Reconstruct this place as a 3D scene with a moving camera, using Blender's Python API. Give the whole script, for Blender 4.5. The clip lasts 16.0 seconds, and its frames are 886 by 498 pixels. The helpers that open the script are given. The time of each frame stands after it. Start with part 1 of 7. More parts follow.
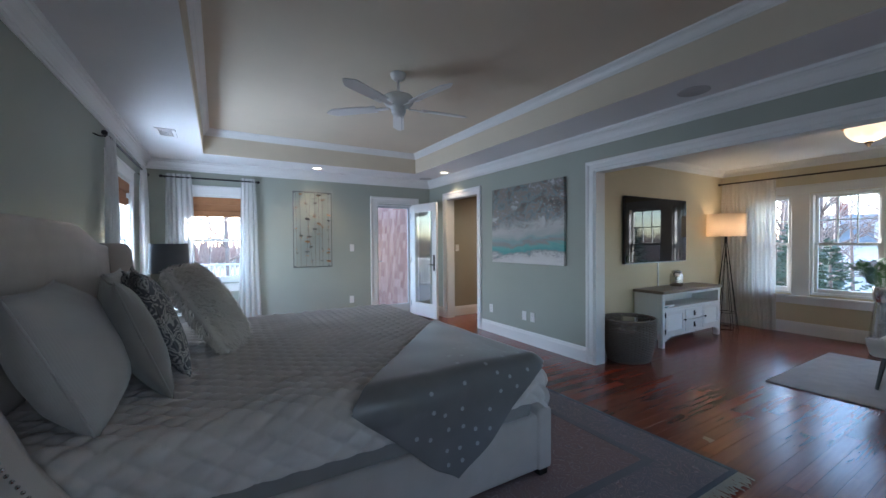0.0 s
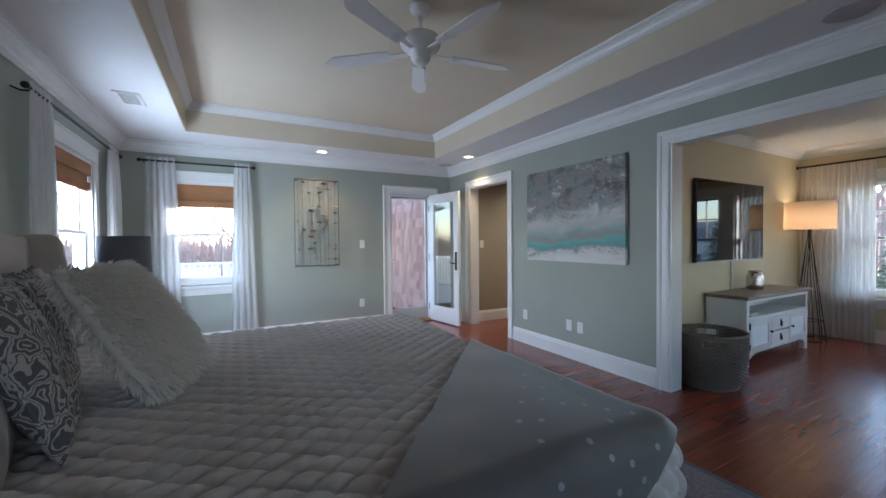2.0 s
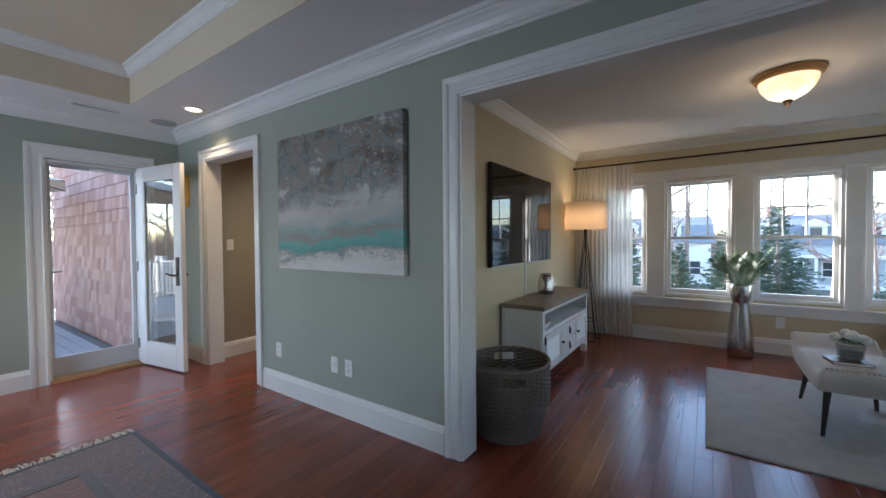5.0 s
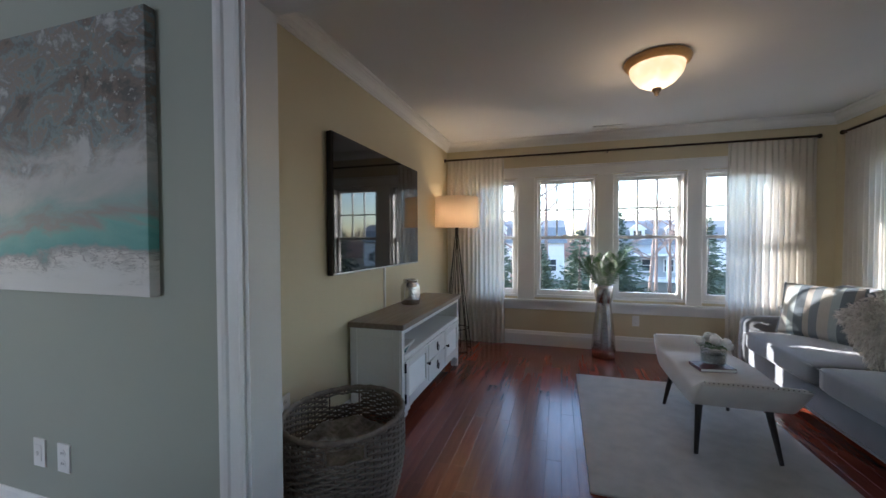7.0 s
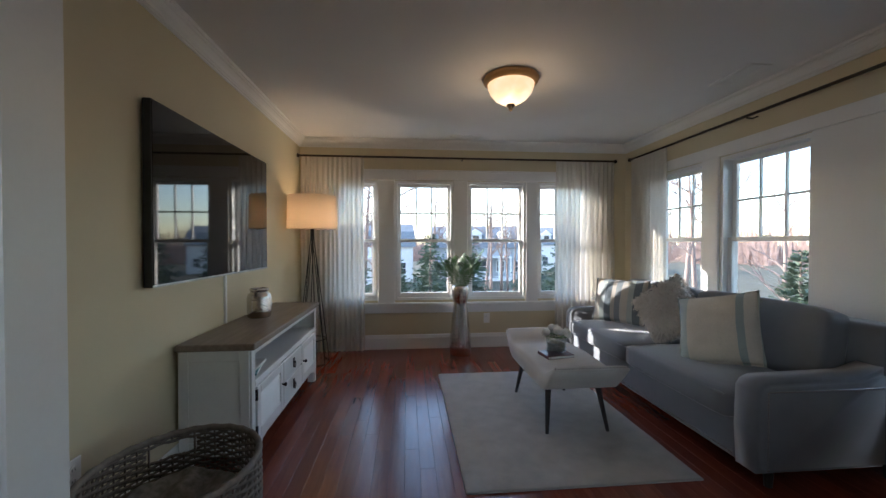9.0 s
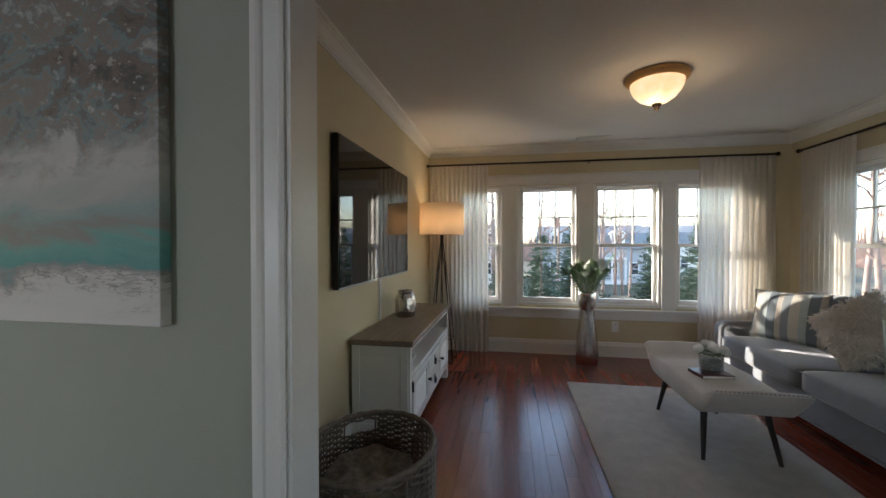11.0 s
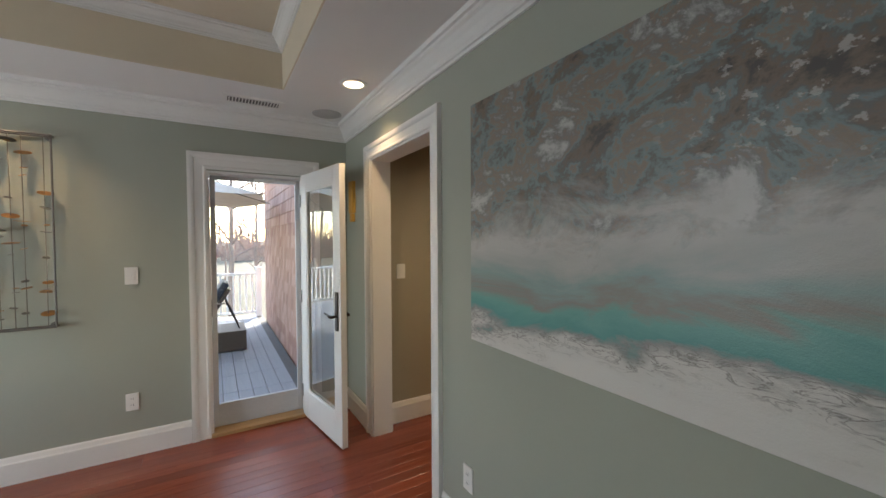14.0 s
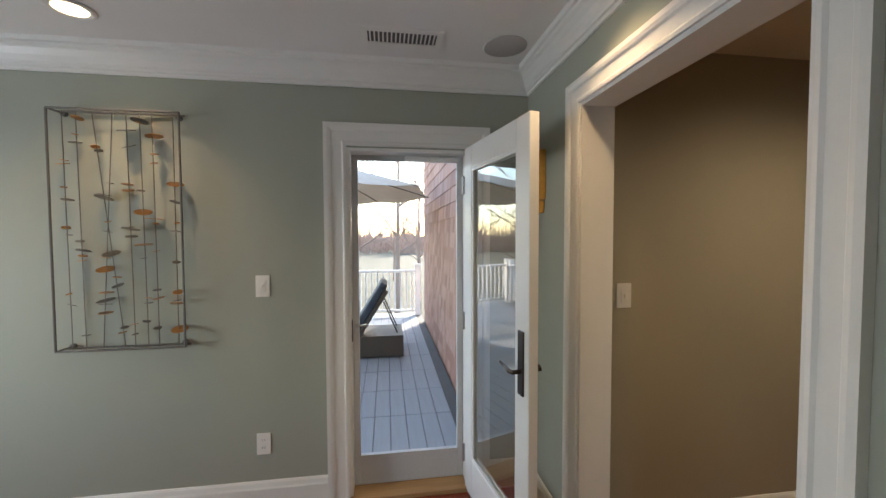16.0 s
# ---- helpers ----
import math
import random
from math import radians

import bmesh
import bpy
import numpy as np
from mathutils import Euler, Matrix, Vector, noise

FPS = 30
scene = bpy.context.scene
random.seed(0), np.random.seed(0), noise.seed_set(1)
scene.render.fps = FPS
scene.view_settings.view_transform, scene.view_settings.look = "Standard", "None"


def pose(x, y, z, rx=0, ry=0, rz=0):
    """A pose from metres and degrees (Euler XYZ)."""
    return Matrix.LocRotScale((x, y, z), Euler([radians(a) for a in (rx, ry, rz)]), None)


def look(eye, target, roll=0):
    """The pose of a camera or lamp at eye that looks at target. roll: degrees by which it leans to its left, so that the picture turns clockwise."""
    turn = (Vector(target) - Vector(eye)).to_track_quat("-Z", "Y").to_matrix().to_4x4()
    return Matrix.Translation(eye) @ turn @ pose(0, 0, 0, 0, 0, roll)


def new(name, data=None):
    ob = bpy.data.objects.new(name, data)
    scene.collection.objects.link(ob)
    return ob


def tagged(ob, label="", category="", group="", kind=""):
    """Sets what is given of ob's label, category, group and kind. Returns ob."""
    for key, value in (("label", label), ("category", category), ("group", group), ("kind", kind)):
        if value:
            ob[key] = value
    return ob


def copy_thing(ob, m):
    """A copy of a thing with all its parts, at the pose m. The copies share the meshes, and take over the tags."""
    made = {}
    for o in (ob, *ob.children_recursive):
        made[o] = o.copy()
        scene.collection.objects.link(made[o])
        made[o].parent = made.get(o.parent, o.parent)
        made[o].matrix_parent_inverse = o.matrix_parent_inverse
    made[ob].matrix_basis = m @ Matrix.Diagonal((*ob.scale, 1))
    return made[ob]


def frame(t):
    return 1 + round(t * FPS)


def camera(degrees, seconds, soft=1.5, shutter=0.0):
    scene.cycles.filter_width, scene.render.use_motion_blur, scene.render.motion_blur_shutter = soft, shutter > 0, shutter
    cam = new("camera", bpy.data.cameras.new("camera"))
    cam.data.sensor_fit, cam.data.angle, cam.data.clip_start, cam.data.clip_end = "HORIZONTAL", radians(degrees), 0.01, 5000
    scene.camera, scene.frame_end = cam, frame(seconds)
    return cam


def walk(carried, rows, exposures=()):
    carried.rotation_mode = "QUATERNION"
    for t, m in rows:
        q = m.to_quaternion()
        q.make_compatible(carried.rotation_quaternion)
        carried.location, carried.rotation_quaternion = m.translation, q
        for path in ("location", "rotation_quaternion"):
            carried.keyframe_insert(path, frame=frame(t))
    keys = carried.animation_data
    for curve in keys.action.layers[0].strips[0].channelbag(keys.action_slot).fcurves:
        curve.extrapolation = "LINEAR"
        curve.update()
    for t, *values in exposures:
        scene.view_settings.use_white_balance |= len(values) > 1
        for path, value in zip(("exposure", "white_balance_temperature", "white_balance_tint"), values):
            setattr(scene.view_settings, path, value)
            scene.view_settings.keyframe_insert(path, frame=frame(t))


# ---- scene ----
cam = camera(98.5, 16.0)
PATH = [
    (0, (0.011, -0.186, 1.3), (1.028, 1.536, 1.268), -0.4),
    (0.5, (0.02, 0.015, 1.272), (0.971, 1.774, 1.236), -0.4),
    (1, (0.079, 0.237, 1.284), (1.005, 2.01, 1.241), -0.6),
    (1.5, (0.178, 0.44, 1.279), (1.101, 2.214, 1.237), -0.6),
    (2, (0.294, 0.613, 1.256), (1.256, 2.366, 1.216), -0.5),
    (2.5, (0.453, 0.794, 1.247), (1.546, 2.469, 1.205), -0.6),
    (3, (0.655, 0.943, 1.235), (1.843, 2.551, 1.198), -0.5),
    (3.5, (0.881, 1.08, 1.251), (2.167, 2.611, 1.205), -0.6),
    (4, (1.116, 1.184, 1.246), (2.546, 2.581, 1.2), -0.5),
    (6.5, (2.27, 1.439, 1.232), (4.12, 2.197, 1.185), -0.3),
    (7, (2.413, 1.468, 1.224), (4.325, 2.054, 1.178), -0.2),
    (7.5, (2.526, 1.492, 1.218), (4.487, 1.882, 1.17), -0.2),
    (8, (2.563, 1.503, 1.214), (4.548, 1.737, 1.174), -0.1),
    (8.2, (2.561, 1.515, 1.209), (4.554, 1.683, 1.178), -0.1),
    (9.4, (2.525, 1.655, 1.222), (4.508, 1.395, 1.19), 0.0),
    (10.3, (2.469, 1.765, 1.248), (4.469, 1.739, 1.224), 0.1),
    (10.5, (2.461, 1.784, 1.258), (4.458, 1.88, 1.231), 0.2),
    (11, (2.437, 1.835, 1.271), (4.406, 2.183, 1.242), 0.0),
    (11.5, (2.414, 1.88, 1.297), (4.312, 2.509, 1.264), -0.0),
    (12, (2.356, 1.918, 1.347), (4.119, 2.862, 1.303), -0.1),
    (12.5, (2.339, 2.115, 1.37), (3.932, 3.324, 1.325), -0.1),
    (13, (2.336, 2.307, 1.422), (3.751, 3.719, 1.371), -0.4),
    (13.5, (2.359, 2.524, 1.433), (3.595, 4.096, 1.387), -0.5),
    (14, (2.423, 2.779, 1.466), (3.452, 4.493, 1.413), -0.3),
    (14.5, (2.441, 3.037, 1.47), (3.277, 4.854, 1.42), -0.4),
    (15, (2.518, 3.315, 1.483), (3.163, 5.208, 1.426), -0.4),
    (15.5, (2.574, 3.611, 1.49), (3.038, 5.555, 1.425), -0.3),
    (16, (2.599, 3.918, 1.5), (2.89, 5.895, 1.424), -0.2),
]
EXPOSURES = [(0.0, 3.14, 5330, 11), (1.5, 3.22, 5450, 12), (2.5, 3.18, 5500, 11), (4.0, 3.08, 5600, 11), (7.0, 2.88, 5750, 13), (8.0, 2.78, 5750, 13), (10.5, 2.68, 6350, 12), (11.5, 2.66, 6550, 12.5), (12.5, 2.90, 6600, 9.5), (14.0, 2.92, 6780, 10.5), (16.0, 2.78, 6720, 10)]
walk(cam, [(t, look(eye, target, roll)) for t, eye, target, roll in PATH], EXPOSURES)

# ---- light ----
SUN_AZ, SUN_EL = radians(62), radians(17)
sun_way = Vector((math.cos(SUN_AZ) * math.cos(SUN_EL), math.sin(SUN_AZ) * math.cos(SUN_EL), math.sin(SUN_EL)))
world = bpy.data.worlds.new("sky")
scene.world = world
world.use_nodes = True
wn = world.node_tree
sky = wn.nodes.new("ShaderNodeTexSky")
sky.sky_type, sky.sun_disc = "NISHITA", False
sky.sun_elevation, sky.sun_rotation = SUN_EL, math.atan2(sun_way.x, sun_way.y)
sky.dust_density = 0.6
wn.links.new(sky.outputs[0], wn.nodes["Background"].inputs[0])
wn.nodes["Background"].inputs[1].default_value = 0.15


def lamp(name, kind, m, energy, color, size=0.05, spot=None):
    d = bpy.data.lights.new(name, kind)
    d.energy, d.color = energy, color
    if kind == "SUN":
        d.angle = size
    else:
        d.shadow_soft_size = size
    if spot:
        d.spot_size, d.spot_blend = radians(spot), 0.8
    ob = new(name, d)
    ob.matrix_world = m
    return ob


lamp("sun", "SUN", look(sun_way * 30, (0, 0, 0)), 2.4, (1.0, 0.92, 0.80), radians(0.5))
WARM = (1.0, 0.70, 0.40)



def daylight(name, m, w, h, energy):
    """An area lamp that adds to the sky's light in a window opening that the walk never looks out of."""
    d = bpy.data.lights.new(name, "AREA")
    d.shape, d.size, d.size_y, d.energy, d.color = "RECTANGLE", w, h, energy, (0.80, 0.90, 1.0)
    ob = new(name, d)
    ob.matrix_world = m


daylight("daylight_west", look((-0.93, 4.62, 1.37), (1.0, 4.62, 1.30)), 0.92, 1.15, 9.0)
# fill light from behind the walk; its south window is invented
daylight("daylight_south", look((1.0, -2.70, 1.35), (1.0, 0.0, 1.35)), 1.3, 1.4, 1.35)

# ---- materials ----


def nodes_of(name):
    m = bpy.data.materials.new(name)
    m.use_nodes = True
    return m, m.node_tree, m.node_tree.nodes["Principled BSDF"]


def link(nt, a, b):
    nt.links.new(a, b)


def coords(nt, scale=(1, 1, 1), rot=(0, 0, 0), kind="Object"):
    tc, mp = nt.nodes.new("ShaderNodeTexCoord"), nt.nodes.new("ShaderNodeMapping")
    mp.inputs["Scale"].default_value, mp.inputs["Rotation"].default_value = scale, rot
    link(nt, tc.outputs[kind], mp.inputs[0])
    return mp.outputs[0]


def noise_of(nt, vec, scale, detail=3.0, rough=0.55, distort=0.0):
    n = nt.nodes.new("ShaderNodeTexNoise")
    n.inputs["Scale"].default_value, n.inputs["Detail"].default_value = scale, detail
    n.inputs["Roughness"].default_value, n.inputs["Distortion"].default_value = rough, distort
    link(nt, vec, n.inputs["Vector"])
    return n.outputs["Fac"]


def ramp(nt, fac, stops):
    r = nt.nodes.new("ShaderNodeValToRGB")
    while len(r.color_ramp.elements) < len(stops):
        r.color_ramp.elements.new(0.5)
    for e, (p, c) in zip(r.color_ramp.elements, stops):
        e.position, e.color = p, (*c, 1)
    link(nt, fac, r.inputs[0])
    return r.outputs[0]


def mixed(nt, fac, a, b, mode="MIX"):
    m = nt.nodes.new("ShaderNodeMix")
    m.data_type, m.blend_type = "RGBA", mode
    for v, i in ((fac, 0), (a, 6), (b, 7)):
        if isinstance(v, (float, int)):
            m.inputs[i].default_value = v
        elif isinstance(v, tuple):
            m.inputs[i].default_value = (*v, 1)
        else:
            link(nt, v, m.inputs[i])
    return m.outputs[2]


def calc(nt, op, a, b=0.0):
    m = nt.nodes.new("ShaderNodeMath")
    m.operation = op
    for v, i in ((a, 0), (b, 1)):
        if isinstance(v, (float, int)):
            m.inputs[i].default_value = v
        else:
            link(nt, v, m.inputs[i])
    return m.outputs[0]


def bump(nt, bsdf, height, strength=0.3, dist=0.002):
    b = nt.nodes.new("ShaderNodeBump")
    b.inputs["Strength"].default_value, b.inputs["Distance"].default_value = strength, dist
    link(nt, height, b.inputs["Height"])
    link(nt, b.outputs[0], bsdf.inputs["Normal"])


def plain(name, color, rough=0.5, metal=0.0, vary=0.08, fine=60.0, coarse=2.0, relief=0.15, sheen=0.0, depth=0.001):
    """A surface with variation at two scales and fine relief."""
    m, nt, b = nodes_of(name)
    v = coords(nt)
    big, small = noise_of(nt, v, coarse, 4), noise_of(nt, v, fine, 3)
    dark, light = tuple(c * (1 - vary) for c in color), tuple(min(1, c * (1 + vary)) for c in color)
    col = ramp(nt, big, [(0.3, dark), (0.7, light)])
    col = mixed(nt, vary * 1.5, col, ramp(nt, small, [(0.35, tuple(c * 0.7 for c in color)), (0.65, light)]))
    link(nt, col, b.inputs["Base Color"])
    b.inputs["Metallic"].default_value = metal
    link(nt, calc(nt, "ADD", calc(nt, "MULTIPLY", calc(nt, "SUBTRACT", big, 0.5), 0.15), rough), b.inputs["Roughness"])
    if sheen:
        b.inputs["Sheen Weight"].default_value = sheen
        b.inputs["Sheen Roughness"].default_value = 0.4
    bump(nt, b, small, relief, depth)
    return m


def fabric(name, color, scale=600.0, rough=0.9, sheen=0.3, vary=0.1):
    m, nt, b = nodes_of(name)
    v = coords(nt)
    w1, w2 = nt.nodes.new("ShaderNodeTexWave"), nt.nodes.new("ShaderNodeTexWave")
    for w, d in ((w1, "X"), (w2, "Z")):
        w.bands_direction = d
        w.inputs["Scale"].default_value, w.inputs["Distortion"].default_value = scale / 6.3, 2.0
        link(nt, v, w.inputs["Vector"])
    weave = calc(nt, "MULTIPLY", w1.outputs["Fac"], w2.outputs["Fac"])
    big = noise_of(nt, v, 4.0, 4)
    col = ramp(nt, big, [(0.3, tuple(c * (1 - vary) for c in color)), (0.7, tuple(min(1, c * (1 + vary)) for c in color))])
    col = mixed(nt, calc(nt, "MULTIPLY", weave, 0.25), col, tuple(c * 0.6 for c in color))
    link(nt, col, b.inputs["Base Color"])
    b.inputs["Roughness"].default_value = rough
    b.inputs["Sheen Weight"].default_value = sheen
    bump(nt, b, weave, 0.25, 0.001)
    return m


def wood(name, a, c, rough=0.3, axis=0, random_piece=True, coat=0.0, relief=0.08):
    """Grain along an axis; each piece takes its own tone and its own stretch of grain."""
    m, nt, b = nodes_of(name)
    s = [18.0, 18.0, 18.0]
    s[axis] = 1.2
    v = coords(nt, tuple(s))
    if random_piece:
        info = nt.nodes.new("ShaderNodeObjectInfo")
        geo = nt.nodes.new("ShaderNodeNewGeometry")
        rnd = calc(nt, "FRACT", calc(nt, "ADD", info.outputs["Random"], geo.outputs["Random Per Island"]))
        add = nt.nodes.new("ShaderNodeVectorMath")
        comb = nt.nodes.new("ShaderNodeCombineXYZ")
        for i in range(3):
            link(nt, calc(nt, "MULTIPLY", rnd, 37.0), comb.inputs[i])
        link(nt, v, add.inputs[0])
        link(nt, comb.outputs[0], add.inputs[1])
        v = add.outputs[0]
    grain = noise_of(nt, v, 2.0, 6, 0.65, 0.6)
    col = ramp(nt, grain, [(0.28, a), (0.72, c)])
    if random_piece:
        tone = ramp(nt, rnd, [(0.0, (0.78, 0.74, 0.72)), (0.5, (0.97, 0.97, 0.97)), (1.0, (1.22, 1.16, 1.08))])
        col = mixed(nt, 1.0, col, tone, "MULTIPLY")
    link(nt, col, b.inputs["Base Color"])
    smudge = noise_of(nt, coords(nt), 3.0, 4)
    link(nt, calc(nt, "ADD", calc(nt, "MULTIPLY", smudge, 0.12), rough - 0.06), b.inputs["Roughness"])
    b.inputs["Coat Weight"].default_value = coat
    b.inputs["Coat Roughness"].default_value = 0.2
    bump(nt, b, grain, relief, 0.001)
    return m


def glow(name, color, strength, base=(0.8, 0.8, 0.8)):
    m, nt, b = nodes_of(name)
    b.inputs["Base Color"].default_value = (*base, 1)
    b.inputs["Emission Color"].default_value = (*color, 1)
    b.inputs["Emission Strength"].default_value = strength
    return m


def clear_glass(name, tint=(1, 1, 1), gloss=1.0):
    m = bpy.data.materials.new(name)
    m.use_nodes = True
    nt = m.node_tree
    nt.nodes.clear()
    t, g, f, mx, out = [nt.nodes.new("ShaderNode" + n) for n in ("BsdfTransparent", "BsdfGlossy", "Fresnel", "MixShader", "OutputMaterial")]
    t.inputs[0].default_value = (*tint, 1)
    g.inputs["Roughness"].default_value = 0.01
    f.inputs[0].default_value = 1.5
    link(nt, calc(nt, "MULTIPLY", f.outputs[0], gloss), mx.inputs[0])
    link(nt, t.outputs[0], mx.inputs[1])
    link(nt, g.outputs[0], mx.inputs[2])
    link(nt, mx.outputs[0], out.inputs[0])
    return m


def sheer(name, color, open_part):
    """Thin woven cloth: part of the light passes, part is scattered through it."""
    m = bpy.data.materials.new(name)
    m.use_nodes = True
    nt = m.node_tree
    nt.nodes.clear()
    t, d, tr, m1, m2, out = [nt.nodes.new("ShaderNode" + n) for n in ("BsdfTransparent", "BsdfDiffuse", "BsdfTranslucent", "MixShader", "MixShader", "OutputMaterial")]
    v = coords(nt)
    col = ramp(nt, noise_of(nt, v, 300, 2), [(0.3, tuple(c * 0.93 for c in color)), (0.7, color)])
    link(nt, col, d.inputs[0])
    link(nt, col, tr.inputs[0])
    m1.inputs[0].default_value = 0.55
    link(nt, d.outputs[0], m1.inputs[1])
    link(nt, tr.outputs[0], m1.inputs[2])
    m2.inputs[0].default_value = 1 - open_part
    link(nt, t.outputs[0], m2.inputs[1])
    link(nt, m1.outputs[0], m2.inputs[2])
    link(nt, m2.outputs[0], out.inputs[0])
    return m


M_SAGE = plain("sage_wall_paint", (0.36, 0.38, 0.32), 0.6, vary=0.03, fine=220, relief=0.12)
M_CREAM = plain("cream_wall_paint", (0.62, 0.54, 0.36), 0.6, vary=0.03, fine=220, relief=0.12)
M_TAN = plain("tan_hall_paint", (0.36, 0.33, 0.25), 0.65, vary=0.03, fine=220, relief=0.12)
M_CEIL = plain("ceiling_white", (0.80, 0.795, 0.785), 0.8, vary=0.02, fine=180, relief=0.12)
M_TRAY = plain("tray_beige", (0.66, 0.58, 0.45), 0.8, vary=0.03, fine=180, relief=0.12)
M_TRIM = plain("trim_white_paint", (0.78, 0.775, 0.75), 0.35, vary=0.03, fine=90, relief=0.06)
M_WHITE = plain("white_plastic", (0.80, 0.79, 0.76), 0.4, vary=0.03)
M_FLOOR = wood("cherry_floor", (0.165, 0.034, 0.019), (0.255, 0.064, 0.034), 0.25, 0, True, 0.3, 0.01)
M_SUBFLOOR = plain("dark_subfloor", (0.03, 0.012, 0.008), 0.7)
M_GLASS = clear_glass("window_glass")
M_DOUBLE = clear_glass("double_glazing", (0.92, 0.94, 0.93), 3.0)
M_SHEER = sheer("sheer_white_cloth", (0.86, 0.86, 0.85), 0.22)
M_SHEER2 = sheer("sheer_cream_cloth", (0.76, 0.725, 0.66), 0.07)
M_BLACK = plain("black_iron", (0.022, 0.022, 0.024), 0.4, 0.6)
M_BRONZE = plain("dark_bronze", (0.05, 0.038, 0.03), 0.35, 0.8)
M_STEEL = plain("brushed_steel", (0.45, 0.45, 0.46), 0.32, 1.0)
M_WOVEN = plain("woven_wood_shade", (0.38, 0.18, 0.075), 0.8, vary=0.25, fine=120, relief=0.5)
M_LINEN = fabric("grey_linen", (0.25, 0.23, 0.215))
M_HEAD = fabric("headboard_linen", (0.46, 0.405, 0.36))
M_QUILT = fabric("grey_quilt", (0.57, 0.515, 0.475), 500, sheen=0.4)
M_THROW = plain("grey_velvet_throw", (0.15, 0.143, 0.142), 0.33, vary=0.12, fine=500, coarse=6, sheen=0.5)
M_SOFA = plain("slate_velvet", (0.185, 0.195, 0.215), 0.75, vary=0.10, fine=500, coarse=5, sheen=0.6)
M_BENCH = fabric("cream_bench_linen", (0.58, 0.54, 0.49))
M_FUR = plain("white_fur", (0.75, 0.70, 0.64), 0.9, vary=0.10, fine=80, sheen=0.4)
M_LEG = wood("black_wood", (0.015, 0.012, 0.010), (0.035, 0.028, 0.024), 0.35, 2, False)
M_GREYWOOD = wood("grey_brown_wood_top", (0.16, 0.115, 0.085), (0.27, 0.21, 0.165), 0.4, 0, False)
M_CABINET = plain("white_cabinet_paint", (0.76, 0.755, 0.73), 0.45, vary=0.04)
M_WICKER = plain("grey_wicker", (0.16, 0.128, 0.10), 0.65, vary=0.35, fine=60, relief=0.5)
M_SCREEN, _, screen_bsdf = nodes_of("tv_screen")
screen_bsdf.inputs["Base Color"].default_value = (0.010, 0.010, 0.012, 1)
screen_bsdf.inputs["Roughness"].default_value = 0.035
M_BEZEL = plain("tv_bezel", (0.02, 0.02, 0.022), 0.3, 0.3)
M_SILVER = plain("mercury_silver", (0.62, 0.60, 0.58), 0.17, 1.0, vary=0.15, fine=50, coarse=12, relief=0.8, depth=0.004)
M_NAIL = plain("steel_nailhead", (0.55, 0.55, 0.55), 0.25, 1.0)
M_DOT = plain("pale_silver_print", (0.36, 0.36, 0.37), 0.35, vary=0.1)
M_LEAF = plain("palm_leaf", (0.06, 0.14, 0.035), 0.45, vary=0.25)
M_PETAL = plain("white_petal", (0.82, 0.82, 0.78), 0.7)
M_SHADE_DARK = fabric("charcoal_lampshade", (0.10, 0.105, 0.115))
M_DECK = wood("grey_composite_deck", (0.27, 0.29, 0.32), (0.36, 0.38, 0.41), 0.7, 1, False)
M_SHINGLE = plain("red_cedar_shingle", (0.36, 0.19, 0.145), 0.8, vary=0.3, fine=40, coarse=5, relief=0.5)
M_RATTAN = plain("brown_rattan", (0.06, 0.045, 0.035), 0.6, vary=0.3, fine=90, relief=0.6)
M_NAVY = fabric("navy_cushion", (0.035, 0.045, 0.065))
M_CANVAS = fabric("beige_umbrella_canvas", (0.55, 0.44, 0.33))
M_PVC = plain("white_railing", (0.80, 0.80, 0.80), 0.45)
M_VENT = plain("vent_grey", (0.10, 0.10, 0.10), 0.7)
M_YELLOW = plain("yellow_painted_wood", (0.62, 0.33, 0.06), 0.5, vary=0.2)
M_COPPER = plain("copper_disc", (0.50, 0.24, 0.08), 0.35, 0.9, vary=0.25)
M_PEWTER = plain("pewter_disc", (0.20, 0.18, 0.155), 0.4, 0.9, vary=0.2)
M_OAK = wood("oak_threshold", (0.30, 0.17, 0.07), (0.45, 0.28, 0.13), 0.4, 0, False)

# ---- mesh helpers ----


def part(name, bm, material, parent=None, label="", smooth=False):
    """Links a bmesh as one mesh object, under a thing where one is given."""
    me = bpy.data.meshes.new(name)
    bm.normal_update()
    bm.to_mesh(me)
    bm.free()
    me.materials.append(material)
    if smooth:
        me.shade_smooth()
    ob = new(name, me)
    if parent:
        ob.parent = parent
    return tagged(ob, label)


def thing(name, label, category, at=(0, 0, 0), turn=0, group="", kind=""):
    ob = new(name)
    ob.matrix_world = pose(*at, 0, 0, turn)
    return tagged(ob, label, category, group, kind)


def setting(name, bm, material, label, category, smooth=False):
    return tagged(part(name, bm, material, None, "", smooth), label, category, "", "structure")


def box(bm, x0, y0, z0, x1, y1, z1, bevel=0.0, seg=2, m=None):
    g = bmesh.ops.create_cube(bm, size=1.0)
    vs = g["verts"]
    for v in vs:
        v.co = Vector((x0 if v.co.x < 0 else x1, y0 if v.co.y < 0 else y1, z0 if v.co.z < 0 else z1))
    if bevel:
        es = list({e for v in vs for e in v.link_edges})
        r = bmesh.ops.bevel(bm, geom=es, offset=bevel, segments=seg, affect="EDGES", profile=0.7)
        vs = list({v for f in r["faces"] for v in f.verts} | {v for v in vs if v.is_valid})
    if m:
        bmesh.ops.transform(bm, matrix=m, verts=vs)
    return bm


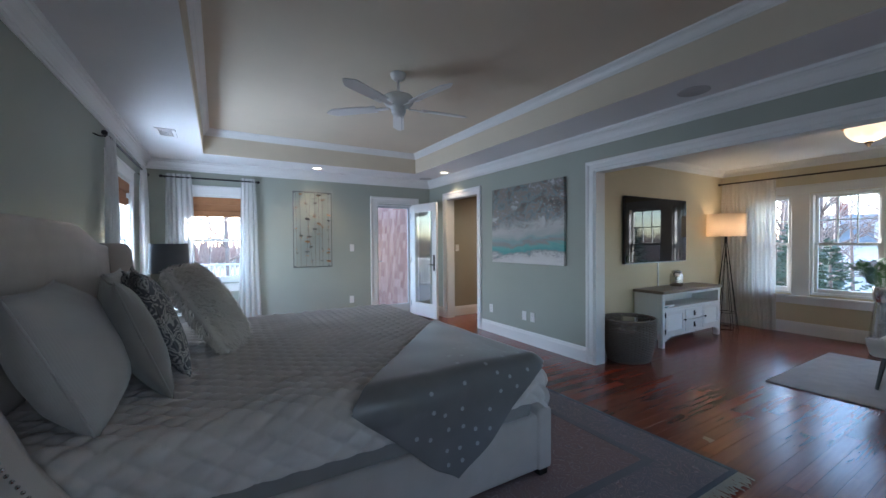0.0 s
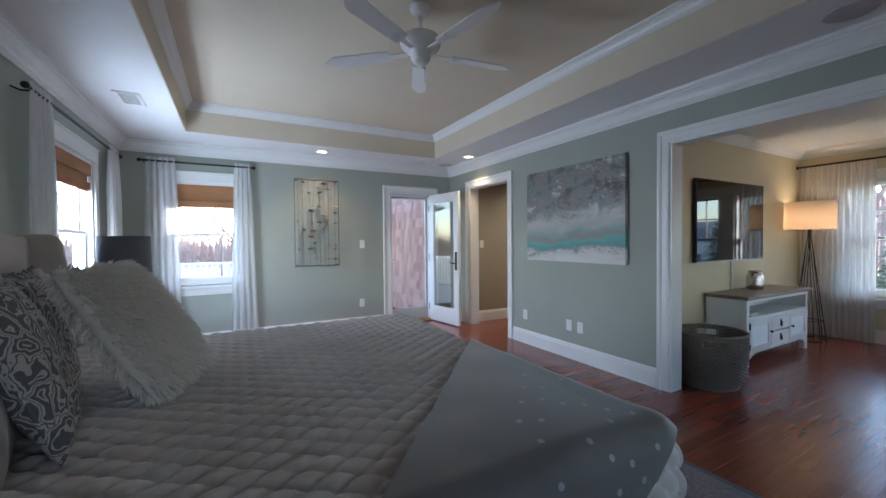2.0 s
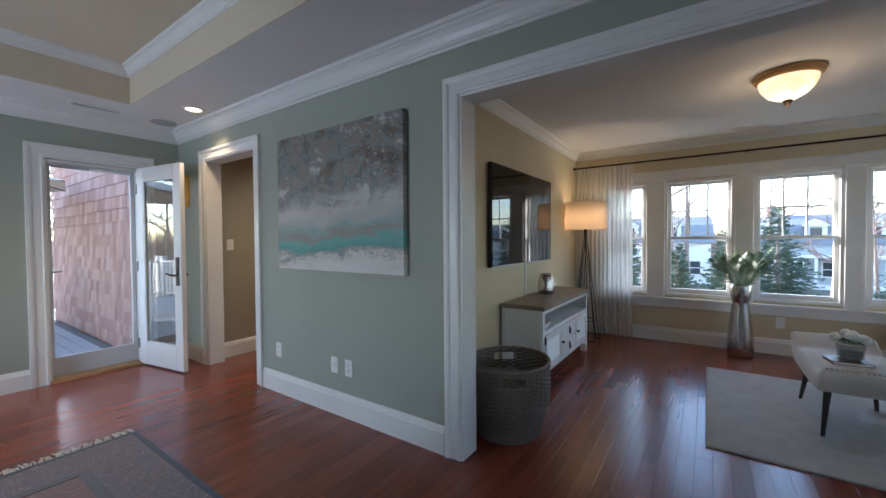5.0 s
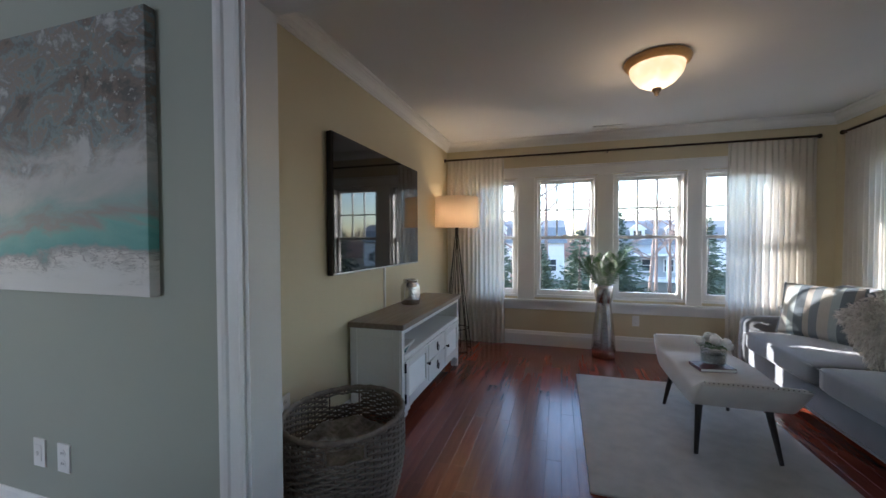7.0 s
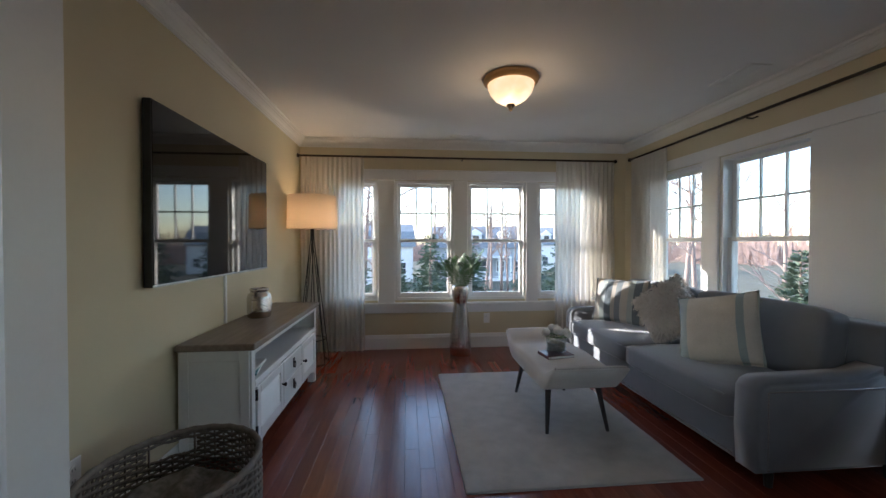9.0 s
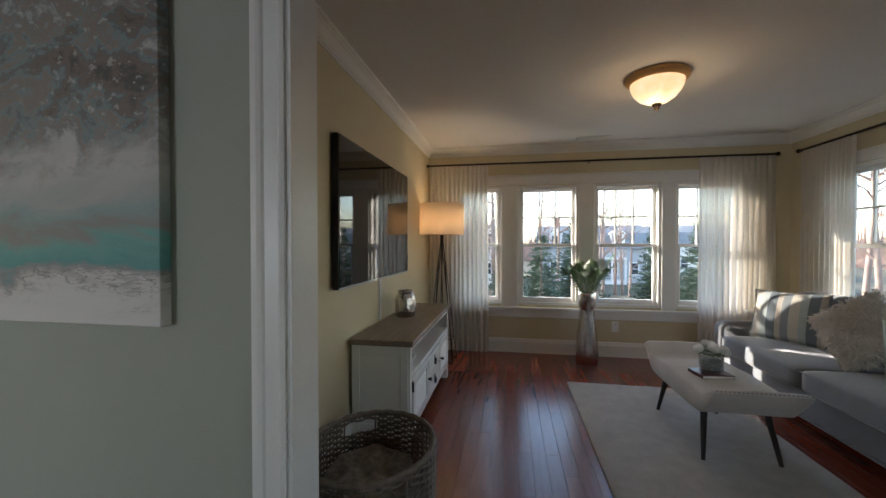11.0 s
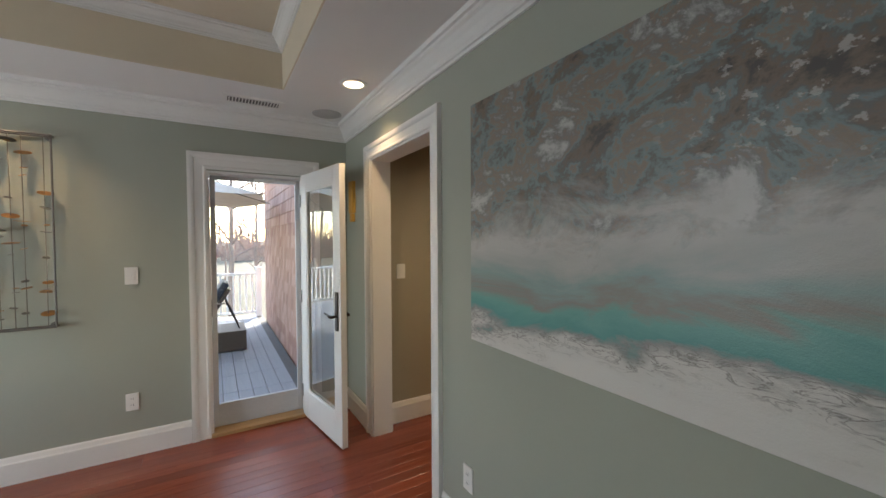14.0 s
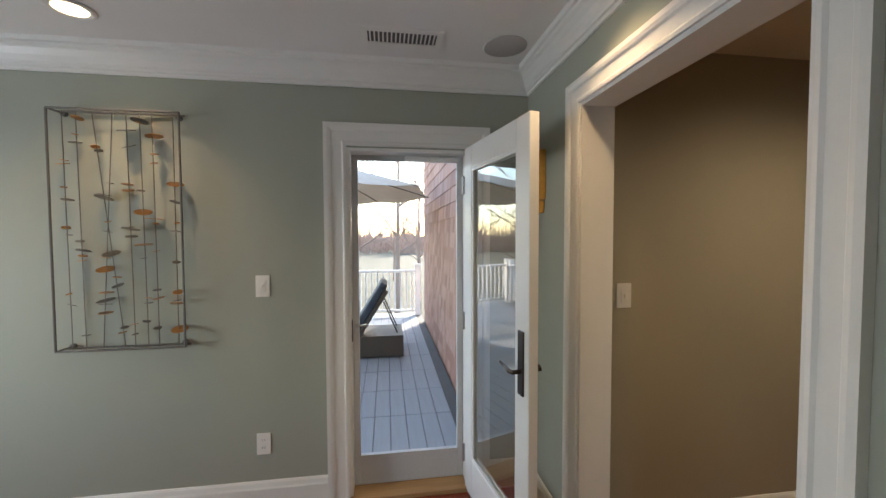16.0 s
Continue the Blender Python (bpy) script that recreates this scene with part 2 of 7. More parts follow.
def one_side(bm, way):
    """Keeps the one face of a block that looks that way: a single clear surface."""
    bm.normal_update()
    bmesh.ops.delete(bm, geom=[f for f in bm.faces if f.normal.dot(Vector(way)) < 0.9], context="FACES")
    return bm


def one_box(*a, **k):
    return box(bmesh.new(), *a, **k)


def rod(bm, a, b, r0, r1=None, seg=10):
    a, b = Vector(a), Vector(b)
    d = b - a
    m = Matrix.Translation((a + b) / 2) @ d.to_track_quat("Z", "Y").to_matrix().to_4x4()
    bmesh.ops.create_cone(bm, cap_ends=True, segments=seg, radius1=r0, radius2=r0 if r1 is None else r1, depth=d.length, matrix=m)
    return bm


def tube(bm, pts, r, seg=6, closed=False):
    """A round bar along points; r is one radius or one for each point."""
    pts = [Vector(p) for p in pts]
    n = len(pts)
    rings = []
    for i, p in enumerate(pts):
        d = (pts[(i + 1) % n] - pts[i - 1]) if closed else (pts[min(i + 1, n - 1)] - pts[max(i - 1, 0)])
        q = d.to_track_quat("Z", "Y")
        rad = r[i] if isinstance(r, (list, tuple)) else r
        rings.append([bm.verts.new(p + q @ Vector((rad * math.cos(2 * math.pi * k / seg), rad * math.sin(2 * math.pi * k / seg), 0))) for k in range(seg)])
    for i in range(n if closed else n - 1):
        a, b = rings[i], rings[(i + 1) % n]
        for k in range(seg):
            bm.faces.new((a[k], a[(k + 1) % seg], b[(k + 1) % seg], b[k]))
    if not closed:
        bm.faces.new(rings[0][::-1])
        bm.faces.new(rings[-1])
    return bm


def lathe(bm, profile, seg=32, at=(0, 0, 0), sx=1.0, sy=1.0):
    rings = [[bm.verts.new((at[0] + sx * r * math.cos(2 * math.pi * k / seg), at[1] + sy * r * math.sin(2 * math.pi * k / seg), at[2] + z)) for k in range(seg)] for r, z in profile]
    for a, b in zip(rings, rings[1:]):
        for k in range(seg):
            bm.faces.new((a[k], a[(k + 1) % seg], b[(k + 1) % seg], b[k]))
    if profile[0][0] > 0.0005:
        bm.faces.new(rings[0][::-1])
    if profile[-1][0] > 0.0005:
        bm.faces.new(rings[-1])
    bmesh.ops.remove_doubles(bm, verts=bm.verts, dist=1e-5)
    return bm


def sheet(bm, nu, nv, fn):
    """A grid of points fn(u, v), u and v from 0 to 1."""
    g = [[bm.verts.new(fn(i / nu, j / nv)) for j in range(nv + 1)] for i in range(nu + 1)]
    for i in range(nu):
        for j in range(nv):
            bm.faces.new((g[i][j], g[i + 1][j], g[i + 1][j + 1], g[i][j + 1]))
    return bm


def sweep(bm, profile, path, up=(0, 0, 1), closed=False):
    """A moulding: profile points (out, up) carried along path with mitred corners; out lies to the right of the way."""
    path = [Vector(p) for p in path]
    up = Vector(up)
    n = len(path)
    rings = []
    for i, p in enumerate(path):
        before = (p - path[i - 1]).normalized() if (closed or i > 0) else None
        after = (path[(i + 1) % n] - p).normalized() if (closed or i < n - 1) else None
        before, after = before or after, after or before
        o1, o2 = before.cross(up), after.cross(up)
        o = (o1 + o2) / max(0.2, 1 + o1.dot(o2))
        rings.append([bm.verts.new(p + o * a + up * b) for a, b in profile])
    k = len(profile)
    for i in range(n if closed else n - 1):
        a, b = rings[i], rings[(i + 1) % n]
        for j in range(k):
            bm.faces.new((a[j], a[(j + 1) % k], b[(j + 1) % k], b[j]))
    if not closed:
        bm.faces.new(rings[0][::-1])
        bm.faces.new(rings[-1])
    bmesh.ops.recalc_face_normals(bm, faces=bm.faces)
    return bm


def wall_with_holes(bm, axis, at, thick, a0, a1, z0, z1, holes):
    """A wall of blocks along x (axis 'x': at is y) or along y, left open at holes (a0, a1, z0, z1)."""
    cuts = sorted({a0, a1, *[h for q in holes for h in q[:2]]})
    for s, e in zip(cuts, cuts[1:]):
        inside = sorted([q for q in holes if q[0] <= s + 1e-6 and q[1] >= e - 1e-6], key=lambda q: q[2])
        z = z0
        spans = []
        for q in inside:
            if q[2] > z + 1e-6:
                spans.append((z, q[2]))
            z = q[3]
        if z1 > z + 1e-6:
            spans.append((z, z1))
        for b, t in spans:
            if axis == "x":
                box(bm, s, at, b, e, at + thick, t)
            else:
                box(bm, at, s, b, at + thick, e, t)
    return bm


# ---- setting ----
BW, BE, BS, BN = -0.80, 3.42, -2.6, 6.07
SE_, SW_, SS, SN = 6.97, 3.56, -1.03, 2.81
SOFFIT, TRAYTOP, SUNCEIL = 2.435, 2.745, 2.40

EAST_WINS = [(2.00 - 0.055, 2.46), (1.075, 1.75), (0.21, 0.91), (-0.62, 0.065)]
SOUTH_WINS = [(5.73, 6.42), (4.80, 5.55), (3.85, 4.36)]
WZ0, WZ1 = 0.56, 1.94

setting("wall_west", wall_with_holes(bmesh.new(), "y", BW - 0.14, 0.14, BS - 0.14, BN + 0.14, -0.2, 2.9, [(4.12, 5.12, 0.76, 1.99)]), M_SAGE, "sage green painted wall behind the bed", "wall")
setting("wall_north", wall_with_holes(bmesh.new(), "x", BN, 0.14, BW, BE + 0.14, -0.2, 2.9, [(-0.36, 0.36, 0.76, 1.99), (2.385, 3.065, -0.2, 1.975)]), M_SAGE, "sage green painted wall with window and deck door", "wall")
# the opening here is made up, to admit light on the bed
setting("wall_south", wall_with_holes(bmesh.new(), "x", BS - 0.14, 0.14, BW, BE + 0.14, -0.2, 2.9, [(0.35, 1.65, 0.65, 2.05)]), M_SAGE, "plain sage green painted bedroom wall with an added window opening", "wall")
# the wall between bedroom and sunroom: sage skin, cream skin
OPEN_Y0, OPEN_Y1, OPEN_Z = -0.72, 2.455, 2.045
HALL_Y0, HALL_Y1 = 4.545, 5.455
holes = [(OPEN_Y0, OPEN_Y1, -0.2, OPEN_Z), (HALL_Y0, HALL_Y1, -0.2, 2.055)]
setting("wall_east", wall_with_holes(bmesh.new(), "y", BE, 0.07, BS - 0.14, BN, -0.2, 2.9, holes), M_SAGE, "sage green painted wall with wide cased opening", "wall")
setting("wall_east_back", wall_with_holes(bmesh.new(), "y", BE + 0.07, 0.07, SS - 0.14, SN + 0.02, -0.2, 2.9, holes[:1]), M_CREAM, "cream painted back of the dividing wall", "wall")
setting("wall_hall_back", wall_with_holes(bmesh.new(), "y", BE + 0.07, 0.07, SN + 0.02, BN, -0.2, 2.9, holes[1:]), M_TAN, "tan painted hall side of the dividing wall", "wall")
setting("wall_sun_north", wall_with_holes(bmesh.new(), "x", SN, 0.14, SW_, SE_ + 0.14, -0.2, 2.9, []), M_CREAM, "cream painted sunroom wall behind the television", "wall")
setting("wall_sun_east", wall_with_holes(bmesh.new(), "y", SE_, 0.14, SS - 0.14, SN, -0.2, 2.9, [(a, b, WZ0, WZ1) for a, b in EAST_WINS]), M_CREAM, "cream painted sunroom wall with a bank of windows", "wall")
setting("wall_sun_south", wall_with_holes(bmesh.new(), "x", SS - 0.14, 0.14, SW_, SE_, -0.2, 2.9, [(a, b, WZ0, WZ1) for a, b in SOUTH_WINS]), M_CREAM, "cream painted sunroom wall with windows above the sofa", "wall")
setting("wall_hall_north", one_box(SW_, 5.565, -0.2, 5.6, 5.68, 2.9), M_TAN, "plain tan painted hall wall", "wall")
setting("wall_hall_east", one_box(5.6, SN + 0.14, -0.2, 5.72, 5.68, 2.9), M_TAN, "plain tan painted hall end wall", "wall")
setting("ceiling_hall", one_box(SW_, SN + 0.14, 2.36, 5.6, 5.565, 2.44), M_TRAY, "beige painted hall ceiling", "ceiling")

TX0, TX1, TY0, TY1 = -0.13, 2.83, -1.9, 5.45
bm = bmesh.new()
box(bm, BW, TY1, SOFFIT, BE, BN, 2.92)
box(bm, BW, BS, SOFFIT, BE, TY0, 2.92)
box(bm, BW, TY0, SOFFIT, TX0, TY1, 2.92)
box(bm, TX1, TY0, SOFFIT, BE, TY1, 2.92)
setting("ceiling_soffit", bm, M_CEIL, "white painted ceiling border round the tray", "ceiling")
bm = bmesh.new()
t = 0.008
box(bm, TX0, TY0, SOFFIT + 0.002, TX0 + t, TY1, TRAYTOP)
box(bm, TX1 - t, TY0, SOFFIT + 0.002, TX1, TY1, TRAYTOP)
box(bm, TX0 + t, TY0, SOFFIT + 0.002, TX1 - t, TY0 + t, TRAYTOP)
box(bm, TX0 + t, TY1 - t, SOFFIT + 0.002, TX1 - t, TY1, TRAYTOP)
box(bm, TX0, TY0, TRAYTOP, TX1, TY1, TRAYTOP + 0.1)
setting("ceiling_tray", bm, M_TRAY, "beige painted raised tray ceiling", "ceiling")
setting("ceiling_sunroom", one_box(SW_, SS, SUNCEIL, SE_, SN, SUNCEIL + 0.1), M_CEIL, "white painted sunroom ceiling", "ceiling")
setting("roof", one_box(-1.2, -3.0, 2.93, 7.5, 6.4, 3.05), M_VENT, "flat dark roof slab over the rooms", "roof")

CROWN = [(0.0, 0.0), (0.0, -0.115), (0.012, -0.115), (0.014, -0.103), (0.024, -0.101), (0.025, -0.092), (0.034, -0.084), (0.043, -0.062), (0.060, -0.040), (0.072, -0.033), (0.073, -0.022), (0.086, -0.019), (0.090, 0.0)]
setting("trim_crown_bedroom", sweep(bmesh.new(), [(a, b * 1.18) for a, b in CROWN], [(BW, BS, SOFFIT), (BW, BN, SOFFIT), (BE, BN, SOFFIT), (BE, BS, SOFFIT)], closed=True), M_TRIM, "white crown moulding along the bedroom walls", "moulding")
setting("trim_crown_tray", sweep(bmesh.new(), [(a * 0.75, b * 0.72) for a, b in CROWN], [(TX0 + t, TY0 + t, TRAYTOP), (TX0 + t, TY1 - t, TRAYTOP), (TX1 - t, TY1 - t, TRAYTOP), (TX1 - t, TY0 + t, TRAYTOP)], closed=True), M_TRIM, "white crown moulding at the top of the tray", "moulding")
setting("trim_crown_sunroom", sweep(bmesh.new(), [(a * 0.85, b * 0.85) for a, b in CROWN], [(SW_, SS, SUNCEIL), (SW_, SN, SUNCEIL), (SE_, SN, SUNCEIL), (SE_, SS, SUNCEIL)], closed=True), M_TRIM, "white crown moulding in the sunroom", "moulding")

BASE = [(0.0, 0.0), (0.018, 0.0), (0.018, 0.125), (0.014, 0.135), (0.010, 0.155), (0.004, 0.165), (0.0, 0.165)]
for k, path in enumerate([
    [(BE, BS, 0), (BW, BS, 0), (BW, BN, 0), (2.264, BN, 0)],
    [(3.185, BN, 0), (BE, BN, 0), (BE, 5.56, 0)],
    [(BE, 4.445, 0), (BE, 2.56, 0)],
    [(BE, -0.83, 0), (BE, BS, 0)],
    [(SW_, 2.56, 0), (SW_, SN, 0), (SE_, SN, 0), (SE_, SS, 0), (SW_, SS, 0), (SW_, -0.83, 0)],
    [(SW_, 5.46, 0), (SW_, 5.565, 0), (5.6, 5.565, 0), (5.6, 3.0, 0)],
]):
    setting("baseboard", sweep(bmesh.new(), BASE, path), M_TRIM, "tall white painted baseboard", "baseboard")

CASE = [(0.0, 0.0), (0.0, 0.014), (0.012, 0.017), (0.020, 0.012), (0.060, 0.015), (0.066, 0.022), (0.078, 0.026), (0.095, 0.026), (0.095, 0.0)]


def casing(name, a0, a1, z1, place, label, wide=1.0):
    """A mitred door casing round an opening; place maps (along, out, up) into the world."""
    bm = bmesh.new()
    p = [(a0, 0.0), (a0, z1), (a1, z1), (a1, 0.0)]
    rings = []
    for i, (a, z) in enumerate(p):
        sa, sz = (-1 if i < 2 else 1), (1 if i in (1, 2) else 0)
        rings.append([bm.verts.new(place(a + sa * w * wide, o, z + sz * w * wide)) for w, o in CASE])
    for r, s in zip(rings, rings[1:]):
        for j in range(len(CASE)):
            bm.faces.new((r[j], r[(j + 1) % len(CASE)], s[(j + 1) % len(CASE)], s[j]))
    bm.faces.new(rings[0])
    bm.faces.new(rings[-1])
    bmesh.ops.recalc_face_normals(bm, faces=bm.faces)
    return setting(name, bm, M_TRIM, label, "trim")


casing("trim_opening", OPEN_Y0, OPEN_Y1, OPEN_Z, lambda a, o, z: (BE - o, a, z), "white fluted casing of the wide opening")
casing("trim_opening_back", OPEN_Y0, OPEN_Y1, OPEN_Z, lambda a, o, z: (SW_ + o, a, z), "white fluted casing on the sunroom side")
casing("trim_hall", HALL_Y0, HALL_Y1, 2.055, lambda a, o, z: (BE - o, a, z), "white casing of the hall doorway")
casing("trim_deck_door", 2.385, 3.065, 1.985, lambda a, o, z: (a, BN - o, z), "white casing of the deck door", 1.25)


def jambs(name, a0, a1, z1, x0, x1, along_y, label):
    bm = bmesh.new()
    w = 0.016
    for b in ((a0, a0 + w, 0, z1), (a1 - w, a1, 0, z1), (a0 + w, a1 - w, z1 - w, z1)):
        if along_y:
            box(bm, x0, b[0], b[2], x1, b[1], b[3])
        else:
            box(bm, b[0], x0, b[2], b[1], x1, b[3])
    setting(name, bm, M_TRIM, label, "trim")


jambs("trim_opening_jamb", OPEN_Y0, OPEN_Y1, OPEN_Z, BE - 0.004, SW_ + 0.004, True, "white painted lining of the wide opening")
jambs("trim_hall_jamb", HALL_Y0, HALL_Y1, 2.055, BE - 0.004, SW_ + 0.004, True, "white painted lining of the hall doorway")
jambs("trim_deck_jamb", 2.385, 3.065, 1.975, BN - 0.004, BN + 0.144, False, "white painted lining of the deck door")


# ---- windows ----
def window(name, along_y, wall, outward, a0, a1, z0, z1, meet, label, grid=3):
    """A double-hung window in its opening: frame, two sashes with bars, panes."""
    def bx(bm, a, b, z, zz, d0, d1, bev=0.0):
        lo, hi = sorted((wall + outward * d0, wall + outward * d1))
        return box(bm, lo, a, z, hi, b, zz, bev, 1) if along_y else box(bm, a, lo, z, b, hi, zz, bev, 1)
    mid = (a0 + a1) / 2
    w = tagged(new(name), label, "window", "", "structure")
    w.location = (wall, mid, z0) if along_y else (mid, wall, z0)
    inv = Matrix.Translation(-w.location)

    def add(nm, bm, mat, parent=w):
        bmesh.ops.transform(bm, matrix=inv, verts=bm.verts)
        return part(nm, bm, mat, parent)
    bm = bmesh.new()
    f = 0.028
    bx(bm, a0, a0 + f, z0, z1, 0.0, 0.14)
    bx(bm, a1 - f, a1, z0, z1, 0.0, 0.14)
    bx(bm, a0 + f, a1 - f, z1 - f, z1, 0.0, 0.14)
    bx(bm, a0 + f, a1 - f, z0, z0 + f, 0.0, 0.14)
    add("window_frame", bm, M_TRIM)
    for nm, b, t_, d in (("upper_sash", meet - 0.018, z1 - f, 0.085), ("lower_sash", z0 + f, meet + 0.018, 0.045)):
        bm = bmesh.new()
        s, lo, hi = 0.038, a0 + f, a1 - f
        bx(bm, lo, lo + s, b, t_, d, d + 0.035, 0.004)
        bx(bm, hi - s, hi, b, t_, d, d + 0.035, 0.004)
        bx(bm, lo + s, hi - s, b, b + (0.034 if nm == "upper_sash" else 0.055), d, d + 0.035, 0.004)
        bx(bm, lo + s, hi - s, t_ - (0.036 if nm == "upper_sash" else 0.034), t_, d, d + 0.035, 0.004)
        sash = add(nm, bm, M_TRIM)
        if nm == "upper_sash" and grid:
            for k in range(1, grid):
                a = lo + s + (hi - lo - 2 * s) * k / grid
                add("muntin", bx(bmesh.new(), a - 0.008, a + 0.008, b + 0.03, t_ - 0.03, d + 0.008, d + 0.027), M_TRIM, sash)
            z = (b + t_) / 2
            add("muntin", bx(bmesh.new(), lo + s - 0.002, hi - s + 0.002, z - 0.008, z + 0.008, d + 0.006, d + 0.029), M_TRIM, sash)
        inward = Vector((-outward, 0, 0)) if along_y else Vector((0, -outward, 0))
        pane = add("pane", one_side(bx(bmesh.new(), lo + s - 0.005, hi - s + 0.005, b + 0.02, t_ - 0.02, d + 0.0155, d + 0.0195), inward), M_GLASS, sash)
        pane.visible_shadow = False
    lk = bx(bmesh.new(), mid - 0.03, mid + 0.03, meet + 0.018, meet + 0.03, 0.04, 0.07, 0.004)
    add("latch", lk, M_WHITE)
    return w


MEET = 1.25
for k, (a, b) in enumerate(EAST_WINS):
    window("window_%d" % (k + 1), True, SE_, 1, a, b, WZ0, WZ1, MEET, "white double-hung sunroom window with divided upper sash", 3 if b - a > 0.55 else 2)
for k, (a, b) in enumerate(SOUTH_WINS):
    window("window_%d" % (k + 5), False, SS, -1, a, b, WZ0, WZ1, MEET, "white double-hung window above the sofa", 3)
window("window_8", False, BN, 1, -0.36, 0.36, 0.76, 1.99, 1.36, "white double-hung window towards the deck", 3)
# unseen window, added only for the fill light in the south wall
window("window_10", False, BS, -1, 0.35, 1.65, 0.65, 2.05, 1.36, "white double-hung window behind the walk, unseen, added to let in fill light", 3)
window("window_9", True, BW, -1, 4.12, 5.12, 0.76, 1.99, 1.36, "white double-hung window beside the bed", 3)

# casing and sill of each bank of windows
bm = bmesh.new()
ys = sorted([v for w_ in EAST_WINS for v in w_])
edges = [ys[0] - 0.10] + ys + [ys[-1] + 0.10]
for a, b in zip(edges[::2], edges[1::2]):
    box(bm, SE_ - 0.022, a, 0.535, SE_ - 0.0005, b, 1.945, 0.004, 1)
box(bm, SE_ - 0.024, edges[0], 1.945, SE_ - 0.0005, edges[-1], 2.045, 0.004, 1)
box(bm, SE_ - 0.034, edges[0] - 0.012, 2.045, SE_ - 0.0005, edges[-1] + 0.012, 2.063, 0.004, 1)
setting("trim_windows_east", bm, M_TRIM, "white flat casing round the bank of windows", "trim")
bm = bmesh.new()
box(bm, SE_ - 0.060, edges[0] - 0.03, 0.505, SE_ + 0.02, edges[-1] + 0.03, 0.535, 0.006, 2)
box(bm, SE_ - 0.020, edges[0], 0.415, SE_ - 0.0005, edges[-1], 0.505, 0.004, 1)
setting("trim_sill_east", bm, M_TRIM, "white window sill with apron", "sill")
bm = bmesh.new()
xs = sorted([v for w_ in SOUTH_WINS for v in w_])
edges = [xs[0] - 0.10] + xs + [xs[-1] + 0.10]
for a, b in zip(edges[::2], edges[1::2]):
    box(bm, a, SS + 0.0005, 0.535, b, SS + 0.022, 1.945, 0.004, 1)
box(bm, edges[0], SS + 0.0005, 1.945, edges[-1], SS + 0.024, 2.045, 0.004, 1)
setting("trim_windows_south", bm, M_TRIM, "white flat casing round the windows over the sofa", "trim")
setting("trim_sill_south", one_box(edges[0] - 0.03, SS - 0.02, 0.505, edges[-1] + 0.03, SS + 0.06, 0.535, 0.006, 2), M_TRIM, "white window sill over the sofa", "sill")
for k, (pl, a0, a1) in enumerate(((lambda a, o, z: (a, BN - o, z), -0.36, 0.36), (lambda a, o, z: (BW + o, a, z), 4.12, 5.12))):
    bm = bmesh.new()
    for a, b, z, zz, d in ((a0 - 0.09, a0, 0.74, 1.99, 0.022), (a1, a1 + 0.09, 0.74, 1.99, 0.022), (a0 - 0.09, a1 + 0.09, 1.99, 2.10, 0.024), (a0 - 0.10, a1 + 0.10, 2.10, 2.118, 0.034), (a0 - 0.11, a1 + 0.11, 0.71, 0.74, 0.055), (a0 - 0.09, a1 + 0.09, 0.63, 0.71, 0.02)):
        p, q = Vector(pl(a, 0.0005, z)), Vector(pl(b, d, zz))
        box(bm, min(p.x, q.x), min(p.y, q.y), z, max(p.x, q.x), max(p.y, q.y), zz, 0.004, 1)
    setting("trim_window_bedroom", bm, M_TRIM, "white casing and sill of a bedroom window", "trim")

# ---- bedroom things ----


def pillow(bm, w, h, thick, power=0.5, n=22, sag=0.0, flange=0.0):
    """A stuffed cushion standing in the xz plane, its middle at the origin; thickness along y."""
    for side in (1, -1):
        def at(u, v, side=side):
            a, b = 2 * u - 1, 2 * v - 1
            e = max(0.0, (1 - a * a) * (1 - b * b)) ** power
            pinch = 1 - 0.07 * (1 - abs(b)) * (abs(a) ** 3) * 0 - 0.06 * (1 - a * a) * b * b
            pinch2 = 1 - 0.06 * (1 - b * b) * a * a
            wr = 0.006 * noise.noise(Vector((a * 3, b * 3, side * 5.0 + w * 9)))
            return (a * w / 2 * pinch2, side * (thick / 2 * e + (wr if e > 0.05 else 0)) + sag * (1 - b) * 0.0, b * h / 2 * pinch)
        sheet(bm, n, n, at)
    bmesh.ops.remove_doubles(bm, verts=bm.verts, dist=0.0004)
    bmesh.ops.recalc_face_normals(bm, faces=bm.faces)
    return bm


def edge_loop(w, h, n=24, z=0.0):
    """The seam round a pillow."""
    pts = []
    for k in range(4 * n):
        s, f = divmod(k, n)
        q = 2 * f / n - 1
        a, b = ((q, -1), (1, q), (-q, 1), (-1, -q))[s]
        pts.append((a * w / 2 * (1 - 0.06 * (1 - b * b) * a * a), z, b * h / 2 * (1 - 0.06 * (1 - a * a) * b * b)))
    return pts


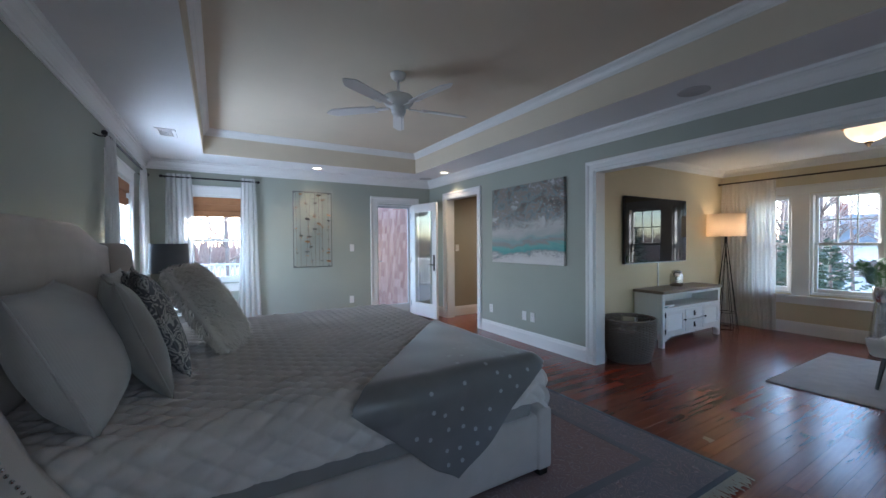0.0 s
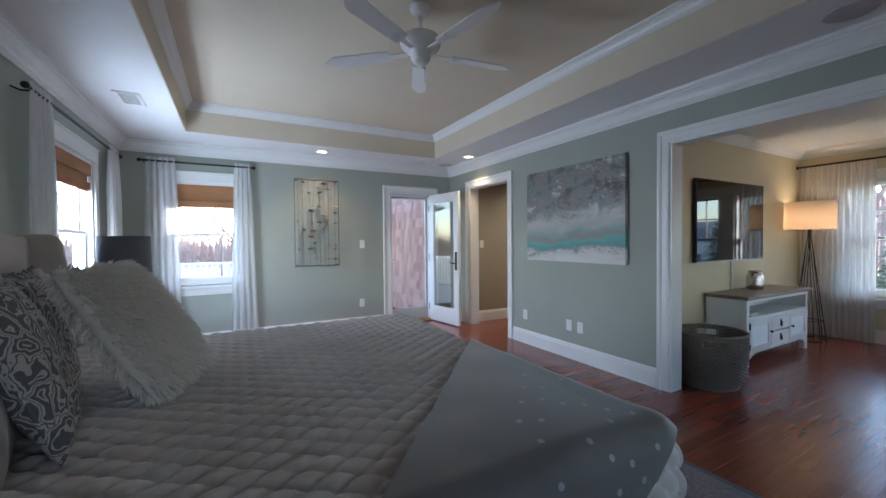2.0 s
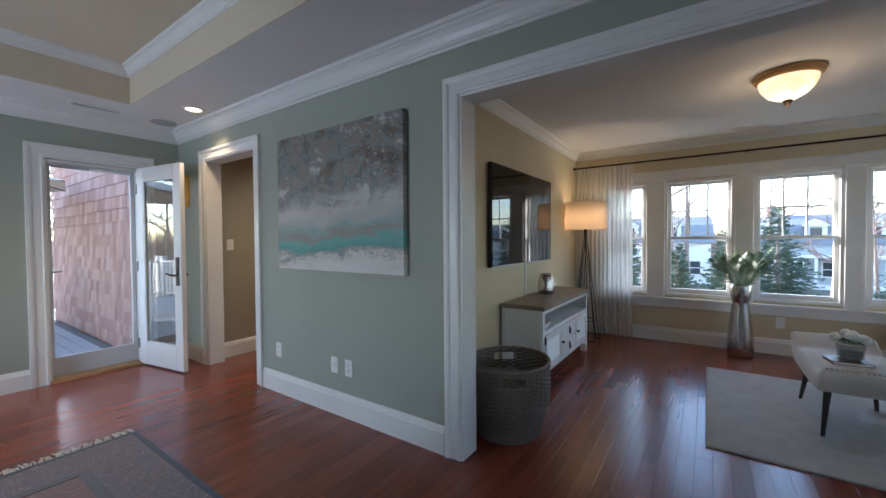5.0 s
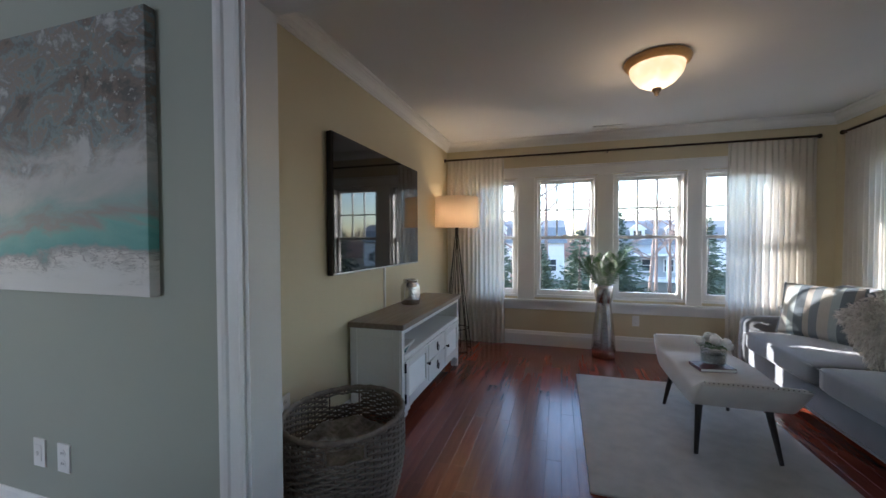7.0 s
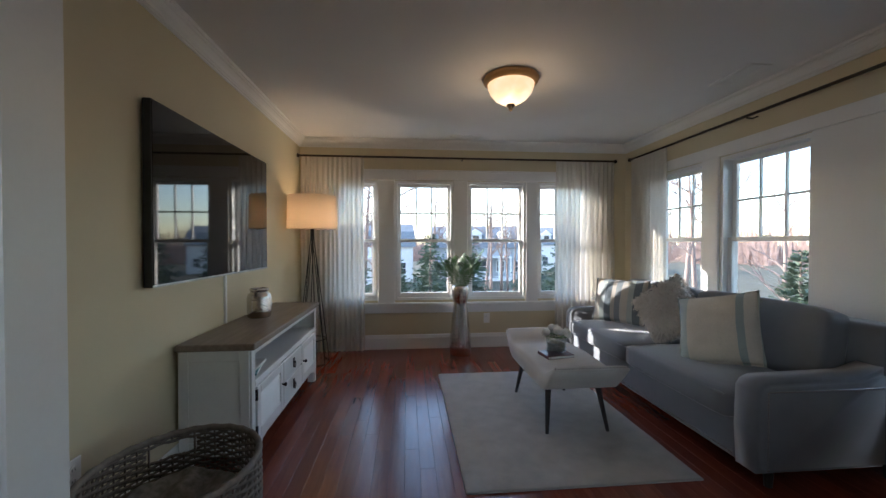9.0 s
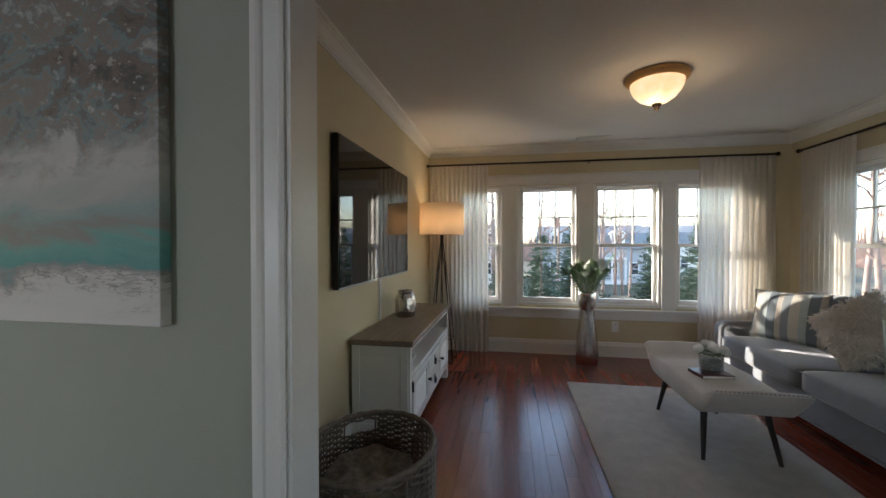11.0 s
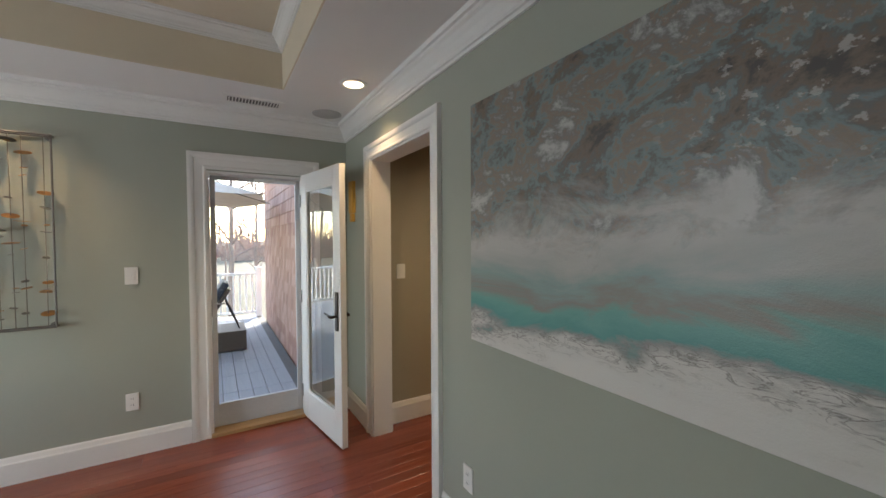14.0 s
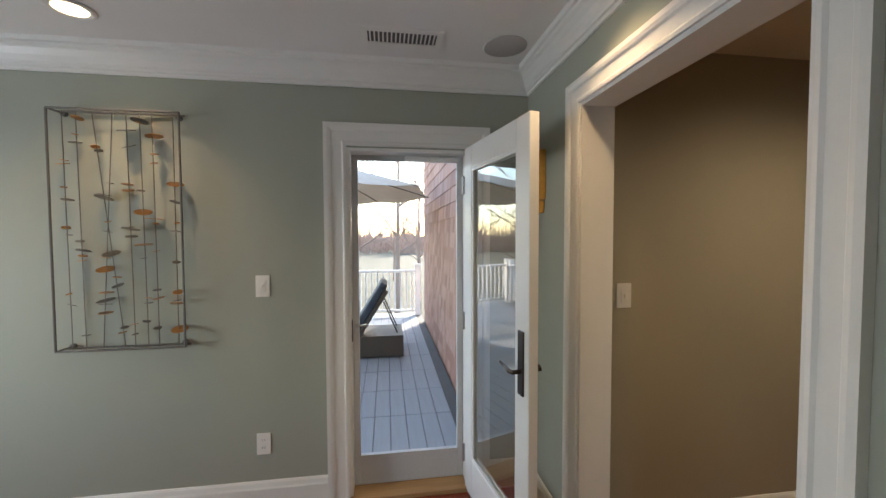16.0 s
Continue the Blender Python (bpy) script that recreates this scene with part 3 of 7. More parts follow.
def fur(bm, w, h, thick, count, length, seed):
    """Locks of pile over a cushion of that size."""
    rng = random.Random(seed)
    for _ in range(count):
        a, b = rng.uniform(-1, 1), rng.uniform(-1, 1)
        side = rng.choice((1, -1))
        e = max(0.0, (1 - a * a) * (1 - b * b)) ** 0.42
        p = Vector((a * w / 2 * 0.97, side * thick / 2 * e, b * h / 2 * 0.97))
        d = Vector((a * 0.5 + rng.uniform(-0.5, 0.5), side * (0.35 + 0.5 * e), b * 0.5 - 0.45 + rng.uniform(-0.5, 0.5))).normalized()
        s = d.cross(Vector((rng.uniform(-1, 1), rng.uniform(-1, 1), rng.uniform(-1, 1)))).normalized() * rng.uniform(0.0025, 0.005)
        l = length * rng.uniform(0.6, 1.3)
        mid = p + d * l * 0.55
        tip = p + d * l + Vector((0, 0, -0.25 * l))
        v = [bm.verts.new(q) for q in (p - s, p + s, mid + s * 0.7, mid - s * 0.7, tip)]
        bm.faces.new(v[:4])
        bm.faces.new((v[3], v[2], v[4]))
    return bm


# bed: headboard with wings, rails, mattress under a quilt
BX0, BX1, BY0, BY1 = -0.79, 1.60, 1.27, 3.56
BEDTOP = 0.665
bed = thing("bed", "king bed with linen upholstered wing headboard and grey quilt", "bed", (0.4, 2.42, 0))


def under(bm, ob):
    bmesh.ops.transform(bm, matrix=ob.matrix_world.inverted(), verts=bm.verts)
    return bm


bm = bmesh.new()
mid_y, half = (BY0 + BY1) / 2, (BY1 - BY0) / 2


def head_top(y):
    s = abs(y - mid_y) / half
    return 1.43 if s < 0.3 else 1.43 - 0.125 * (0.5 - 0.5 * math.cos(math.pi * min(1, (s - 0.3) / 0.66)))


front = [[], []]
N = 40
ring = []
for i in range(N + 1):
    y = BY0 + 0.02 + (BY1 - BY0 - 0.04) * i / N
    zt = head_top(y)
    prof = [(BX0 + 0.01, 0.05), (BX0 + 0.01, zt - 0.02), (BX0 + 0.03, zt), (BX0 + 0.075, zt), (BX0 + 0.098, zt - 0.022)] + [(BX0 + 0.10 + 0.012 * math.sin(math.pi * k / 8), zt - 0.022 - (zt - 0.30) * k / 8) for k in range(1, 9)] + [(BX0 + 0.1, 0.05)]
    ring.append([bm.verts.new((x, y, z)) for x, z in prof])
for a, b in zip(ring, ring[1:]):
    for j in range(len(a)):
        bm.faces.new((a[j], a[(j + 1) % len(a)], b[(j + 1) % len(a)], b[j]))
bm.faces.new(ring[0])
bm.faces.new(ring[-1])
bmesh.ops.recalc_face_normals(bm, faces=bm.faces)
part("headboard", under(bm, bed), M_HEAD, bed, "", True)
for y0, s in ((BY0 - 0.045, -1), (BY1 - 0.01, 1)):
    bm = bmesh.new()
    outl = [(BX0 + 0.01, 0.03), (BX0 + 0.01, 1.30), (BX0 + 0.05, 1.315), (BX0 + 0.17, 1.315), (BX0 + 0.205, 1.30), (BX0 + 0.225, 1.26), (BX0 + 0.245, 1.10), (BX0 + 0.29, 0.90), (BX0 + 0.36, 0.72), (BX0 + 0.44, 0.58), (BX0 + 0.46, 0.52), (BX0 + 0.46, 0.03)]
    a = [bm.verts.new((x, y0, z)) for x, z in outl]
    b = [bm.verts.new((x, y0 + 0.055, z)) for x, z in outl]
    for j in range(len(outl)):
        k = (j + 1) % len(outl)
        bm.faces.new((a[j], a[k], b[k], b[j]))
    bm.faces.new(a)
    bm.faces.new(b)
    bmesh.ops.recalc_face_normals(bm, faces=bm.faces)
    bmesh.ops.bevel(bm, geom=[e for e in bm.edges if abs(e.verts[0].co.y - e.verts[1].co.y) < 1e-6], offset=0.012, segments=2, affect="EDGES")
    wing = part("wing", under(bm, bed), M_HEAD, bed, "", True)
    bm = bmesh.new()
    yo = y0 - 0.002 if s < 0 else y0 + 0.057
    for (x, z), (x2, z2) in zip(outl[3:], outl[4:]):
        d = math.hypot(x2 - x, z2 - z)
        k = max(1, int(d / 0.018))
        for i in range(k):
            f = i / k
            bmesh.ops.create_icosphere(bm, subdivisions=1, radius=0.0065, matrix=Matrix.Translation((x + (x2 - x) * f - 0.035, yo, z + (z2 - z) * f - 0.012)))
    tagged(part("nailheads", under(bm, bed), M_NAIL, wing, "row of round steel nailheads"), kind="stuff")
for nm, b in (("rail", (BX0 + 0.1, BY0 + 0.068, 0.05, BX1 - 0.06, BY0 + 0.13, 0.355)), ("rail", (BX0 + 0.1, BY1 - 0.13, 0.05, BX1 - 0.06, BY1 - 0.068, 0.355)), ("footboard", (BX1 - 0.10, BY0 + 0.055, 0.05, BX1, BY1 - 0.055, 0.385))):
    part(nm, under(one_box(*b, bevel=0.026, seg=4), bed), M_HEAD, bed, "", True)
for x, y in ((BX1 - 0.08, BY0 + 0.07), (BX1 - 0.08, BY1 - 0.13), (BX0 + 0.3, BY0 + 0.07), (BX0 + 0.3, BY1 - 0.13)):
    part("leg", under(one_box(x, y, 0.012, x + 0.06, y + 0.06, 0.08, 0.006), bed), M_LEG, bed, "black wooden foot")
part("mattress", under(one_box(BX0 + 0.12, BY0 + 0.09, 0.30, BX1 - 0.11, BY1 - 0.09, BEDTOP - 0.035, 0.05, 3), bed), M_LINEN, bed, "", True)

QX0, QX1, QY0, QY1 = BX0 + 0.13, BX1 - 0.07, BY0 + 0.055, BY1 - 0.055


def bed_skin(u, v, lift=0.0, r=0.075):
    """The bed's top and its sides, unrolled: u along x, v along y in metres; beyond the edges it turns down."""
    def roll(c, lo, hi):
        if c > hi - r:
            s = c - (hi - r)
            a = min(s / r, math.pi / 2)
            return hi - r + r * math.sin(a), -(r - r * math.cos(a)) - max(0, s - r * math.pi / 2)
        if c < lo + r:
            s = lo + r - c
            a = min(s / r, math.pi / 2)
            return lo + r - r * math.sin(a), -(r - r * math.cos(a)) - max(0, s - r * math.pi / 2)
        return c, 0.0
    x, dx = roll(u, -9.0, QX1 + lift)
    y, dy = roll(v, QY0 - lift, QY1 + lift)
    return x, y, BEDTOP + lift + dx + dy


def quilt_point(u, v):
    a = QX0 + (QX1 + 0.20 - QX0) * u
    b = QY0 - 0.19 + (QY1 - QY0 + 0.38) * v
    x, y, z = bed_skin(a, b)
    p, q = a / 0.125 + b / 0.088, a / 0.125 - b / 0.088
    puff = (abs(math.sin(math.pi * p)) * abs(math.sin(math.pi * q))) ** 0.4
    slack = 0.006 * noise.noise(Vector((a * 2.2, b * 2.2, 1.0))) + 0.003 * noise.noise(Vector((a * 7, b * 7, 4.0)))
    h = 0.025 * puff + slack
    side_x, side_y = max(0.0, min(1.0, (a - QX1 + 0.07) / 0.11)), max(-1.0, min(1.0, (b - mid_y) / (half - 0.05)))
    over = max(0.0, (abs(b - mid_y) - (QY1 - QY0) / 2 + 0.075) / 0.11)
    over = min(1.0, over)
    return x + h * side_x, y + math.copysign(h * over, b - mid_y), max(0.398, z + h * (1 - 0.8 * max(side_x, over)))


part("quilt", under(sheet(bmesh.new(), 300, 290, quilt_point), bed), M_QUILT, bed, "grey quilt stitched in small diamonds", True)

# throw laid corner-wise over the foot of the bed
throw = thing("throw_blanket", "grey velvety throw with silver dots laid over the bed corner", "blanket", (1.1, 1.6, BEDTOP))
C = [Vector((1.61, 2.60)), Vector((0.46, 1.27)), Vector((0.96, 0.84)), Vector((1.56, 1.33))]


def throw_flat(u, v):
    p = C[0].lerp(C[1], u)
    q = C[3].lerp(C[2], u)
    return p.lerp(q, v)


def throw_point(u, v, low=0.0):
    f = throw_flat(u, v)
    wr = 0.016 * noise.noise(Vector((f.x * 3.0, f.y * 3.0, 7.0))) + 0.010 * math.sin(9 * (f.x - f.y) + 3 * noise.noise(Vector((f.x, f.y, 2)))) * v
    x, y, z = bed_skin(f.x, f.y, 0.034 - low + max(-0.004, wr * 0.6), 0.10)
    drop = max(0.0, BEDTOP - z)
    return x, y - 0.012 * (drop > 0.12) * math.sin(f.x * 18) * min(1, drop * 3) - 0.012 * min(1, drop * 4), z


bm = sheet(bmesh.new(), 90, 70, throw_point)
sheet(bm, 90, 70, lambda u, v: Vector(throw_point(u, v, 0.010)))
part("cloth", under(bm, throw), M_THROW, throw, "", True)
bm = bmesh.new()
rng = random.Random(4)
for i in range(9):
    for j in range(7):
        u, v = (i + 0.5 + 0.5 * (j % 2)) / 9.2 + rng.uniform(-0.02, 0.02), 0.40 + 0.088 * j
        if u < 0.98 and v < 0.97 and rng.random() < 0.6:
            p = Vector(throw_point(u, v))
            n = (Vector(throw_point(u + 0.01, v)) - p).cross(Vector(throw_point(u, v + 0.01)) - p).normalized()
            n = n if n.z > 0 or n.y < 0 else -n
            if n.z < 0 and n.y > 0:
                n = -n
            bmesh.ops.create_circle(bm, cap_ends=True, segments=8, radius=0.0105, matrix=Matrix.Translation(p + n * 0.0035) @ n.to_track_quat("Z", "Y").to_matrix().to_4x4())
tagged(part("dots", under(bm, throw), M_DOT, throw, "silver foil dots"), kind="stuff")


def scroll_cloth(name):
    """Cream cloth with a dark scrolling print."""
    m, nt, b = nodes_of(name)
    v = coords(nt, (1, 1, 1))
    vo = nt.nodes.new("ShaderNodeTexVoronoi")
    vo.feature = "DISTANCE_TO_EDGE"
    vo.inputs["Scale"].default_value = 11.0
    warp = nt.nodes.new("ShaderNodeTexNoise")
    warp.inputs["Scale"].default_value = 14.0
    link(nt, v, warp.inputs["Vector"])
    link(nt, mixed(nt, 0.10, v, warp.outputs["Color"]), vo.inputs["Vector"])
    rings = calc(nt, "SINE", calc(nt, "MULTIPLY", vo.outputs[0], 34.0))
    col = ramp(nt, rings, [(0.40, (0.11, 0.11, 0.12)), (0.52, (0.42, 0.395, 0.37))])
    link(nt, col, b.inputs["Base Color"])
    b.inputs["Roughness"].default_value = 0.9
    bump(nt, b, rings, 0.2, 0.001)
    return m


def stripes(name, cols, width, axis="X"):
    m, nt, b = nodes_of(name)
    v = coords(nt)
    sep = nt.nodes.new("ShaderNodeSeparateXYZ")
    link(nt, v, sep.inputs[0])
    f = calc(nt, "FRACT", calc(nt, "MULTIPLY", calc(nt, "ADD", sep.outputs[axis], 5.03), 1 / width))
    r = nt.nodes.new("ShaderNodeValToRGB")
    r.color_ramp.interpolation = "CONSTANT"
    while len(r.color_ramp.elements) < len(cols):
        r.color_ramp.elements.new(0.5)
    for e, (p, c) in zip(r.color_ramp.elements, cols):
        e.position, e.color = p, (*c, 1)
    link(nt, f, r.inputs[0])
    col = mixed(nt, 0.25, r.outputs[0], ramp(nt, noise_of(nt, v, 180, 3), [(0.3, (0.2, 0.2, 0.2)), (0.7, (0.9, 0.88, 0.85))]), "MULTIPLY")
    link(nt, col, b.inputs["Base Color"])
    b.inputs["Roughness"].default_value = 0.9
    bump(nt, b, noise_of(nt, v, 300, 2), 0.2, 0.001)
    return m


M_SCROLL = scroll_cloth("scroll_print")
M_STRIPE = stripes("blue_cream_stripe", [(0.0, (0.55, 0.52, 0.46)), (0.24, (0.24, 0.27, 0.29)), (0.44, (0.46, 0.42, 0.37)), (0.58, (0.16, 0.19, 0.215)), (0.82, (0.42, 0.47, 0.47))], 0.26)
M_STRIPE2 = stripes("pale_coast_stripe", [(0.0, (0.62, 0.58, 0.50)), (0.38, (0.42, 0.48, 0.47)), (0.60, (0.66, 0.63, 0.57)), (0.72, (0.33, 0.40, 0.41)), (0.80, (0.60, 0.56, 0.48))], 0.50)


def place_pillow(name, label, w, h, th, mat, m, piping=None, pile=0, seed=1):
    p = thing(name, label, "pillow")
    p.matrix_world = m
    part("cover", pillow(bmesh.new(), w, h, th), mat, p, "", True)
    if piping:
        part("piping", tube(bmesh.new(), edge_loop(w * 1.0, h * 1.0), 0.005, 5, True), piping, p, "", True)
    if pile:
        tagged(part("shag", fur(bmesh.new(), w, h, th, pile, 0.034, seed), M_FUR, p, "long shaggy pile"), kind="stuff")
    return p


# pillow faces look along +x; tilt leans them back on the headboard
def lean(x, y, z, turn, tilt, roll=0):
    return pose(x, y, z, 0, 0, 90 + turn) @ pose(0, 0, 0, -tilt, 0, 0) @ pose(0, 0, 0, 0, roll, 0)


M_PALE = fabric("pale_linen", (0.42, 0.40, 0.38))
place_pillow("bed_pillow", "pale linen pillow with a wide flange against the headboard", 0.66, 0.53, 0.30, M_PALE, lean(-0.465, 1.76, 0.905, 5, 23), M_PALE)
place_pillow("bed_pillow", "pale linen pillow against the far side of the headboard", 0.68, 0.50, 0.20, M_PALE, lean(-0.52, 3.05, 0.89, 3, 14), M_PALE)
place_pillow("cushion", "plain taupe linen cushion with corded edge", 0.50, 0.52, 0.16, M_LINEN, lean(-0.30, 1.90, 0.915, 15, 20), M_LINEN)
place_pillow("cushion", "cream cushion with dark scroll print", 0.50, 0.54, 0.15, M_SCROLL, lean(-0.245, 2.18, 0.92, 12, 20), M_SCROLL)
place_pillow("cushion", "second cream cushion with dark scroll print", 0.50, 0.52, 0.14, M_SCROLL, lean(-0.36, 2.60, 0.915, 4, 16), M_SCROLL)
place_pillow("fur_cushion", "shaggy cream faux fur cushion", 0.50, 0.58, 0.17, M_FUR, lean(-0.035, 2.55, 0.925, -14, 33), None, 12000, 3)

# rug under the bed


def persian(name, ground, tones, scale):
    m, nt, b = nodes_of(name)
    v = coords(nt)
    warp = nt.nodes.new("ShaderNodeTexNoise")
    warp.inputs["Scale"].default_value, warp.inputs["Detail"].default_value = 5.0, 2.0
    link(nt, v, warp.inputs["Vector"])
    vv = mixed(nt, 0.16, v, warp.outputs["Color"])
    vo = nt.nodes.new("ShaderNodeTexVoronoi")
    vo.inputs["Scale"].default_value = scale
    link(nt, vv, vo.inputs["Vector"])
    curl = calc(nt, "SINE", calc(nt, "MULTIPLY", vo.outputs["Distance"], 26.0))
    vo2 = nt.nodes.new("ShaderNodeTexVoronoi")
    vo2.inputs["Scale"].default_value = scale * 4.5
    link(nt, vv, vo2.inputs["Vector"])
    col = ramp(nt, curl, [(0.15, ground), (0.42, tones[0]), (0.60, tones[1]), (0.8, ground)])
    dots = ramp(nt, vo2.outputs["Distance"], [(0.18, tones[2]), (0.30, ground)])
    col = mixed(nt, 0.35, col, dots)
    fade = noise_of(nt, v, 3.0, 5)
    col = mixed(nt, ramp(nt, fade, [(0.35, (0.03, 0.03, 0.03)), (0.75, (0.22, 0.22, 0.22))]), col, (0.20, 0.18, 0.18))
    link(nt, col, b.inputs["Base Color"])
    b.inputs["Roughness"].default_value = 0.95
    bump(nt, b, noise_of(nt, v, 420, 2), 0.5, 0.002)
    return m


M_FIELD = persian("rug_field", (0.28, 0.185, 0.175), [(0.58, 0.44, 0.41), (0.12, 0.13, 0.18), (0.42, 0.34, 0.31)], 8.0)
M_BORDER = persian("rug_border", (0.21, 0.18, 0.195), [(0.58, 0.45, 0.42), (0.24, 0.14, 0.14), (0.44, 0.39, 0.35)], 9.0)
M_RUGEDGE = fabric("rug_binding", (0.035, 0.04, 0.06))
M_FRINGE = fabric("cream_fringe", (0.55, 0.49, 0.38))
rug = thing("area_rug", "faded red and navy oriental rug with cream fringe under the bed", "rug", (1.2, 2.6, 0.0))
RX0, RX1, RY0, RY1 = -0.35, 2.50, 0.80, 4.38
part("field", under(one_box(RX0 + 0.3, RY0 + 0.3, 0.001, RX1 - 0.34, RY1 - 0.34, 0.0105), rug), M_FIELD, rug)


def ring_of(x0, y0, x1, y1, w, z0, z1):
    bm = bmesh.new()
    for b in ((x0, y0, x1, y0 + w), (x0, y1 - w, x1, y1), (x0, y0 + w, x0 + w, y1 - w), (x1 - w, y0 + w, x1, y1 - w)):
        box(bm, b[0], b[1], z0, b[2], b[3], z1)
    return bm


part("border", under(ring_of(RX0 + 0.03, RY0 + 0.03, RX1 - 0.03, RY1 - 0.03, 0.29, 0.001, 0.0125), rug), M_BORDER, rug)
part("binding", under(ring_of(RX0, RY0, RX1, RY1, 0.028, 0.001, 0.0135), rug), M_RUGEDGE, rug)
part("guard_stripe", under(ring_of(RX0 + 0.295, RY0 + 0.295, RX1 - 0.295, RY1 - 0.295, 0.05, 0.001, 0.0140), rug), fabric("rug_guard", (0.13, 0.11, 0.125)), rug)
bm = bmesh.new()
rng = random.Random(8)
for y0, s in ((RY0, -1), (RY1, 1)):
    x = RX0
    while x < RX1:
        w, dx, l = rng.uniform(0.007, 0.012), rng.uniform(-0.03, 0.03), rng.uniform(0.06, 0.095)
        tube(bm, [(x, y0, 0.008), (x + dx * 0.4, y0 + s * l * 0.5, 0.010), (x + dx, y0 + s * l, 0.005)], [0.004, 0.0045, 0.003], 4)
        x += w
tagged(part("fringe", under(bm, rug), M_FRINGE, rug, "knotted cream fringe"), kind="stuff")

# nightstand and its lamp
ns = thing("nightstand", "white painted nightstand with a drawer beside the bed", "nightstand", (-0.48, 4.02, 0))
part("body", under(one_box(-0.75, 3.76, 0.10, -0.24, 4.28, 0.665, 0.006), ns), M_CABINET, ns)
part("top", under(one_box(-0.77, 3.73, 0.665, -0.21, 4.31, 0.695, 0.008), ns), M_CABINET, ns)
dr = part("drawer", under(one_box(-0.24, 3.79, 0.44, -0.225, 4.25, 0.63, 0.004), ns), M_CABINET, ns)
part("knob", under(lathe(bmesh.new(), [(0.0, 0), (0.012, 0.002), (0.014, 0.012), (0.0, 0.018)], 12, (-0.215, 4.02, 0.53)), ns), M_BRONZE, dr)
for x in (-0.73, -0.29):
    for y in (3.78, 4.22):
        part("leg", under(one_box(x, y, 0, x + 0.045, y + 0.045, 0.10, 0.003), ns), M_CABINET, ns)
tl = thing("table_lamp", "table lamp with charcoal drum shade on the nightstand", "lamp", (-0.36, 3.95, 0.695))
part("base", lathe(bmesh.new(), [(0.0, 0.0), (0.075, 0.0), (0.075, 0.012), (0.03, 0.03), (0.016, 0.07), (0.014, 0.20), (0.022, 0.30), (0.034, 0.345), (0.030, 0.36), (0.008, 0.365), (0.008, 0.50), (0.0, 0.50)], 24), M_STEEL, tl, "", True)
bm = lathe(bmesh.new(), [(0.150, 0.36), (0.146, 0.36), (0.140, 0.615), (0.144, 0.615), (0.150, 0.36)], 40)
part("shade", bm, M_SHADE_DARK, tl, "", True)

# ceiling fan
FAN = (1.36, 2.83)
fan = thing("ceiling_fan", "white five-bladed ceiling fan hanging from the tray ceiling", "fan", (*FAN, TRAYTOP))
part("canopy", lathe(bmesh.new(), [(0.0, 0.0), (0.068, 0.0), (0.068, -0.012), (0.060, -0.035), (0.035, -0.055), (0.018, -0.060), (0.0, -0.060)], 28), M_WHITE, fan, "", True)
part("downrod", rod(bmesh.new(), (0, 0, -0.05), (0, 0, -0.20), 0.013), M_WHITE, fan)
part("motor", lathe(bmesh.new(), [(a, b * 0.87) for a, b in [(0.0, -0.175), (0.03, -0.180), (0.06, -0.200), (0.115, -0.220), (0.128, -0.245), (0.128, -0.280), (0.112, -0.307), (0.075, -0.325), (0.06, -0.340), (0.062, -0.375), (0.05, -0.400), (0.02, -0.417), (0.0, -0.420)]], 36), M_WHITE, fan, "", True)
part("pull_chain", rod(bmesh.new(), (0.03, 0, -0.35), (0.03, 0, -0.47), 0.0025, None, 6), M_STEEL, fan)
for k in range(5):
    m = Matrix.Rotation(radians(-6 + 72 * k), 4, "Z")
    bm = bmesh.new()
    outl = []
    for i in range(13):
        f = i / 12
        outl.append((0.20 + 0.46 * f, -0.048 - 0.010 * f + (0.05 * max(0, f - 0.85) / 0.15) ** 1 * (f > 0.85)))
    pts = outl + [(x, -y) for x, y in outl[::-1]]
    a = [bm.verts.new((x, y, 0.004)) for x, y in pts]
    b = [bm.verts.new((x, y, -0.004)) for x, y in pts]
    bm.faces.new(a)
    bm.faces.new(b[::-1])
    for j in range(len(pts)):
        q = (j + 1) % len(pts)
        bm.faces.new((a[j], b[j], b[q], a[q]))
    tilt = m @ Matrix.Translation((0, 0, -0.285)) @ Matrix.Rotation(radians(11), 4, "X")
    bmesh.ops.transform(bm, matrix=tilt, verts=bm.verts)
    blade = part("blade", bm, M_WHITE, fan)
    bm = bmesh.new()
    box(bm, 0.09, -0.018, -0.008, 0.22, 0.018, 0.0, 0.003)
    for y in (-0.026, 0.026):
        box(bm, 0.20, y - 0.016, -0.009, 0.275, y + 0.016, -0.0045, 0.002)
    bmesh.ops.transform(bm, matrix=tilt, verts=bm.verts)
    part("bracket", bm, M_WHITE, blade)

# recessed lights, speaker and vents in the soffit
M_LAMPFACE = glow("downlight_glow", (1.0, 0.78, 0.50), 0.9)


def downlight(x, y):
    d = thing("recessed_light", "round white recessed ceiling light, lit warm", "light", (x, y, SOFFIT), group="recessed ceiling lights")
    part("trim_ring", lathe(bmesh.new(), [(0.085, 0.0), (0.085, -0.004), (0.078, -0.008), (0.062, -0.006), (0.060, 0.0)], 32), M_WHITE, d, "", True)
    part("lens", lathe(bmesh.new(), [(0.0, -0.001), (0.060, -0.001), (0.060, -0.0035), (0.0, -0.005)], 28), M_LAMPFACE, d)
    lamp("downlight_beam", "SPOT", look((x, y, SOFFIT - 0.02), (x, y + 0.02, 0)), 4.2, WARM, 0.06, 112)


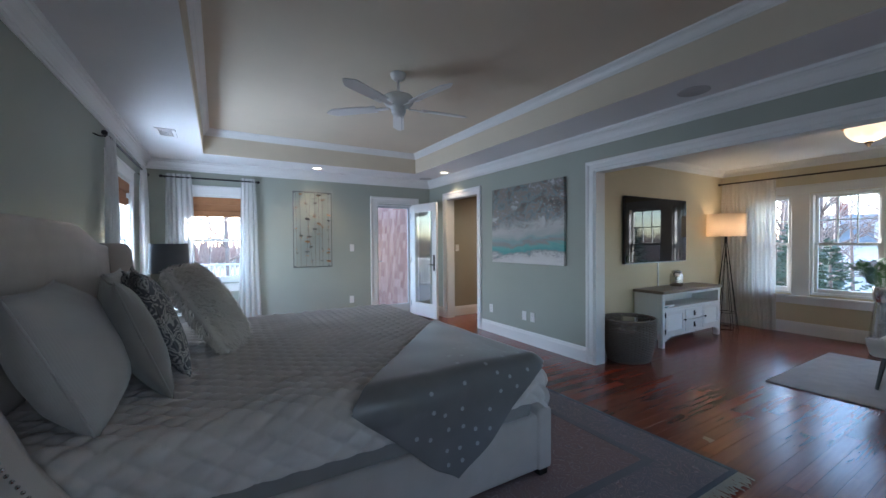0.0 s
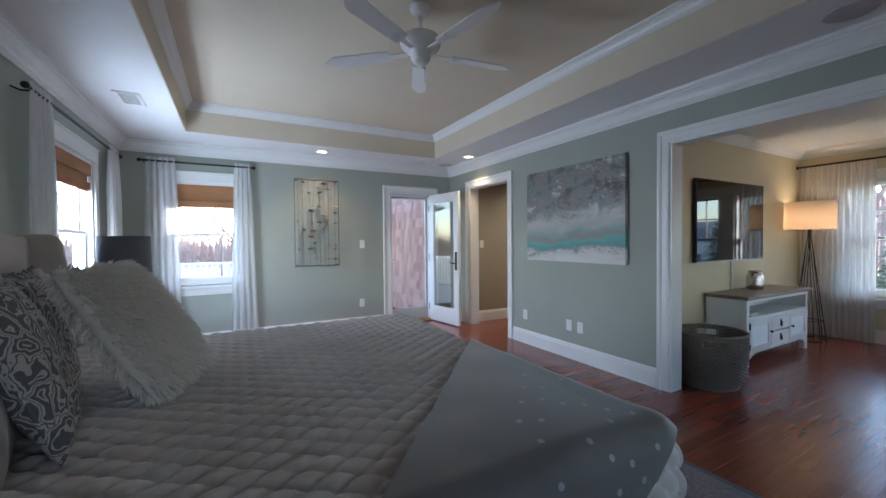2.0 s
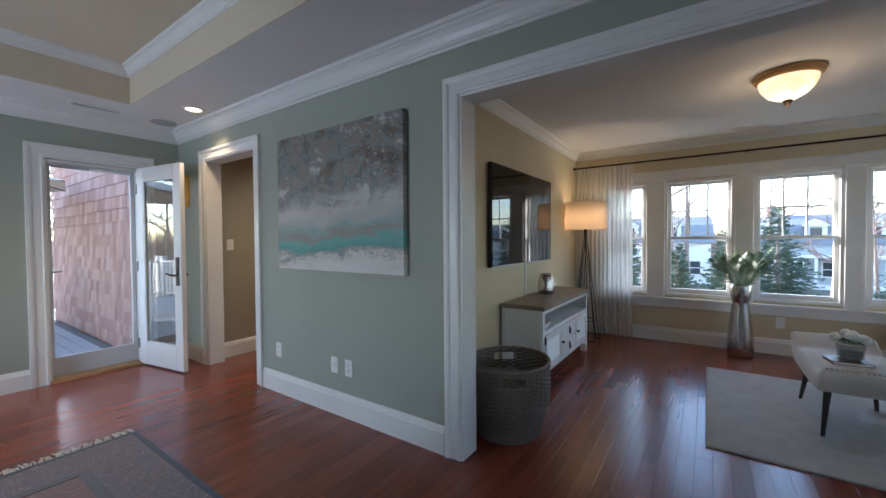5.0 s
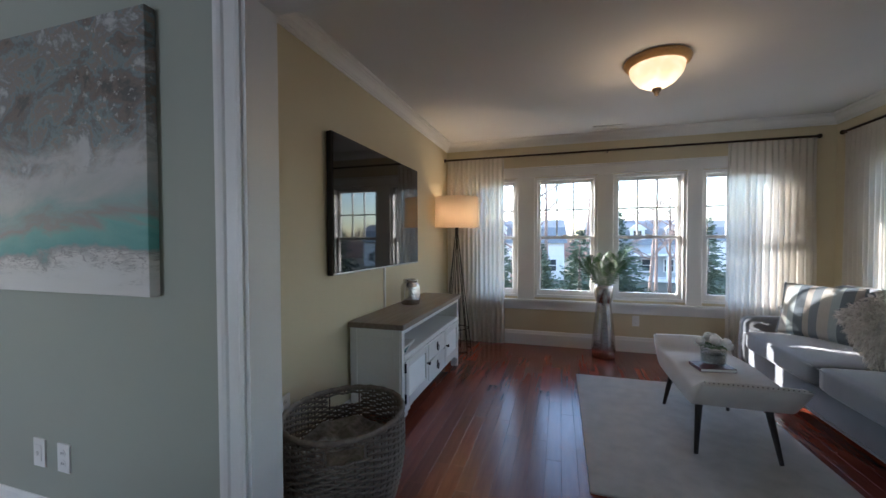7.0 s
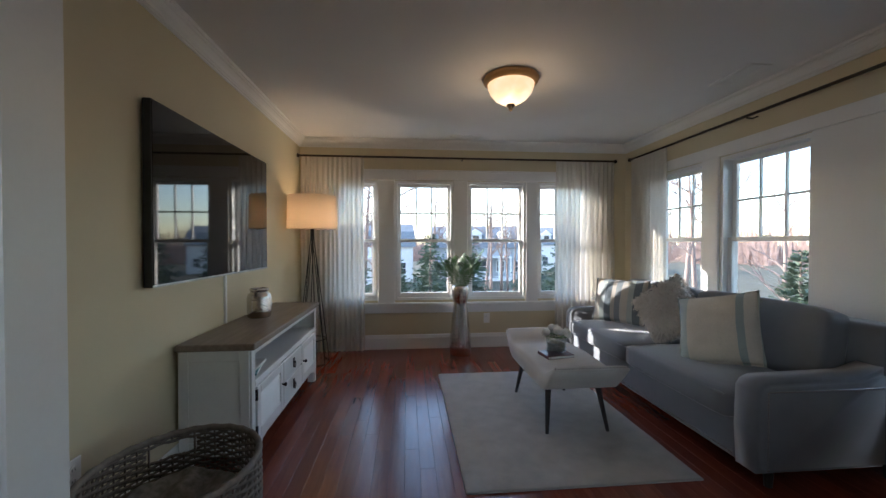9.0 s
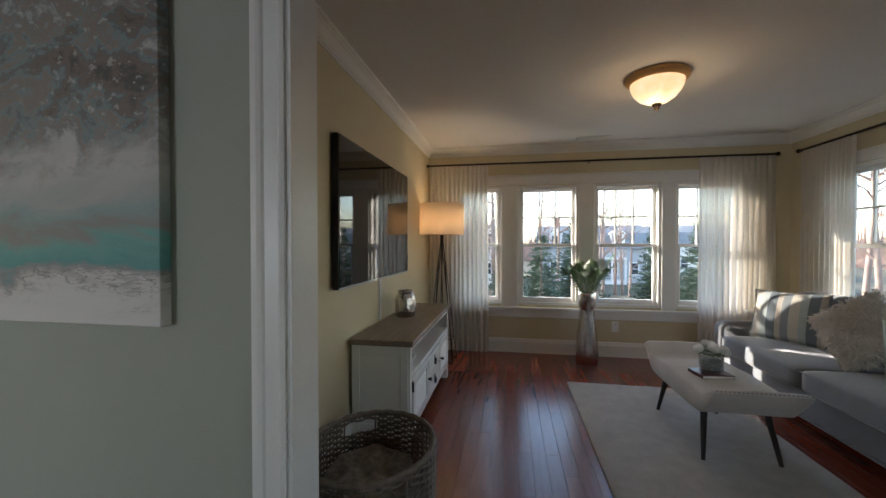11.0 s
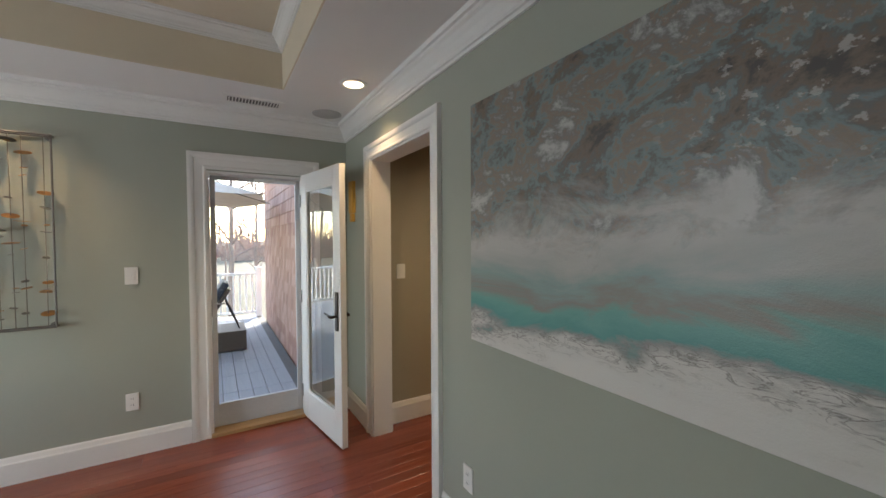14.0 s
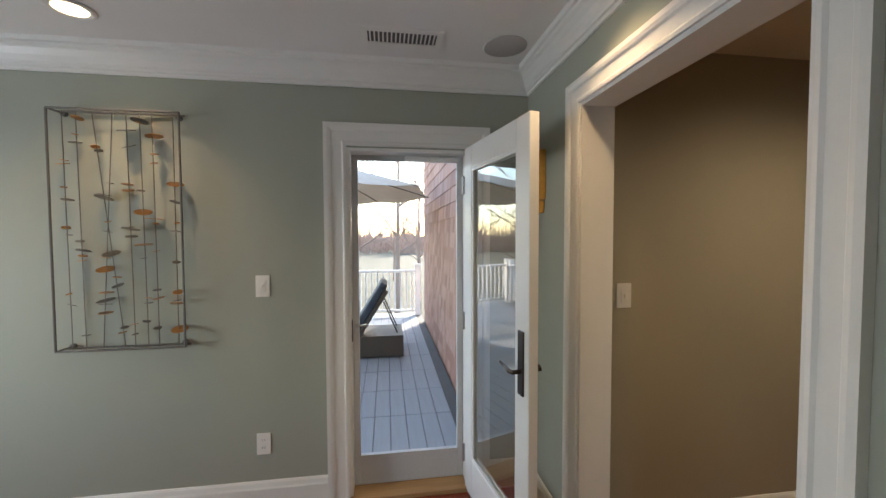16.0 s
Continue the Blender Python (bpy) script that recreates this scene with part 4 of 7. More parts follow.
downlight(1.32, 5.73)
downlight(3.19, 5.13)
hall = thing("recessed_light", "round white recessed hall light, lit warm", "light", (4.5, 4.6, 2.36), group="recessed ceiling lights")
part("lens", lathe(bmesh.new(), [(0.0, -0.001), (0.07, -0.001), (0.07, -0.006), (0.0, -0.007)], 28), M_LAMPFACE, hall)
lamp("hall_beam", "SPOT", look((4.5, 4.6, 2.34), (4.5, 4.65, 0)), 9.0, (1.0, 0.78, 0.52), 0.06, 160)
sp = thing("ceiling_speaker", "round white ceiling speaker with fine grille", "speaker", (3.19, 5.79, SOFFIT))
part("grille", lathe(bmesh.new(), [(0.108, 0.0), (0.108, -0.003), (0.100, -0.006), (0.0, -0.007)], 36), plain("speaker_mesh", (0.5, 0.49, 0.48), 0.7, vary=0.2, fine=700, relief=0.8), sp, "", True)


def vent(name, x, y, z, w, d, slats, along_x=True, label="white ceiling vent with dark slots"):
    v = thing(name, label, "vent", (x, y, z))
    part("backing", one_box(-w / 2 + 0.02, -d / 2 + 0.02, -0.003, w / 2 - 0.02, d / 2 - 0.02, 0.0), M_VENT, v)
    part("frame", ring_of(-w / 2, -d / 2, w / 2, d / 2, 0.028, -0.009, 0.0), M_WHITE, v)
    for i in range(slats):
        if along_x:
            q = -w / 2 + 0.03 + (w - 0.06) * (i + 0.5) / slats
            b = one_box(q - 0.0035, -d / 2 + 0.028, -0.008, q + 0.0035, d / 2 - 0.028, -0.003)
        else:
            q = -d / 2 + 0.03 + (d - 0.06) * (i + 0.5) / slats
            b = one_box(-w / 2 + 0.028, q - 0.004, -0.008, w / 2 - 0.028, q + 0.004, -0.003)
        part("slat", b, M_WHITE, v)


vent("ceiling_vent", 2.68, 5.77, SOFFIT, 0.38, 0.16, 16)
vent("ceiling_vent", -0.42, 4.55, SOFFIT, 0.17, 0.30, 9, False)
vent("ceiling_vent", 6.76, 0.97, SUNCEIL, 0.15, 0.34, 7, True)
vent("ceiling_vent", 5.05, -0.72, SUNCEIL, 0.36, 0.16, 7, False)
sp2 = copy_thing(sp, pose(3.13, 1.35, SOFFIT))

# wall plates
def plate(kind, x, y, z, face, group=""):
    """Face: the direction that it looks in, degrees about z (0: towards -y)."""
    p = thing(kind, "white wall switch plate" if kind == "light_switch" else "white wall socket plate", "switch" if kind == "light_switch" else "socket", (x, y, z), face)
    part("cover", one_box(-0.036, -0.007, -0.058, 0.036, 0.0, 0.058, 0.003), M_WHITE, p)
    if kind == "light_switch":
        r = part("rocker", one_box(-0.017, -0.010, -0.033, 0.017, -0.0072, 0.033, 0.002), M_WHITE, p)
        part("toggle", one_box(-0.004, -0.018, -0.008, 0.004, -0.0102, 0.008, 0.002), M_WHITE, p)
    else:
        for s in (-1, 1):
            o = part("outlet", lathe(bmesh.new(), [(0.0, 0.0), (0.0155, 0.0), (0.0155, 0.002), (0.0, 0.002)], 16, (0, 0, 0)), M_WHITE, p)
            o.matrix_local = pose(0, -0.0072, s * 0.021, 90)
            part("slot", one_box(-0.007, -0.0102, s * 0.021 - 0.004, -0.005, -0.0093, s * 0.021 + 0.006), M_VENT, p)
            part("slot", one_box(0.005, -0.0102, s * 0.021 - 0.004, 0.007, -0.0093, s * 0.021 + 0.006), M_VENT, p)
    return p


plate("light_switch", 1.942, BN, 1.228, 0)
plate("wall_socket", 1.93, BN, 0.37, 0)
plate("wall_socket", BE, 4.218, 0.352, -90)
plate("light_switch", BE, 3.525, 0.352, -90)
plate("wall_socket", BE, 3.375, 0.352, -90)
plate("light_switch", 3.70, 5.565, 1.21, 0)
plate("wall_socket", SE_, 0.68, 0.34, -90)
plate("wall_socket", 4.02, SN, 0.38, 0)


# canvas painting
def sea_canvas(name):
    m, nt, b = nodes_of(name)
    tc = nt.nodes.new("ShaderNodeTexCoord")
    v = tc.outputs["Object"]
    sep = nt.nodes.new("ShaderNodeSeparateXYZ")
    link(nt, v, sep.inputs[0])
    h = calc(nt, "ADD", calc(nt, "MULTIPLY", sep.outputs["Z"], 0.99), 0.5)
    h = calc(nt, "ADD", h, calc(nt, "MULTIPLY", sep.outputs["X"], -0.055))
    wide = coords(nt, (0.8, 1, 2.6))
    w1 = noise_of(nt, wide, 2.2, 8, 0.62, 0.6)
    hh = calc(nt, "ADD", h, calc(nt, "MULTIPLY", calc(nt, "SUBTRACT", w1, 0.5), 0.36))
    sea = ramp(nt, hh, [(0.0, (0.66, 0.64, 0.61)), (0.085, (0.60, 0.58, 0.55)), (0.115, (0.30, 0.30, 0.29)), (0.14, (0.10, 0.31, 0.29)), (0.20, (0.15, 0.37, 0.34)), (0.245, (0.27, 0.255, 0.225)), (0.30, (0.25, 0.35, 0.34)), (0.37, (0.40, 0.41, 0.39)), (0.46, (0.50, 0.49, 0.47)), (0.56, (0.33, 0.335, 0.33)), (1.0, (0.17, 0.155, 0.14))])
    mott = noise_of(nt, coords(nt, (1.1, 1, 1.4)), 4.2, 9, 0.66, 0.3)
    clouds = ramp(nt, mott, [(0.37, (0.055, 0.05, 0.045)), (0.43, (0.19, 0.135, 0.10)), (0.465, (0.13, 0.135, 0.13)), (0.50, (0.19, 0.27, 0.275)), (0.535, (0.27, 0.20, 0.15)), (0.57, (0.20, 0.20, 0.19)), (0.64, (0.55, 0.55, 0.54))])
    # ragged cloud edge, heavier patches to one side
    patch = noise_of(nt, coords(nt, (1, 1, 1.4)), 4.0, 8, 0.7, 0.6)
    edge = calc(nt, "ADD", hh, calc(nt, "MULTIPLY", calc(nt, "SUBTRACT", patch, 0.5), 0.55))
    k = ramp(nt, edge, [(0.44, (0, 0, 0)), (0.58, (0.82, 0.82, 0.82))])
    col = mixed(nt, k, sea, clouds)
    fleck = noise_of(nt, coords(nt, (1, 1, 1.3)), 32.0, 4, 0.6, 0.2)
    side = calc(nt, "ADD", sep.outputs["X"], calc(nt, "MULTIPLY", sep.outputs["Z"], 0.25))
    flecks = calc(nt, "MULTIPLY", ramp(nt, fleck, [(0.60, (0, 0, 0)), (0.65, (0.7, 0.7, 0.7))]), ramp(nt, calc(nt, "ADD", side, 0.5), [(0.62, (0, 0, 0)), (0.95, (1, 1, 1))]))
    col = mixed(nt, calc(nt, "MULTIPLY", flecks, k), col, (0.58, 0.57, 0.55))
    crack = noise_of(nt, coords(nt, (2.2, 1, 7)), 5.0, 6, 0.6, 1.2)
    low = ramp(nt, hh, [(0.03, (0, 0, 0)), (0.09, (1, 1, 1)), (0.14, (0, 0, 0))])
    thin = ramp(nt, crack, [(0.44, (0, 0, 0)), (0.475, (0.8, 0.8, 0.8)), (0.51, (0, 0, 0))])
    col = mixed(nt, calc(nt, "MULTIPLY", low, thin), col, (0.12, 0.105, 0.095))
    link(nt, col, b.inputs["Base Color"])
    b.inputs["Roughness"].default_value = 0.42
    bump(nt, b, calc(nt, "ADD", mott, calc(nt, "MULTIPLY", noise_of(nt, v, 260, 2), 0.15)), 0.5, 0.006)
    return m


pt = thing("canvas_painting", "unframed abstract seascape canvas, teal band under brown clouds", "painting", (BE - 0.0005, 3.485, 1.533), -90)
part("canvas", one_box(-0.653, -0.040, -0.505, 0.653, -0.001, 0.505, 0.002, 1), sea_canvas("seascape_paint"), pt)

# metal wall sculpture
art = thing("wall_sculpture", "wire frame wall sculpture with copper and pewter discs", "wall art", (1.30, BN, 1.522))
AW, AH, AD = 0.288, 0.584, 0.075
bm = bmesh.new()
for y in (-AD, -0.02):
    for a, b in (((-AW, y, -AH), (AW, y, -AH)), ((-AW, y, AH), (AW, y, AH)), ((-AW, y, -AH), (-AW, y, AH)), ((AW, y, -AH), (AW, y, AH))):
        if y == -AD or a[2] == b[2]:
            rod(bm, a, b, 0.0055, None, 8)
for x in (-AW, AW):
    for z in (-AH, AH):
        rod(bm, (x, -AD, z), (x * 0.9, -0.02, z * 0.985), 0.0045, None, 8)
        rod(bm, (x * 0.9, -0.02, z * 0.985), (x * 0.9, 0.0, z * 0.985), 0.013, None, 12)
part("frame", bm, plain("grey_iron_frame", (0.17, 0.165, 0.155), 0.55, 0.5, vary=0.15), art)
rng = random.Random(21)
tops = [-0.245, -0.185, -0.115, -0.025, 0.035, 0.095, 0.150, 0.245]
bots = [-0.235, -0.175, -0.105, 0.010, 0.045, 0.105, 0.155, 0.245]
bots[2], bots[3] = 0.0, -0.10
for a, b in zip(tops, bots):
    part("wire", rod(bmesh.new(), (a, -0.045, AH), (b, -0.045, -AH), 0.0022, None, 6), M_PEWTER, art)
    zs = [rng.uniform(-AH + 0.04, AH - 0.03) for _ in range(9)]
    for z in zs:
        f = (AH - z) / (2 * AH)
        r = rng.choice((0.014, 0.018, 0.018, 0.026, 0.030, 0.038))
        bm = bmesh.new()
        bmesh.ops.create_cone(bm, cap_ends=True, segments=18, radius1=r, radius2=r, depth=0.0025, matrix=Matrix.Translation((a + (b - a) * f + rng.uniform(-0.008, 0.008), -0.045, z)) @ Euler((radians(rng.uniform(-22, 22)), radians(rng.uniform(-14, 14)), 0)).to_matrix().to_4x4())
        part("disc", bm, rng.choice((M_COPPER, M_COPPER, M_PEWTER, M_PEWTER)), art)


# deck door: open glazed leaf, closed storm door in the frame
leaf = thing("glazed_door", "white glazed door with bronze lever, standing open inwards", "door", (3.062, 6.075, 0.0), -80.5)
LW, LH = 0.715, 1.985
bm = bmesh.new()
s = 0.105
box(bm, 0.0, -0.022, 0.015, s, 0.022, LH, 0.003, 1)
box(bm, LW - s, -0.022, 0.015, LW, 0.022, LH, 0.003, 1)
box(bm, s, -0.022, LH - 0.125, LW - s, 0.022, LH, 0.003, 1)
box(bm, s, -0.022, 0.015, LW - s, 0.022, 0.235, 0.003, 1)
part("door_frame", bm, M_TRIM, leaf)
bm = bmesh.new()
for y in (-0.018, 0.010):
    b = ((s, y, 0.235, s + 0.014, y + 0.008, LH - 0.125), (LW - s - 0.014, y, 0.235, LW - s, y + 0.008, LH - 0.125), (s + 0.014, y, 0.235, LW - s - 0.014, y + 0.008, 0.249), (s + 0.014, y, LH - 0.139, LW - s - 0.014, y + 0.008, LH - 0.125))
    for q in b:
        box(bm, *q)
part("glazing_bead", bm, M_TRIM, leaf)
pane = part("pane", one_side(one_box(s - 0.004, -0.004, 0.231, LW - s + 0.004, 0.004, LH - 0.121), (0, -1, 0)), M_DOUBLE, leaf)
pane.visible_shadow = False
for sd in (-1, 1):
    bm = bmesh.new()
    box(bm, LW - 0.078, min(sd * 0.022, sd * 0.030), 0.83, LW - 0.034, max(sd * 0.022, sd * 0.030), 1.10, 0.003)
    hp = part("handle_plate", bm, M_BRONZE, leaf, "dark bronze lock plate")
    part("lever", tube(bmesh.new(), [(LW - 0.056, sd * 0.028, 0.93), (LW - 0.056, sd * 0.065, 0.93), (LW - 0.075, sd * 0.072, 0.932), (LW - 0.12, sd * 0.068, 0.938), (LW - 0.155, sd * 0.072, 0.946)], [0.010, 0.010, 0.010, 0.008, 0.006], 8), M_BRONZE, hp)
for z in (0.22, 1.0, 1.78):
    part("hinge", rod(bmesh.new(), (-0.006, -0.026, z - 0.05), (-0.006, -0.026, z + 0.05), 0.008), M_STEEL, leaf)
storm = thing("storm_door", "closed full-view storm door with pale metal frame", "door", (2.725, BN + 0.10, 0.0))
bm = bmesh.new()
a0, a1 = -0.322, 0.322
box(bm, a0, -0.014, 0.03, a0 + 0.035, 0.014, 1.955, 0.002, 1)
box(bm, a1 - 0.035, -0.014, 0.03, a1, 0.014, 1.955, 0.002, 1)
box(bm, a0 + 0.035, -0.014, 1.925, a1 - 0.035, 0.014, 1.955, 0.002, 1)
box(bm, a0 + 0.035, -0.014, 0.03, a1 - 0.035, 0.014, 0.205, 0.002, 1)
part("frame", bm, plain("storm_door_paint", (0.52, 0.52, 0.52), 0.45), storm)
p = part("pane", one_side(one_box(a0 + 0.03, -0.003, 0.20, a1 - 0.03, 0.003, 1.93), (0, -1, 0)), M_GLASS, storm)
p.visible_shadow = False
part("closer", rod(bmesh.new(), (-0.02, -0.034, 1.935), (0.29, -0.034, 1.935), 0.014), M_WHITE, storm)
part("latch", tube(bmesh.new(), [(a0 + 0.02, -0.014, 0.98), (a0 + 0.02, -0.05, 0.98), (a0 + 0.09, -0.055, 0.985)], 0.007), M_STEEL, storm)
setting("door_threshold", one_box(2.385, BN - 0.03, 0.0, 3.065, BN + 0.14, 0.028, 0.006), M_OAK, "oak threshold of the deck door", "threshold")
# strike plate on the jamb
sk = thing("strike_plate", "bronze strike plate on the white door jamb", "door hardware", (2.401, BN + 0.035, 0.96))
part("plate", one_box(0.0, -0.014, -0.06, 0.004, 0.014, 0.06, 0.001), M_BRONZE, sk)
# painted wooden hanging behind the door
yl = thing("wall_hanging", "narrow yellow painted wooden hanging behind the open door", "wall decor", (BE - 0.001, 5.86, 1.78), -90)
bm = bmesh.new()
box(bm, -0.05, -0.03, -0.10, 0.05, -0.001, 0.16, 0.006)
box(bm, -0.035, -0.028, -0.17, 0.035, -0.002, -0.102, 0.01)
part("board", bm, M_YELLOW, yl)


# curtains on rods
def curtain(parent, a0, a1, z0, z1, place, mat, folds, depth, bottom=1.0, shift=0.0, seed=0, name="curtain_panel"):
    """place maps (along, out, up). bottom: how much wider it hangs at its foot."""
    def at(u, v):
        f = 1 - v
        w = 1 + (bottom - 1) * f
        mid = (a0 + a1) / 2 + shift * f
        ph = 2 * math.pi * folds * u + 1.1 * noise.noise(Vector((u * 5, v * 1.2, seed)))
        d = depth * (0.75 + 0.5 * noise.noise(Vector((u * 4 + 9, v * 0.8, seed)))) * (0.45 + 0.55 * min(1, f * 5 + 0.1))
        return place(mid + (u - 0.5) * (a1 - a0) * w + 0.012 * noise.noise(Vector((u * 6, v * 2, seed + 3))), math.sin(ph) * d, z0 + (z1 - z0) * v)
    p = part(name, sheet(bmesh.new(), folds * 9, 36, at), mat, parent, "", True)
    return p


def curtain_rod(parent, a, b, r, mat, brackets, wall_out):
    part("curtain_rod", rod(bmesh.new(), a, b, r, None, 14), mat, parent)
    d = (Vector(b) - Vector(a)).normalized()
    for e, sgn in ((a, -1), (b, 1)):
        bm = bmesh.new()
        bmesh.ops.create_uvsphere(bm, u_segments=14, v_segments=8, radius=r * 1.9, matrix=Matrix.Translation(Vector(e) + d * sgn * r * 1.4))
        part("finial", bm, mat, parent, "", True)
    for f in brackets:
        q = Vector(a).lerp(Vector(b), f)
        part("bracket", tube(bmesh.new(), [q + Vector((0, 0, -r - 0.004)), q + Vector(wall_out) * 0.5 + Vector((0, 0, -r - 0.006)), q + Vector(wall_out)], 0.006), mat, parent)


def grommets(parent, a0, a1, z, place, n):
    for k in range(n):
        bm = bmesh.new()
        c = Vector(place(a0 + (a1 - a0) * (k + 0.5) / n, 0, z))
        pts = [c + Vector((0.022 * math.cos(q), 0.022 * math.cos(q) * 0, 0.022 * math.sin(q))) for q in [2 * math.pi * i / 14 for i in range(14)]]
        part("grommet", tube(bm, pts, 0.004, 5, True), M_STEEL, parent)


cn = thing("curtains", "white sheer curtains on a black rod at the deck window", "curtain", (0, BN - 0.08, 0))
pn = lambda a, o, z: (a, o, z)
curtain_rod(cn, (-0.60, 0, 2.20), (0.52, 0, 2.20), 0.011, M_BLACK, (0.02, 0.98), (0, 0.08, 0))
curtain(cn, -0.56, -0.28, 0.02, 2.245, pn, M_SHEER, 5, 0.032, 1.35, 0.0, 1)
curtain(cn, 0.315, 0.495, 0.02, 2.245, pn, M_SHEER, 4, 0.032, 1.75, 0.0, 2)
cw = thing("curtains", "white sheer curtains on a black rod at the bedside window", "curtain", (BW + 0.08, 0, 0))
pw = lambda a, o, z: (o, a, z)
curtain_rod(cw, (0, 3.66, 2.16), (0, 5.68, 2.16), 0.011, M_BLACK, (0.02, 0.98), (-0.08, 0, 0))
curtain(cw, 3.70, 4.02, 0.02, 2.205, pw, M_SHEER, 6, 0.032, 1.25, 0.0, 3)
curtain(cw, 5.30, 5.62, 0.02, 2.205, pw, M_SHEER, 6, 0.034, 1.15, 0.0, 4)


def roman_shade(name, place, a0, a1, z1, z0):
    r = thing(name, "tan woven wood roman shade, drawn half up", "window shade")
    bm = bmesh.new()
    prof = [(0.006, z1)]
    n = 3
    flat = z0 + 0.09
    prof += [(0.008, flat)]
    for k in range(n):
        zt = flat - k * 0.022
        prof += [(0.030 - 0.003 * k, zt - 0.012), (0.034 - 0.003 * k, zt - 0.034), (0.012, zt - 0.020)]
    prof += [(0.010, z0)]

    def at(u, v):
        k = min(int(v * (len(prof) - 1)), len(prof) - 2)
        f = v * (len(prof) - 1) - k
        o = prof[k][0] + (prof[k + 1][0] - prof[k][0]) * f
        z = prof[k][1] + (prof[k + 1][1] - prof[k][1]) * f
        return place(a0 + (a1 - a0) * u, o, z)
    sheet(bm, 12, 3 * (len(prof) - 1), at)
    part("cloth", bm, M_WOVEN, r, "", True)
    p, q = Vector(place(a0, 0.0, z1 - 0.10)), Vector(place(a1, 0.036, z1))
    part("valance", one_box(min(p.x, q.x), min(p.y, q.y), z1 - 0.10, max(p.x, q.x), max(p.y, q.y), z1, 0.003), M_WOVEN, r)


roman_shade("roman_shade", lambda a, o, z: (a, BN + 0.036 - o, z), -0.33, 0.33, 1.96, 1.69)
roman_shade("roman_shade", lambda a, o, z: (BW - 0.036 + o, a, z), 4.15, 5.09, 1.96, 1.72)

# ---- sunroom things ----
tv = thing("television", "large black flat television mounted on the cream wall", "television", (5.10, SN, 1.445))
part("mount", one_box(-0.25, -0.012, -0.2, 0.25, -0.001, 0.2, 0.004), M_BLACK, tv)
part("housing", one_box(-0.710, -0.050, -0.432, 0.710, -0.0125, 0.432, 0.004), M_BEZEL, tv)
part("screen", one_box(-0.703, -0.0530, -0.420, 0.703, -0.0505, 0.426), M_SCREEN, tv)
part("bottom_edge", one_box(-0.708, -0.0545, -0.431, 0.708, -0.0505, -0.4205, 0.001), M_STEEL, tv, "thin silver lower edge")
cc = thing("cable_cover", "white cable strip from television to console", "cable cover", (5.18, SN, 0.86))
part("strip", one_box(-0.012, -0.014, -0.17, 0.012, -0.0005, 0.155, 0.003), M_WHITE, cc)

con = thing("media_console", "white media console with grey-brown wooden top", "console", (5.32, 2.60, 0))
part("top", under(one_box(4.595, 2.395, 0.66, 6.05, 2.79, 0.695, 0.012, 3), con), M_GREYWOOD, con)
X0, X1, Y0, Y1 = 4.625, 6.02, 2.42, 2.785
for x in (X0, X1 - 0.022):
    part("side_panel", under(one_box(x, Y0 + 0.012, 0.10, x + 0.022, Y1, 0.66, 0.003, 1), con), M_CABINET, con)
bm = bmesh.new()
for b in ((Y0 + 0.012, 0.10, Y0 + 0.06, 0.66), (Y1 - 0.05, 0.10, Y1, 0.66), (Y0 + 0.06, 0.60, Y1 - 0.05, 0.66), (Y0 + 0.06, 0.10, Y1 - 0.05, 0.18)):
    box(bm, X0 - 0.007, b[0], b[1], X0 - 0.0005, b[2], b[3], 0.002, 1)
part("side_moulding", under(bm, con), M_CABINET, con)
part("back_panel", under(one_box(X0 + 0.022, Y1 - 0.012, 0.10, X1 - 0.022, Y1, 0.66), con), M_CABINET, con)
part("shelf", under(one_box(X0 + 0.022, Y0 + 0.012, 0.455, X1 - 0.022, Y1 - 0.012, 0.477, 0.002, 1), con), M_CABINET, con)
part("bottom_panel", under(one_box(X0 + 0.022, Y0 + 0.012, 0.13, X1 - 0.022, Y1 - 0.012, 0.15), con), M_CABINET, con)
bm = bmesh.new()
box(bm, X0, Y0, 0.0, X0 + 0.045, Y0 + 0.011, 0.66, 0.003, 1)
box(bm, X1 - 0.045, Y0, 0.0, X1, Y0 + 0.011, 0.66, 0.003, 1)
box(bm, X0 + 0.045, Y0, 0.625, X1 - 0.045, Y0 + 0.011, 0.66, 0.003, 1)
box(bm, X0 + 0.045, Y0, 0.445, X1 - 0.045, Y0 + 0.011, 0.480, 0.003, 1)
part("face_frame", under(bm, con), M_CABINET, con)
bm = bmesh.new()
n = 28
for i in range(n):
    xa, xb = X0 + 0.045 + (X1 - X0 - 0.09) * i / n, X0 + 0.045 + (X1 - X0 - 0.09) * (i + 1) / n
    s = abs((xa + xb) / 2 - (X0 + X1) / 2) / ((X1 - X0) / 2)
    box(bm, xa, Y0, 0.125 - 0.085 * max(0, (s - 0.72) / 0.28) ** 1.6, xb, Y0 + 0.011, 0.152)
part("apron", under(bm, con), M_CABINET, con)
for x in (X0, X1 - 0.05):
    for y in (Y0 + 0.011, Y1 - 0.05):
        part("leg", under(one_box(x, y, 0.0, x + 0.05, y + 0.05, 0.10, 0.004, 1), con), M_CABINET, con)
third = (X1 - X0 - 0.09) / 3
